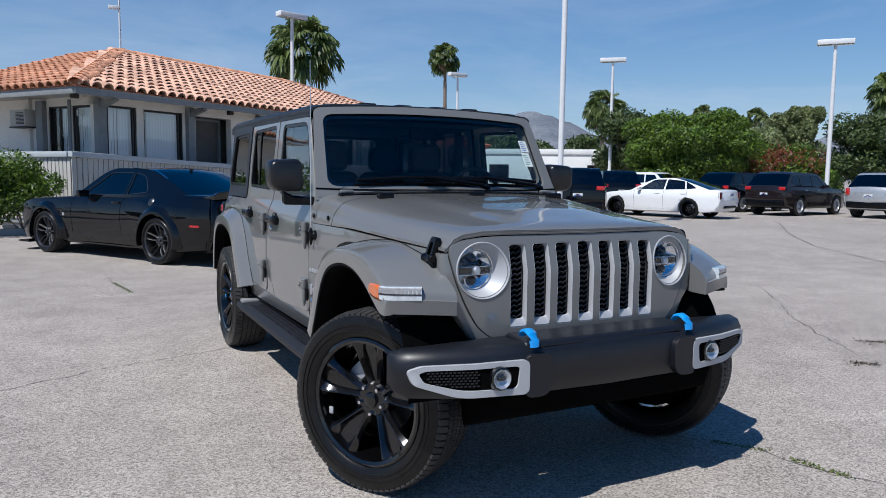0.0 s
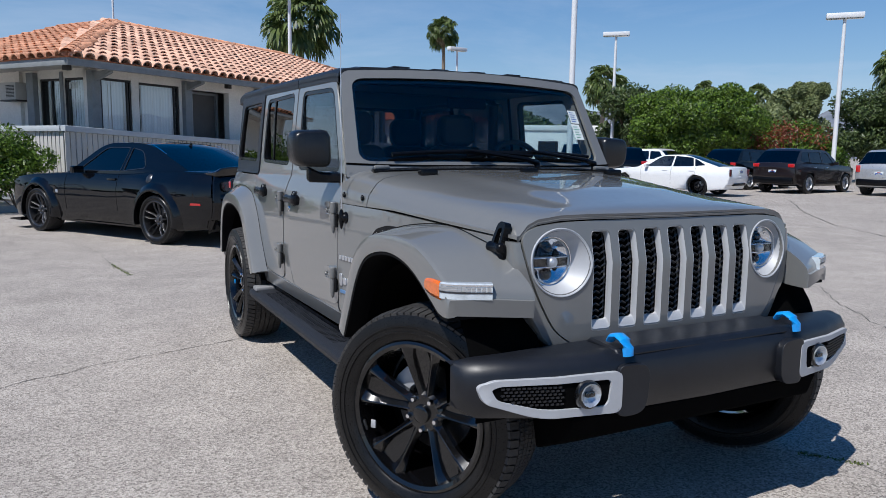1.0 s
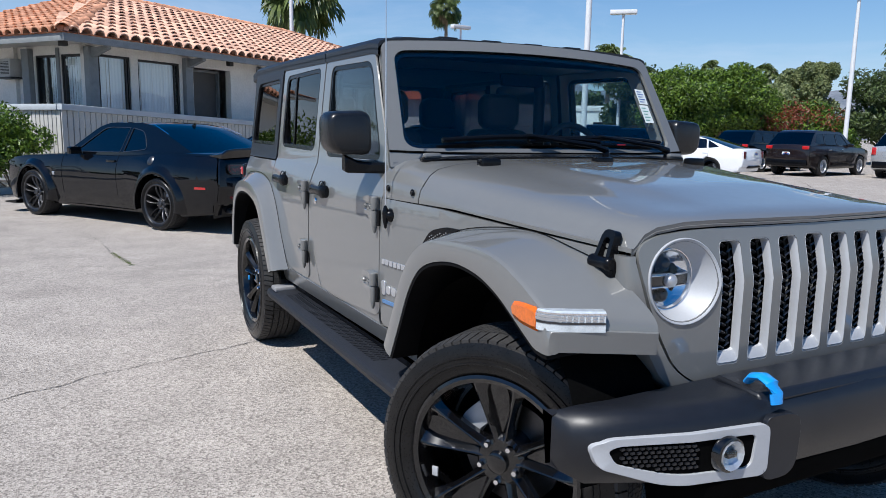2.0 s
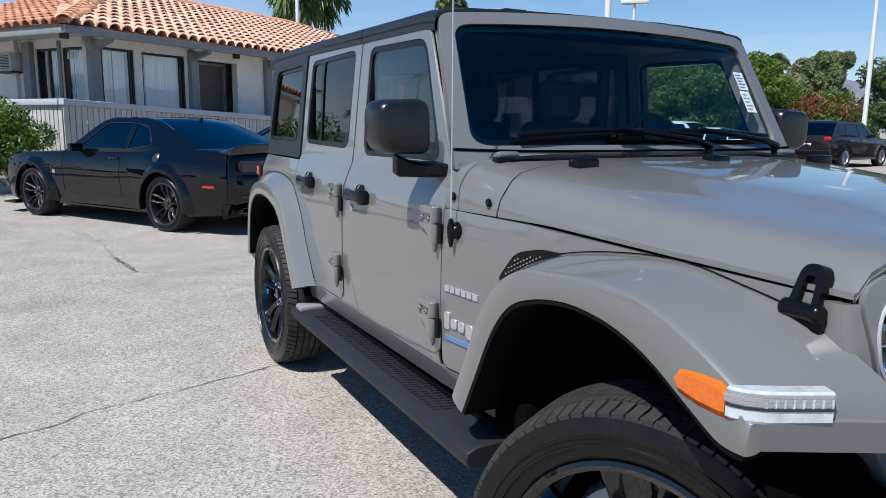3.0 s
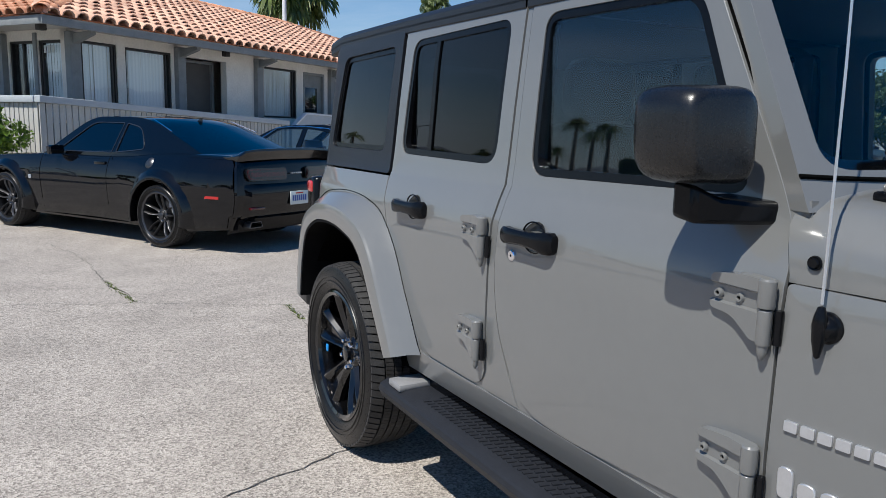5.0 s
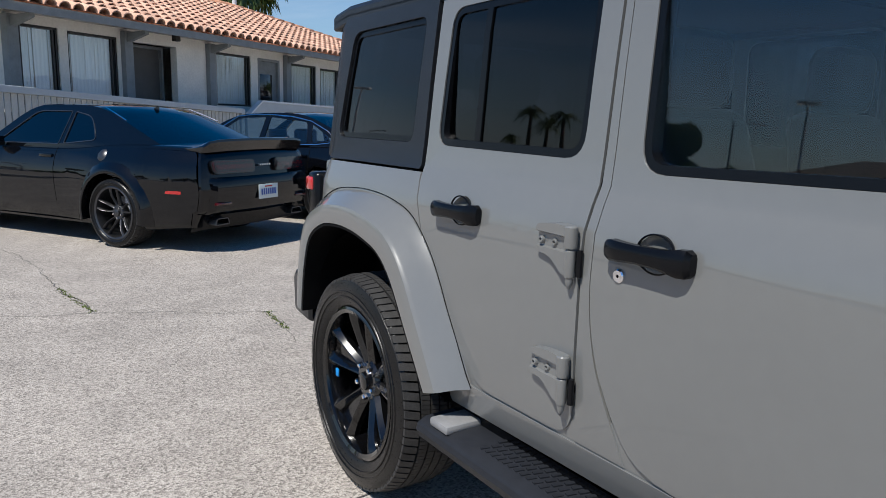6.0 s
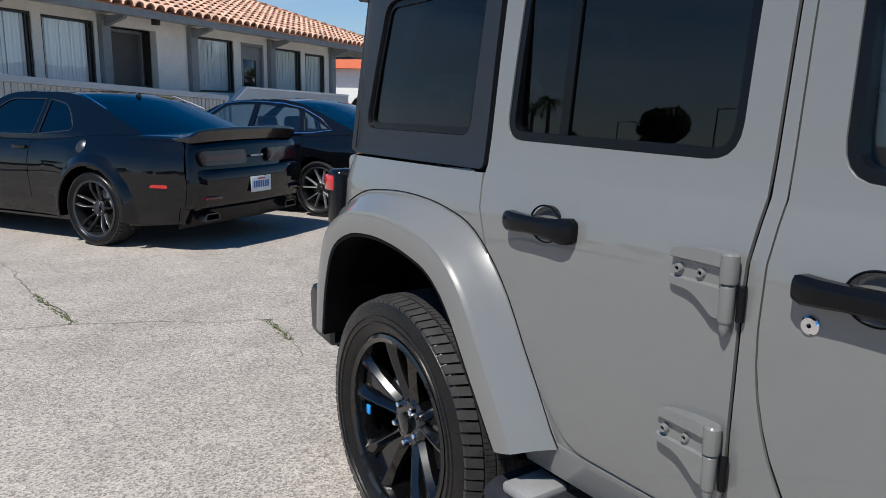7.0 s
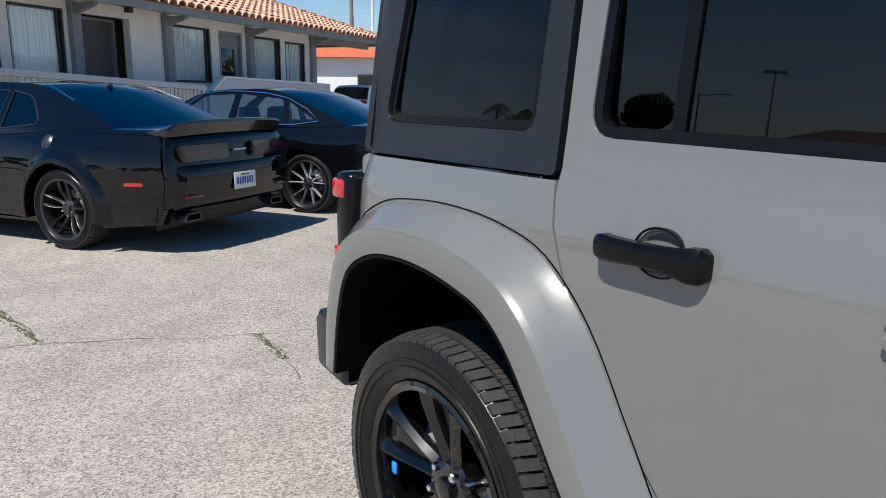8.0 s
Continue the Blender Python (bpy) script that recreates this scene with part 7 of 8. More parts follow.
    part("front_splitter", loft([[(x, -0.60, 0.14), (x, -1.06 + 0.16 * x * x, 0.145), (x, -1.06 + 0.16 * x * x, 0.165), (x, -0.60, 0.20)] for x in (-0.92, -0.6, 0, 0.6, 0.92)]), "plastic", body)
    part("side_badge", box(0, 0.006, -0.03, 0.03, -0.025, 0.025, 0.002), "silver", body, "small silver shield badge").location = (CWD(0.52, 0.66), 0.52, 0.68)


coupe_details(chal_body)

SALOON = dict(wb=3.10, R=0.345, front=-0.90, rear=4.25, sill=0.20, belt=0.98, track=1.60, tw=0.25, rim=0.76,
              top=[(4.20, 0.40, 0.05), (4.26, 0.65, 0.05), (4.20, 0.98, 0.06), (3.75, 1.02, 0.15), (2.8, 0.98, 0.3), (0.65, 0.96, 0.2), (-0.4, 0.86, 0.3), (-0.84, 0.74, 0.1), (-0.92, 0.58, 0.05), (-0.88, 0.36, 0.05)],
              plan=[(-0.93, 0.74), (-0.7, 0.86), (-0.3, 0.92), (0.6, 0.93), (2.0, 0.935), (3.1, 0.93), (3.8, 0.88), (4.26, 0.78)],
              vert=[(0.2, 0.95), (0.35, 0.985), (0.6, 1.0), (0.78, 0.995), (0.92, 0.955), (1.02, 0.90)], crown=0.03,
              cabin=[(0.60, 0.96), (1.45, 1.40), (2.55, 1.43), (3.62, 1.01)], cabin_w=(0.83, 0.60), pinch=0.05,
              windows=[[(0.98, 1.0, 0.03), (1.92, 1.01, 0.02), (1.95, 1.36, 0.02), (1.48, 1.345, 0.12)], [(2.00, 1.01, 0.02), (2.74, 1.03, 0.02), (2.66, 1.31, 0.05), (2.02, 1.365, 0.02)], [(2.80, 1.035, 0.02), (3.15, 1.07, 0.05), (2.73, 1.29, 0.04)]],
              handles=(1.72, 2.72), shuts=(0.78, 1.96, 2.85), trim="chrome", handle_mat="black_paint", glass="glass_mid", screen="glass_mid")
lat = (0.852, 0.524)
brx, bry = 3.85 + 0.80 * lat[0], 13.32 + 0.80 * lat[1]
BENZ, benz_body, BW = road_car("saloon_car", heading(brx + hdg[0] * 3.10, bry + hdg[1] * 3.10, *hdg), "black saloon with chrome window trim parked beside the coupe", "black_paint", dict(SALOON, arm_mat="silver", trim="gloss_black", arc=[(0.90, 0.985), (1.20, 1.20), (1.46, 1.362), (1.72, 1.392), (2.02, 1.394), (2.40, 1.374), (2.72, 1.318), (3.00, 1.20), (3.20, 1.06), (2.9, 1.016), (1.95, 0.992), (0.90, 0.985)]), rims="dark_metal")
for s in (-1, 1):
    tail_lamp(benz_body, s * 0.50, s * 0.80, 4.27, 0.72, 0.88)

SEDAN = dict(SALOON, wb=2.95, rear=4.02, front=-0.90, R=0.345, glass="glass_black", trim="gloss_black", handle_mat="white_paint",
             top=[(3.98, 0.40, 0.05), (4.03, 0.65, 0.05), (3.98, 1.00, 0.05), (3.70, 1.02, 0.10), (2.8, 0.98, 0.3), (0.65, 0.96, 0.2), (-0.4, 0.86, 0.3), (-0.84, 0.74, 0.1), (-0.92, 0.58, 0.05), (-0.88, 0.36, 0.05)],
             plan=[(-0.93, 0.74), (-0.7, 0.86), (-0.3, 0.91), (0.6, 0.92), (2.0, 0.925), (3.1, 0.92), (3.7, 0.87), (4.03, 0.80)],
             cabin=[(0.60, 0.96), (1.45, 1.39), (2.35, 1.42), (3.62, 1.02)], group="parked cars")
SUV = dict(SALOON, wb=2.90, rear=3.86, front=-0.92, R=0.38, sill=0.28, belt=1.10, track=1.62, tw=0.26, rim=0.62, glass="glass_black", screen="glass_black", trim="gloss_black", handle_mat="chrome",
           top=[(3.80, 0.45, 0.05), (3.88, 0.65, 0.05), (3.86, 1.00, 0.05), (3.80, 1.16, 0.05), (2.8, 1.13, 0.2), (0.60, 1.10, 0.2), (-0.45, 1.03, 0.3), (-0.86, 0.92, 0.1), (-0.94, 0.70, 0.05), (-0.88, 0.42, 0.05)],
           plan=[(-0.93, 0.78), (-0.7, 0.88), (-0.3, 0.94), (0.6, 0.95), (2.0, 0.955), (3.1, 0.95), (3.6, 0.92), (3.88, 0.85)],
           vert=[(0.28, 0.96), (0.5, 0.99), (0.7, 1.0), (0.9, 1.0), (1.06, 0.965), (1.16, 0.92)],
           cabin=[(0.55, 1.10), (1.30, 1.66), (3.25, 1.70), (3.78, 1.15)], cabin_w=(0.87, 0.68), pinch=0.04,
           windows=[[(0.95, 1.16, 0.03), (1.78, 1.17, 0.02), (1.80, 1.58, 0.02), (1.38, 1.56, 0.10)], [(1.86, 1.17, 0.02), (2.70, 1.19, 0.02), (2.66, 1.58, 0.03), (1.88, 1.585, 0.02)], [(2.78, 1.20, 0.02), (3.45, 1.24, 0.05), (3.22, 1.56, 0.06), (2.74, 1.575, 0.02)]],
           handles=(1.62, 2.52), shuts=(0.72, 1.83, 2.72), group="parked cars")


def bearing(px, dist):
    """A spot on the ground: degrees to the right of +y from the first eye, and metres from it."""
    return (-0.015 + dist * math.sin(radians(px)), 0.815 + dist * math.cos(radians(px)))


def parked(name, label, paint, spec, where, hd, rims="silver", lamps=True, lamp_z=(1.00, 1.13), lamp_x=0.58, lens="red"):
    """Parks a car with its rear axle's middle at `where`, heading hd."""
    n = math.hypot(*hd)
    hx, hy = hd[0] / n, hd[1] / n
    c, b, w = road_car(name, heading(where[0] + hx * spec["wb"], where[1] + hy * spec["wb"], hx, hy), label, paint, spec, rims)
    if lamps:
        for s in (-1, 1):
            tail_lamp(b, s * lamp_x, s * (lerp(spec["plan"], spec["rear"]) - 0.03), spec["rear"] + 0.045, *lamp_z, lens)
        plate(b, spec["rear"] + 0.07, 0.82 if spec is not SEDAN else 0.86)
        low = (0.78, 0.62) if spec is not SEDAN else (0.45, 0.47)
        part("rear_trim", box(-low[0], low[0], spec["rear"] - 0.06, spec["rear"] + 0.075, 0.38, low[1], 0.03), "plastic", b)
    return c, b


E1, E2 = (0.985, 0.16), (-0.31, 0.95)
parked("white_saloon", "white four-door saloon with black wheels in the aisle", "white_paint", SEDAN, bearing(46.4, 27.9), E2, "gloss_black", lamp_z=(0.70, 0.94), lamp_x=0.68, lens="red_dark")
parked("dark_suv", "dark maroon sport utility car seen from behind", "maroon_paint", SUV, bearing(51.6, 32.0), E1)
parked("silver_suv", "silver sport utility car with red tail lamps", "silver_paint", SUV, bearing(57.9, 32.3), E1, lamp_z=(0.86, 1.12), lamp_x=0.68)
parked("dark_suv", "black sport utility car half hidden behind others", "black_paint", SUV, bearing(48.0, 34.0), E1)
parked("dark_suv", "black sport utility car with a bright red tail lamp", "black_paint", SUV, bearing(37.4, 24.5), (0.60, 0.80))
parked("black_hatchback", "black hatchback parked in the row", "black_paint", SUV, bearing(40.4, 33.0), (0.50, 0.87))
parked("white_suv", "white sport utility car behind the saloon", "white_paint", dict(SUV, R=0.36), bearing(43.2, 38.0), E2, "gloss_black")
parked("white_wagon", "white car beyond the office building", "white_paint", SUV, (14.5, 31.5), (0.8, 0.6))


# ---- kerb, lamp posts, far buildings, plants, hills ----
def kerb():
    k = thing("kerb", pose(-1.25, 19.15, 0, 0, 0, 35), "pale concrete kerb of the planting bed", "kerb", kind="structure")
    part("kerb_stone", box(-9, 0.9, -0.08, 0.08, -0.02, 0.14, 0.02), "concrete", k)
    part("kerb_stone", box(0.74, 0.90, 0.09, 1.5, -0.02, 0.14, 0.02), "concrete", k)
    return k


kerb()


def lamp_post(where, height, label, turn=0, thick=0.09, arms=False):
    p = thing("lamp_post", pose(*where, 0, 0, 0, turn), label, "lamp post", "car park lamp posts")
    part("base", lathe([(0, 0.0), (0.28, 0), (0.28, 0.55), (0.25, 0.6), (0, 0.6)], 24, "z"), "concrete", p)
    part("pole", lathe([(0, 0.58), (thick * 1.25, 0.58), (thick * 1.2, height * 0.6), (thick * 0.85, height - 0.05), (0, height - 0.05)], 14, "z"), "pole", p)
    head = part("lamp_head", box(-0.85, 0.85, -0.24, 0.24, height - 0.10, height + 0.16, 0.03), "pole", p, "white box lamp head")
    part("lamp_glass", box(-0.78, 0.78, -0.2, 0.2, height - 0.125, height - 0.10, 0.005), "glass_clear", head)
    if arms:
        for z in (height * 0.62, height * 0.64):
            part("bracket_arm", tube([(-0.22, 0, z), (0.22, 0, z)], 0.03, 8), "pole", p)
            part("flood_lamp", box(0.16, 0.30, -0.06, 0.06, z, z + 0.12, 0.01), "pole", p)
            break
    return p


lamp_post(bearing(15.4, 40), 9.6, "tall pale steel lamp post with a white box head", 20)
lamp_post(bearing(28.0, 60), 9.5, "pale steel lamp post far across the car park", 10)
lamp_post(bearing(36.05, 20), 11.5, "thick white lamp post with small floodlights", 40, 0.060, arms=True)
lamp_post(bearing(39.75, 51), 9.2, "pale steel lamp post with a white box head", -40)
lamp_post(bearing(54.65, 43), 8.4, "pale steel lamp post behind the parked cars", -50)
for x, y, h in ((-50.2, 36.8, 7.9), (-24, 60, 8.5), (-38, 2, 8.5)):
    lamp_post((x, y), h, "tall lamp post standing across the road", 60)


def palm(where, height, spread, label, seed, skirt=0.0, group="palms", fan=True):
    rng = random.Random(seed)
    p = thing("palm_tree", pose(*where, 0, 0, 0, rng.uniform(0, 360)), label, "palm tree", group)
    lean = rng.uniform(-0.02, 0.02)
    pts = [(lean * z * z / height, 0, z) for z in [height * k / 12 for k in range(13)]]
    part("trunk", tube(pts, [0.26 * (1 - 0.45 * k / 12) + 0.02 * (k % 2) for k in range(13)], 12), "palm_bark", p)
    top = Vector(pts[-1])

    def fronds(count, lo, hi, length, mat, name):
        vs, fs = [], []

        def face(*pts):
            k = len(vs)
            vs.extend(tuple(q) for q in pts)
            fs.append(tuple(range(k, k + len(pts))))
        for i in range(count):
            az, el = rng.uniform(0, 2 * math.pi), radians(lo + (hi - lo) * (i + rng.random()) / count)
            d = Vector((math.cos(az) * math.cos(el), math.sin(az) * math.cos(el), math.sin(el)))
            side = Vector((-math.sin(az), math.cos(az), 0))
            L = length * rng.uniform(0.85, 1.1)
            sag = 0.30 if fan else 0.85
            reach = 0.56 if fan else 1.0
            stem = [top + d * L * t * reach + Vector((0, 0, -sag * L * t * t * reach)) for t in (0, 0.2, 0.4, 0.6, 0.8, 1.0)]
            for a in range(5):
                wd = 0.022 * (1 - 0.12 * a)
                face(stem[a] + side * wd, stem[a] - side * wd, stem[a + 1] - side * wd * 0.85, stem[a + 1] + side * wd * 0.85)
            tip = (stem[-1] - stem[-2]).normalized()
            nrm = side.cross(tip).normalized()
            if fan:
                # pleated fan, rolled about its stem, its segments drooping at the tips
                roll = rng.uniform(-0.9, 0.9)
                sd = (side * math.cos(roll) + nrm * math.sin(roll)).normalized()
                nr = sd.cross(tip).normalized()
                c = stem[-1]
                m = 22
                for k in range(m):
                    ang = radians(-120 + 240 * k / (m - 1) + rng.uniform(-3, 3))
                    dd = (tip * math.cos(ang) + sd * math.sin(ang)).normalized()
                    ll = L * 0.46 * (1 - 0.22 * abs(ang) / 2.1) * rng.uniform(0.85, 1.1)
                    w = dd.cross(nr).normalized() * ll * 0.085
                    fold = nr * ll * (0.05 if k % 2 else -0.05)
                    mid = c + dd * ll * 0.62 + fold + Vector((0, 0, -0.05 * ll))
                    face(c, mid + w, c + dd * ll * 0.86 + w * 0.5 + Vector((0, 0, -0.22 * ll)), c + dd * ll * 0.95 + Vector((0, 0, -0.42 * ll)), mid - w)
            else:
                for k in range(26):
                    t = 0.18 + 0.8 * k / 25
                    i0 = min(int(t * 5), 4)
                    c = stem[i0].lerp(stem[i0 + 1], t * 5 - i0)
                    for sg in (-1, 1):
                        ll = L * 0.30 * math.sin(math.pi * min(1.0, 0.18 + t * 0.85)) * rng.uniform(0.8, 1.1)
                        dd = (side * sg * 0.75 + tip * 0.45 + Vector((0, 0, -0.45))).normalized()
                        w = tip * 0.022
                        face(c - w, c + w, c + dd * ll + Vector((0, 0, -0.15 * ll)))
        me = bpy.data.meshes.new(name)
        me.from_pydata(vs, [], fs)
        me.materials.append(M[mat])
        ob = new(name, me)
        ob.parent = p
    if fan:
        fronds(58, -55, 85, spread, "palm_leaf", "crown")
    else:
        fronds(22, -8, 72, spread, "palm_leaf", "crown")
    if skirt:
        fronds(int(26 * skirt), -82, -50, spread * 0.72, "dead_frond", "dead_fronds")
    return p


palm(bearing(16.2, 46), 9.3, 2.5, "fan palm rising behind the office roof", 3, 0.6)
palm(bearing(27.05, 80), 14.3, 2.0, "tall slender fan palm with a shaggy skirt", 5, 1.0)
palm(bearing(39.1, 70), 8.0, 2.3, "short fan palm with hanging dead fronds", 7, 1.2)
palm(bearing(46.3, 74), 7.6, 1.2, "distant fan palm behind the trees", 9)
palm(bearing(49.9, 76), 7.4, 1.2, "distant fan palm behind the trees", 11)
palm(bearing(58.3, 55), 7.2, 1.8, "fan palm behind dark trees", 13)


def across_road(az, dist):
    """A spot on the far side of the road: degrees from +y, negative towards -x, and metres from the gray car."""
    return (1.2 + dist * math.sin(radians(az)), 6.3 + dist * math.cos(radians(az)))


for i, (az, d, h) in enumerate(((-39.2, 66, 6.2), (-40.6, 69, 5.4), (-41.9, 66, 5.9), (-37.9, 90, 4.4), (-21.5, 95, 5.6), (-19.8, 110, 6.5), (-73.0, 60, 7.0))):
    palm(across_road(az, d), h, 2.1, "feathery palm across the road from the car park", 40 + i, 0.0, fan=False)


def street_lamp(where, height, reach, turn):
    p = thing("street_lamp", pose(*where, 0, 0, 0, turn), "dark steel street lamp with a long curved arm", "street lamp", "street lamps")
    part("pole", lathe([(0, 0), (0.14, 0), (0.12, 0.4), (0.09, height * 0.7), (0.075, height), (0, height)], 12, "z"), "dark_metal", p)
    arm = [(reach * t, 0, height - 0.35 + 0.45 * math.sin(t * math.pi * 0.62)) for t in (0, 0.2, 0.4, 0.6, 0.8, 1.0)]
    part("arm", tube(arm, 0.05, 8), "dark_metal", p)
    part("lamp_head", lathe([(0, 0.16), (0.08, 0.14), (0.16, 0.0), (0.26, -0.10), (0.27, -0.16), (0, -0.17)], 16, "z", at=arm[-1]), "dark_metal", p)


for az, d, h, reach, turn in ((-54.3, 84, 8.0, 3.3, 215), (-26.6, 120, 7.2, 2.6, 230), (-47.2, 110, 7.0, 2.4, 220)):
    street_lamp(across_road(az, d), h, reach, turn)


def tree(where, height, radius, label, seed, leaf="leaf", lobes=9, leaves=9000, size=0.13, trunk=0.16, squash=0.8, base=0.25, category="tree", name="tree", group=""):
    """Tapered trunk with limbs, and a crown of small leaves gathered in uneven lobes."""
    rng = random.Random(seed)
    t = thing(name, pose(*where, 0), label, category, group)
    zc = height * (base + 1) / 2
    half = height * (1 - base) / 2
    centres = []
    for i in range(lobes):
        a, r, z = rng.uniform(0, 2 * math.pi), radius * 0.62 * math.sqrt(rng.random()), rng.uniform(-0.6, 0.6) * half
        k = 1 - 0.5 * abs(z / half)
        centres.append((Vector((r * math.cos(a) * k * 1.2, r * math.sin(a) * k * 1.2, zc + z)), radius * rng.uniform(0.30, 0.55) * (14 / max(lobes, 14)) ** 0.4))
    bm = tube([(0, 0, 0), (0.05, 0, height * base * 0.6), (0.0, 0.05, zc)], [trunk, trunk * 0.8, trunk * 0.35], 9)
    for c, r in centres:
        tube([(0, 0, height * base * rng.uniform(0.4, 1.0)), tuple(c * 0.5 + Vector((0, 0, height * base * 0.5))), tuple(c)], [trunk * 0.5, trunk * 0.3, trunk * 0.08], 6, bm)
    part("trunk", bm, "bark", t)
    vs, fs = [], []
    for i in range(leaves):
        c, r = centres[i % lobes]
        d = Vector((rng.gauss(0, 1), rng.gauss(0, 1), rng.gauss(0, 1) * squash)).normalized()
        p = c + Vector((d.x, d.y, d.z * squash)) * r * (0.62 + 0.46 * rng.random() ** 0.6)
        if p.z < 0.05:
            continue
        a = Vector((rng.gauss(0, 1), rng.gauss(0, 1), rng.gauss(0, 1))).normalized()
        b = (a.cross(d)).normalized() if a.cross(d).length > 0.01 else Vector((1, 0, 0))
        a = (d * 0.5 + a).normalized()
        s = size * rng.uniform(0.6, 1.3)
        n = len(vs)
        vs += [tuple(p - a * s), tuple(p + b * s * 0.45 + d * s * 0.2), tuple(p + a * s), tuple(p - b * s * 0.45 + d * s * 0.2)]
        fs.append((n, n + 1, n + 2, n + 3))
    me = bpy.data.meshes.new("crown")
    me.from_pydata(vs, [], fs)
    me.materials.append(M[leaf])
    ob = new("crown", me)
    ob.parent = t
    return t


tree(bearing(43.3, 43), 5.1, 2.4, "dense round glossy green ficus tree", 21, lobes=34, leaves=44000, size=0.095, base=0.10)
tree(bearing(44.9, 43), 5.4, 2.6, "dense round glossy green ficus tree", 22, lobes=34, leaves=44000, size=0.095, base=0.10)
tree(bearing(47.0, 42.5), 5.7, 2.5, "dense round glossy green ficus tree", 23, lobes=34, leaves=44000, size=0.095, base=0.10)
tree(bearing(41.2, 52), 6.2, 2.6, "thin dark tree behind the ficus", 24, "leaf_dark", 10, 9000, 0.16)
tree(bearing(53.2, 60), 7.9, 1.5, "tall loose gray-green tree", 25, "leaf_gray", 15, 11000, 0.15, squash=1.1)
tree(bearing(51.6, 62), 7.2, 1.4, "tall loose gray-green tree", 34, "leaf_gray", 13, 9000, 0.15, squash=1.1)
tree(bearing(50.0, 58), 5.4, 2.6, "loose gray-green tree behind the shrubs", 26, "leaf_gray", 20, 20000, 0.15)
tree(bearing(57.2, 50), 5.7, 3.0, "dark evergreen tree behind the cars", 27, "leaf_dark", 24, 26000, 0.12, base=0.1)
tree(bearing(60.5, 48), 5.7, 3.0, "dark evergreen tree behind the cars", 28, "leaf_dark", 24, 26000, 0.12, base=0.1)
tree(bearing(64, 50), 6.8, 3.6, "dark evergreen tree behind the cars", 29, "leaf_dark", 12, 9000, 0.18, base=0.1)
tree(bearing(49.6, 46), 3.3, 2.2, "bushy green shrub with rusty red flowers", 30, "leaf", 12, 14000, 0.12, base=0.0, category="shrub", name="shrub")
tree(bearing(52.6, 45.6), 3.5, 2.4, "bushy green shrub with rusty red flowers", 31, "leaf", 12, 14000, 0.12, base=0.0, category="shrub", name="shrub")
for i, (px, d, h, r, n) in enumerate(((48.8, 44.2, 3.3, 1.7, 1500), (50.6, 44.0, 3.4, 1.8, 900), (52.4, 44.2, 3.4, 1.8, 800))):
    tree(bearing(px, d), h, r, "shrub dotted with rusty red flowers", 31 + 10 * i, "leaf_red", 18, n, 0.10, base=0.2, category="shrub", name="flowering_shrub", group="flowering shrubs")
for i, (px, d, h, r) in enumerate(((33.0, 90, 7, 4), (35.2, 85, 6, 4), (37.5, 88, 6.5, 4), (31, 95, 7, 5))):
    tree(bearing(px, d), h, r, "distant dark green tree far beyond the car park", 60 + i, "leaf_dark", 9, 5000, 0.3, base=0.1, group="far trees")
for i, (az, d, h, r, lf, n) in enumerate(((-50.9, 42, 4.5, 1.75, "leaf_dark", 9000), (-43.8, 62, 3.6, 1.3, "leaf_dark", 3500), (-54.9, 66, 2.7, 1.6, "leaf_dark", 3500), (-56.6, 64, 2.5, 1.6, "leaf_dark", 3500), (-58.2, 66, 2.6, 1.5, "leaf", 3500),
                                          (-46.4, 85, 3.2, 2.2, "leaf_dark", 3000), (-36.0, 95, 3.2, 2.6, "leaf_dark", 3000), (-32.5, 100, 3.4, 2.8, "leaf_gray", 3000), (-28.8, 100, 2.9, 2.6, "leaf_dark", 3000), (-24.2, 100, 3.4, 2.6, "leaf_dark", 3000),
                                          (-69.0, 70, 6.0, 3.2, "leaf_dark", 3500), (-76.0, 60, 5.5, 3.0, "leaf_dark", 3500), (-84.0, 55, 6.2, 3.4, "leaf_dark", 3500), (-96.0, 60, 6.5, 4.0, "leaf_dark", 3500))):
    tree(across_road(az, d), h, r, "dark green tree across the road from the car park", 80 + i, lf, 12, n, 0.16 if d < 50 else 0.24, base=0.25 if h > 4 else 0.05, group="street trees")
tree((-2.1, 19.6), 1.95, 1.55, "leafy green hedge bush beside the fence", 90, "leaf", 14, 16000, 0.05, trunk=0.04, base=0.0, category="bush", name="hedge_bush")
tree((-0.95, 19.3), 1.70, 0.85, "leafy green hedge bush beside the fence", 91, "leaf", 10, 7000, 0.045, trunk=0.03, base=0.0, category="bush", name="hedge_bush")


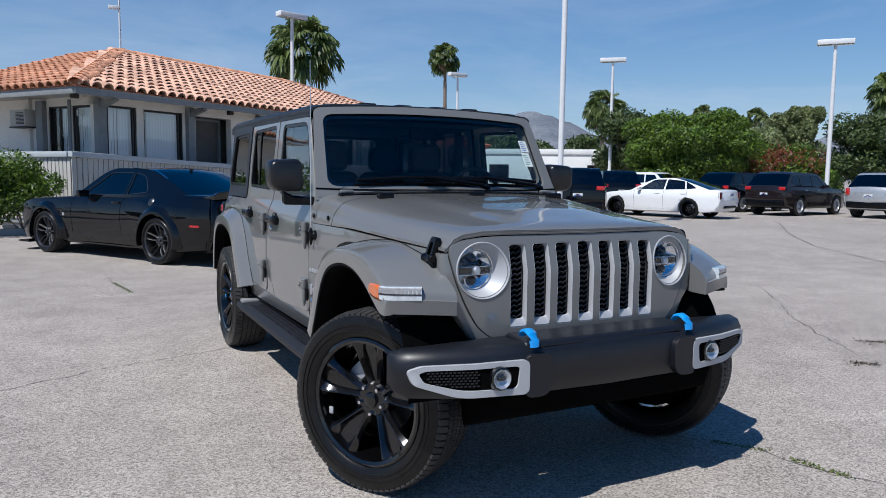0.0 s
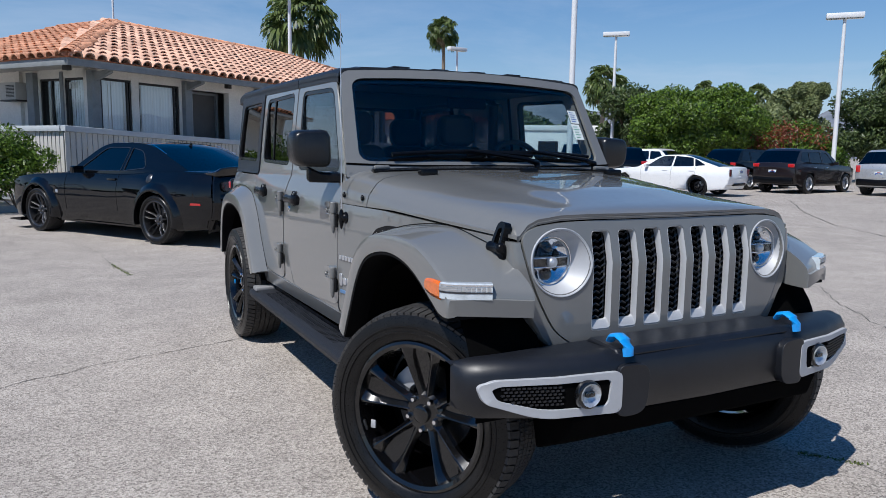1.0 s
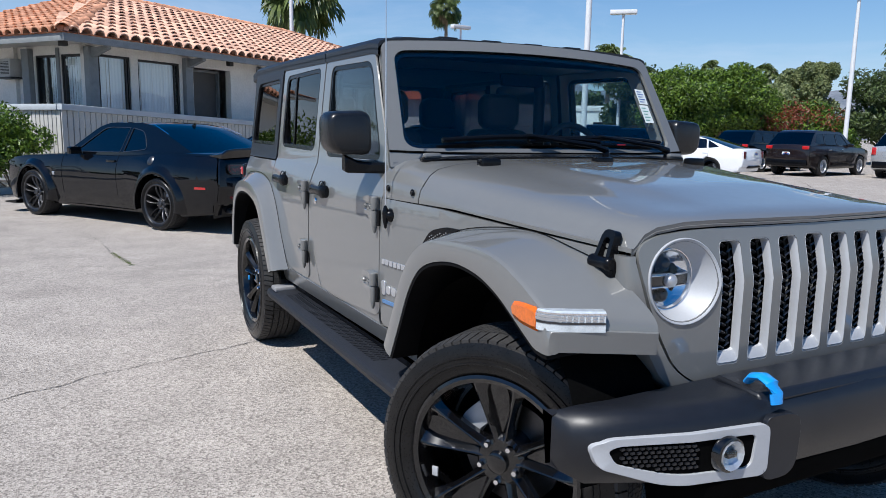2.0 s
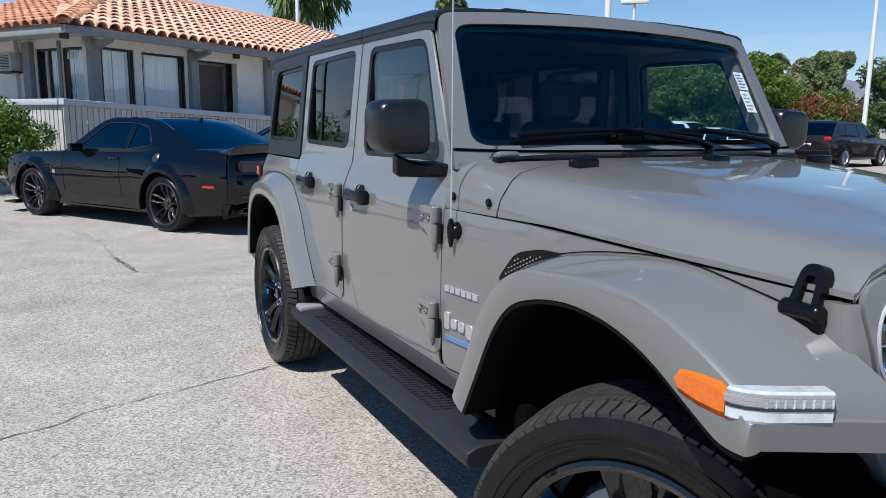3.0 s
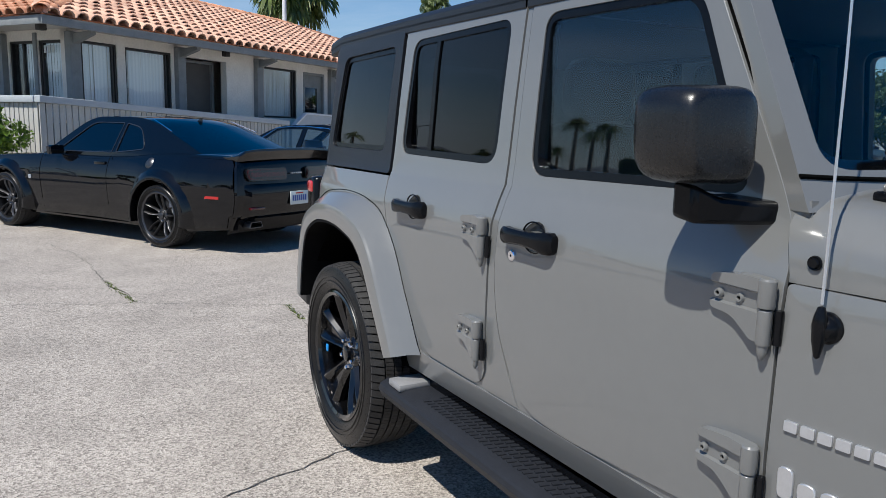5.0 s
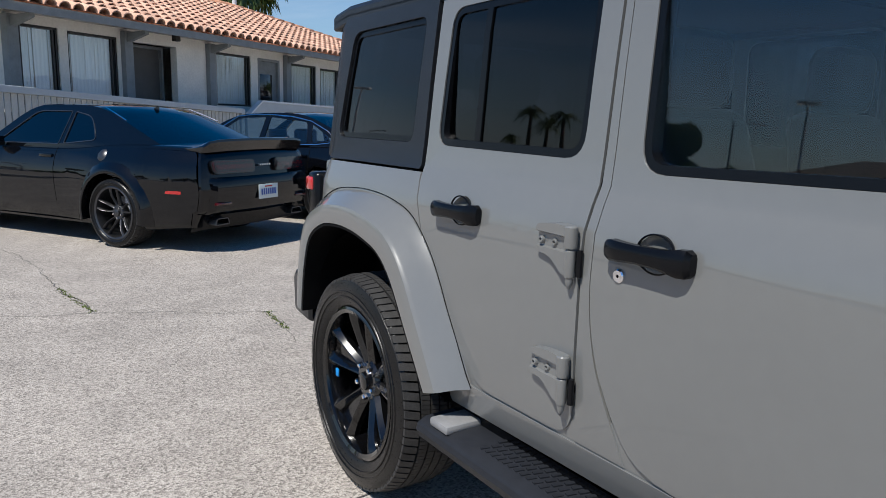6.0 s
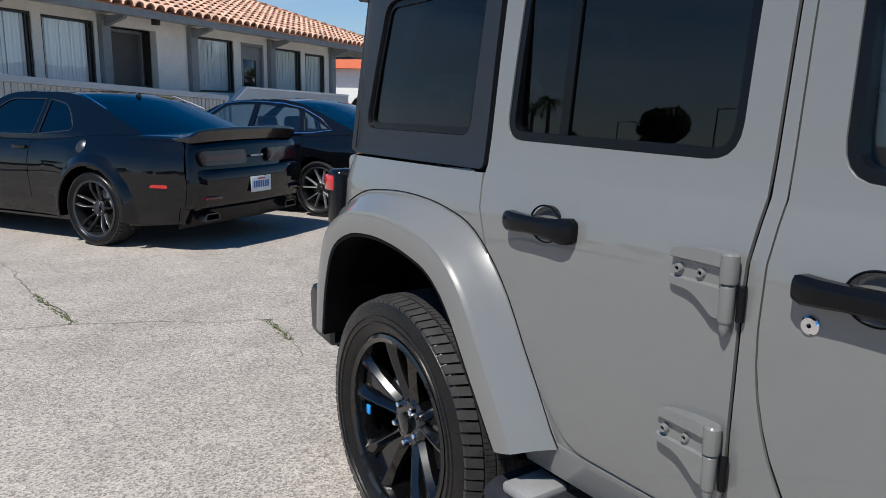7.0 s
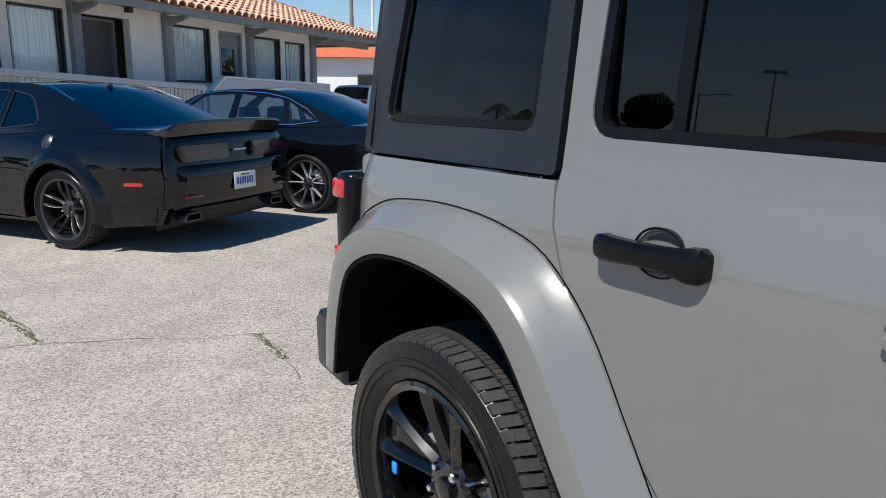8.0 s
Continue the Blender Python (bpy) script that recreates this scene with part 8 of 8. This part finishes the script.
def far_building(name, m, w, d, h, label, roof=None, tiles="tile_red"):
    b = thing(name, m, label, "building")
    walls = part("wall", box(-w / 2, w / 2, -d / 2, d / 2, 0, h, 0.02), "far_wall", b)
    if roof:
        bm = bmesh.new()
        A = [bm.verts.new((sx * (w / 2 + 0.5), sy * (d / 2 + 0.5), h)) for sx, sy in ((-1, -1), (1, -1), (1, 1), (-1, 1))]
        R0, R1 = bm.verts.new((-w / 2 + d / 2, 0, h + roof)), bm.verts.new((w / 2 - d / 2, 0, h + roof))
        for f in ((A[0], A[1], R1, R0), (A[1], A[2], R1), (A[2], A[3], R0, R1), (A[3], A[0], R0), tuple(A)):
            bm.faces.new(f)
        part("roof", bm, tiles, b, "orange-red tile roof" if tiles == "tile_red" else "brown shingle roof", smooth=5)
    else:
        part("parapet", box(-w / 2 - 0.1, w / 2 + 0.1, -d / 2 - 0.1, d / 2 + 0.1, h - 0.35, h + 0.05, 0.02), "far_wall", b)
        part("roof_slab", box(-w / 2, w / 2, -d / 2, d / 2, h + 0.05, h + 0.09), "concrete", b)
    for k in range(max(2, int(w / 4))):
        x = -w / 2 + (k + 0.5) * w / max(2, int(w / 4))
        f = part("window", box(x - 0.8, x + 0.8, -d / 2 - 0.05, -d / 2 + 0.02, 0.9, min(2.4, h - 0.8), 0.01), "frame_dark", b)
        part("pane", box(x - 0.72, x + 0.72, -d / 2 - 0.056, -d / 2 - 0.051, 0.98, min(2.32, h - 0.88)), "gloss_black", f)
    return b


far_building("white_hall", pose(*bearing(36.8, 66), 0, 0, 0, -35), 16, 10, 3.6, "long low white building across the car park")
far_building("tile_roof_shop", pose(20.2, 45.0, 0, 0, 0, -27), 9, 6, 3.3, "low shop with an orange-red tile roof", 1.1)
far_building("roadside_house", pose(*across_road(-67.0, 56), 0, 0, 0, 64), 15, 8, 2.4, "low house with a brown roof across the road", 1.4, "brown_roof")
far_building("roadside_house", pose(-42, -14, 0, 0, 0, 80), 18, 9, 3.2, "low house with a brown roof across the road", 1.8, "brown_roof")


def hills():
    bm = bmesh.new()
    n = 540
    rows = []
    for k in range(n):
        a = 2 * math.pi * k / n
        deg = (90 - math.degrees(a)) % 360
        h = lerp([(0, 40), (20, 60), (28, 95), (31, 140), (34, 168), (36, 152), (39, 112), (45, 90), (55, 105), (70, 115), (100, 80), (150, 60), (200, 30), (320, 30), (345, 45), (360, 40)], deg)
        h += 14 * noise.noise(Vector((math.cos(a) * 22, math.sin(a) * 22, 1.0))) + 9 * noise.noise(Vector((math.cos(a) * 60, math.sin(a) * 60, 4.0)))
        ring = []
        for r, f in ((1500, 0.0), (1650, 0.35), (1800, 0.7), (1950, 1.0), (2300, 1.05)):
            wob = 1 + 0.12 * noise.noise(Vector((math.cos(a) * 22, math.sin(a) * 14, r * 0.01)))
            ring.append((r * math.sin(radians(deg)), r * math.cos(radians(deg)), h * f * wob - 2))
        rows.append(ring)
    rows.append(rows[0])
    loft(rows, False, False, bm)
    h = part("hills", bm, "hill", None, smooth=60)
    tagged(h, "dry hills all round the horizon, bluish haze painted into their colour", "hills", kind="structure")


hills()


m_ = bearing(3.45, 34)
mast = thing("aerial_mast", pose(*m_, 0), "thin gray mast with two small aerials behind the roof", "mast")
part("mast", lathe([(0, 0), (0.05, 0), (0.035, 9.3), (0, 9.3)], 8, "z"), "pole", mast)
for z in (8.1, 9.05):
    part("aerial", box(-0.42, 0.02, -0.05, 0.05, z, z + 0.16, 0.02), "pole", mast)


# ---- cracks and joints in the paving ----
def crack(points, width, name="crack", mat="crack", seed=1, parent=None):
    rng = random.Random(seed)
    line = []
    for a, b in zip(points, points[1:]):
        n = max(2, int(math.hypot(b[0] - a[0], b[1] - a[1]) / 0.06))
        for k in range(n):
            t = k / n
            line.append((a[0] + (b[0] - a[0]) * t, a[1] + (b[1] - a[1]) * t))
    line.append(points[-1])
    bm = bmesh.new()
    prev = None
    ox = oy = 0
    for i, p in enumerate(line):
        q = line[min(i + 1, len(line) - 1)]
        o = line[max(i - 1, 0)]
        d = Vector((q[0] - o[0], q[1] - o[1], 0)).normalized()
        s = Vector((-d.y, d.x, 0))
        ox = 0.7 * ox + rng.uniform(-0.020, 0.020)
        w = width * rng.uniform(0.30, 0.9) * (0.55 + 0.45 * max(0.0, math.sin(i * 0.11 + seed) * math.sin(i * 0.037 + 2 * seed) + 0.45))
        c = Vector((p[0], p[1], 0.004)) + s * ox
        cur = (bm.verts.new(c + s * w / 2), bm.verts.new(c - s * w / 2))
        if prev:
            bm.faces.new((prev[0], cur[0], cur[1], prev[1]))
        prev = cur
    ob = part(name, bm, mat, parent, smooth=5)
    return ob


CRACKS = [
    ([(-3.5, 5.0), (-0.46, 6.13), (0.13, 6.40), (0.86, 6.62), (2.2, 7.2)], 0.011),
    ([(-6, 11.6), (-0.77, 10.3), (0.57, 9.9), (1.26, 9.55), (1.93, 9.25), (6, 7.6), (7.76, 7.5), (9.87, 6.9), (16, 5.2)], 0.011),
    ([(0.57, 9.9), (0.40, 10.9), (0.35, 11.9), (-0.02, 13.3)], 0.010),
    ([(1.62, 9.38), (1.64, 9.0), (1.58, 8.6)], 0.009),
    ([(8.03, 7.4), (7.0, 6.2), (6.53, 5.77), (5.82, 4.78), (5.1, 3.6)], 0.012),
    ([(21.5, 18.0), (20.37, 16.85), (16.5, 13.5), (14.1, 11.04), (12.41, 8.44), (11, 6.5)], 0.045),
    ([(2.7, 3.95), (2.99, 3.52), (3.13, 3.33), (3.16, 3.10), (3.24, 2.84), (3.45, 2.3), (3.6, 1.4)], 0.010),
]
cracks = thing("paving_cracks", Matrix(), "dark irregular cracks and joints in the asphalt", "crack", kind="structure")
for i, (pts, w) in enumerate(CRACKS):
    crack(pts, w, "crack", "crack", 5 + i, cracks)


def weeds(where, n, r, seed, mat="weed", label="sparse dry green weeds growing in a crack", name="weeds"):
    rng = random.Random(seed)
    vs, fs = [], []
    for i in range(n):
        t = rng.random()
        a, b = where
        x, y = a[0] + (b[0] - a[0]) * t + rng.gauss(0, r), a[1] + (b[1] - a[1]) * t + rng.gauss(0, r)
        ang, h = rng.uniform(0, 6.28), rng.uniform(0.004, 0.016)
        dx, dy = math.cos(ang) * 0.006, math.sin(ang) * 0.006
        k = len(vs)
        vs += [(x - dx, y - dy, 0.002), (x + dx, y + dy, 0.002), (x + dy * 2, y - dx * 2, h)]
        fs.append((k, k + 1, k + 2))
    me = bpy.data.meshes.new(name)
    me.from_pydata(vs, [], fs)
    me.materials.append(M[mat])
    return tagged(new(name, me), label, name.replace("_", " "), kind="stuff")


weeds(((1.62, 9.38), (1.60, 8.9)), 110, 0.012, 1)
weeds(((0.57, 9.9), (0.42, 10.8)), 160, 0.014, 2)
weeds(((2.99, 3.52), (3.14, 3.30)), 70, 0.012, 3)
weeds(((3.16, 3.16), (3.22, 2.90)), 120, 0.016, 4)
weeds(((6.05, 4.72), (6.28, 4.60)), 150, 0.05, 5, "debris", "dark dry plant litter lying on the asphalt", "plant_litter")
weeds(((5.28, 4.27), (5.45, 4.18)), 130, 0.04, 6, "debris", "dark dry plant litter lying on the asphalt", "plant_litter")


# ---- roof tiles, last ----
def roof_tiles():
    pitch, cover = 0.325, 0.43
    slope = math.atan2(RIDGE - EAVE, RUN)
    rise = math.degrees(slope)
    long = RUN / math.cos(slope)
    vs, fs = tile_shape(0.150, 0.112, 0.53, 6, 0.026)
    me = bpy.data.meshes.new("tile")
    me.from_pydata(vs, [], fs)
    me.materials.append(M["tile"])
    for p in me.polygons:
        p.use_smooth = True
    me.set_sharp_from_angle(angle=radians(40))
    rng = random.Random(4)
    spots = []
    rows = int(long / cover) + 1
    for r in range(rows):
        along = r * cover - 0.06
        plan = along * math.cos(slope)
        z = EAVE + along * math.sin(slope) + 0.022
        # front slope
        k = 0
        u = -OV + 0.05 + pitch / 2
        while u < U1 - 0.05:
            if u > -OV + plan + 0.02 and u < U1 - plan - 0.02:
                spots.append((u, -OV + plan, z, rise, 0))
            u += pitch
        v = -OV + 0.05 + pitch / 2
        while v < 7.0:
            if v > -OV + plan + 0.02:
                spots.append((-OV + plan, v, z, rise, -90))
            v += pitch
    spots.sort(key=lambda s: (s[0] - 4.5) ** 2 * 0.35 + (s[1] + 1.5) ** 2)
    rest_v, rest_f = {0: [], 1: []}, {0: [], 1: []}
    clean = me.copy()
    clean.materials.clear()
    clean.materials.append(M["tile_clean"])
    for i, (u, v, z, tilt, turn) in enumerate(spots):
        m = pose(u, v, z, 0, 0, turn) @ pose(0, 0, 0, tilt - 3.0 + rng.uniform(-1.2, 1.2), rng.uniform(-1.5, 1.5), rng.uniform(-1.5, 1.5))
        if i < 300:
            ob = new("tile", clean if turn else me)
            ob.parent = ROOF
            ob.matrix_basis = m
        else:
            side = 1 if turn else 0
            n = len(rest_v[side])
            rest_v[side] += [tuple(m @ Vector(p)) for p in vs]
            rest_f[side] += [tuple(n + k for k in f) for f in fs]
    for side in (0, 1):
        mr = bpy.data.meshes.new("far_tiles")
        mr.from_pydata(rest_v[side], [], rest_f[side])
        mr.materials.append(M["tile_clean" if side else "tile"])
        ob = tagged(new("far_tiles", mr), kind="stuff")
        ob.parent = ROOF
    # rounded caps along hips and ridge
    cv, cf = tile_shape(0.165, 0.14, 0.44, 7)
    mc = bpy.data.meshes.new("cap_tile")
    mc.from_pydata(cv, [], cf)
    mc.materials.append(M["tile_clean"])
    for p in mc.polygons:
        p.use_smooth = True

    def caps(a, b):
        a, b = Vector(a), Vector(b)
        d = b - a
        n = int(d.length / 0.37)
        q = d.to_track_quat("Y", "Z").to_matrix().to_4x4()
        for k in range(n):
            ob = new("cap_tile", mc)
            ob.parent = ROOF
            ob.matrix_basis = Matrix.Translation(a + d * (k / n) + Vector((0, 0, 0.035))) @ q @ pose(0, 0, 0, rng.uniform(-1, 1), 0, rng.uniform(-2, 2))
    caps((-OV - 0.03, -OV - 0.03, EAVE), (-OV + RUN, -OV + RUN, RIDGE))
    caps((U1, -OV, EAVE), (U1 - RUN, -OV + RUN, RIDGE))
    caps((-OV + RUN, -OV + RUN, RIDGE), (U1 - RUN, -OV + RUN, RIDGE))


roof_tiles()
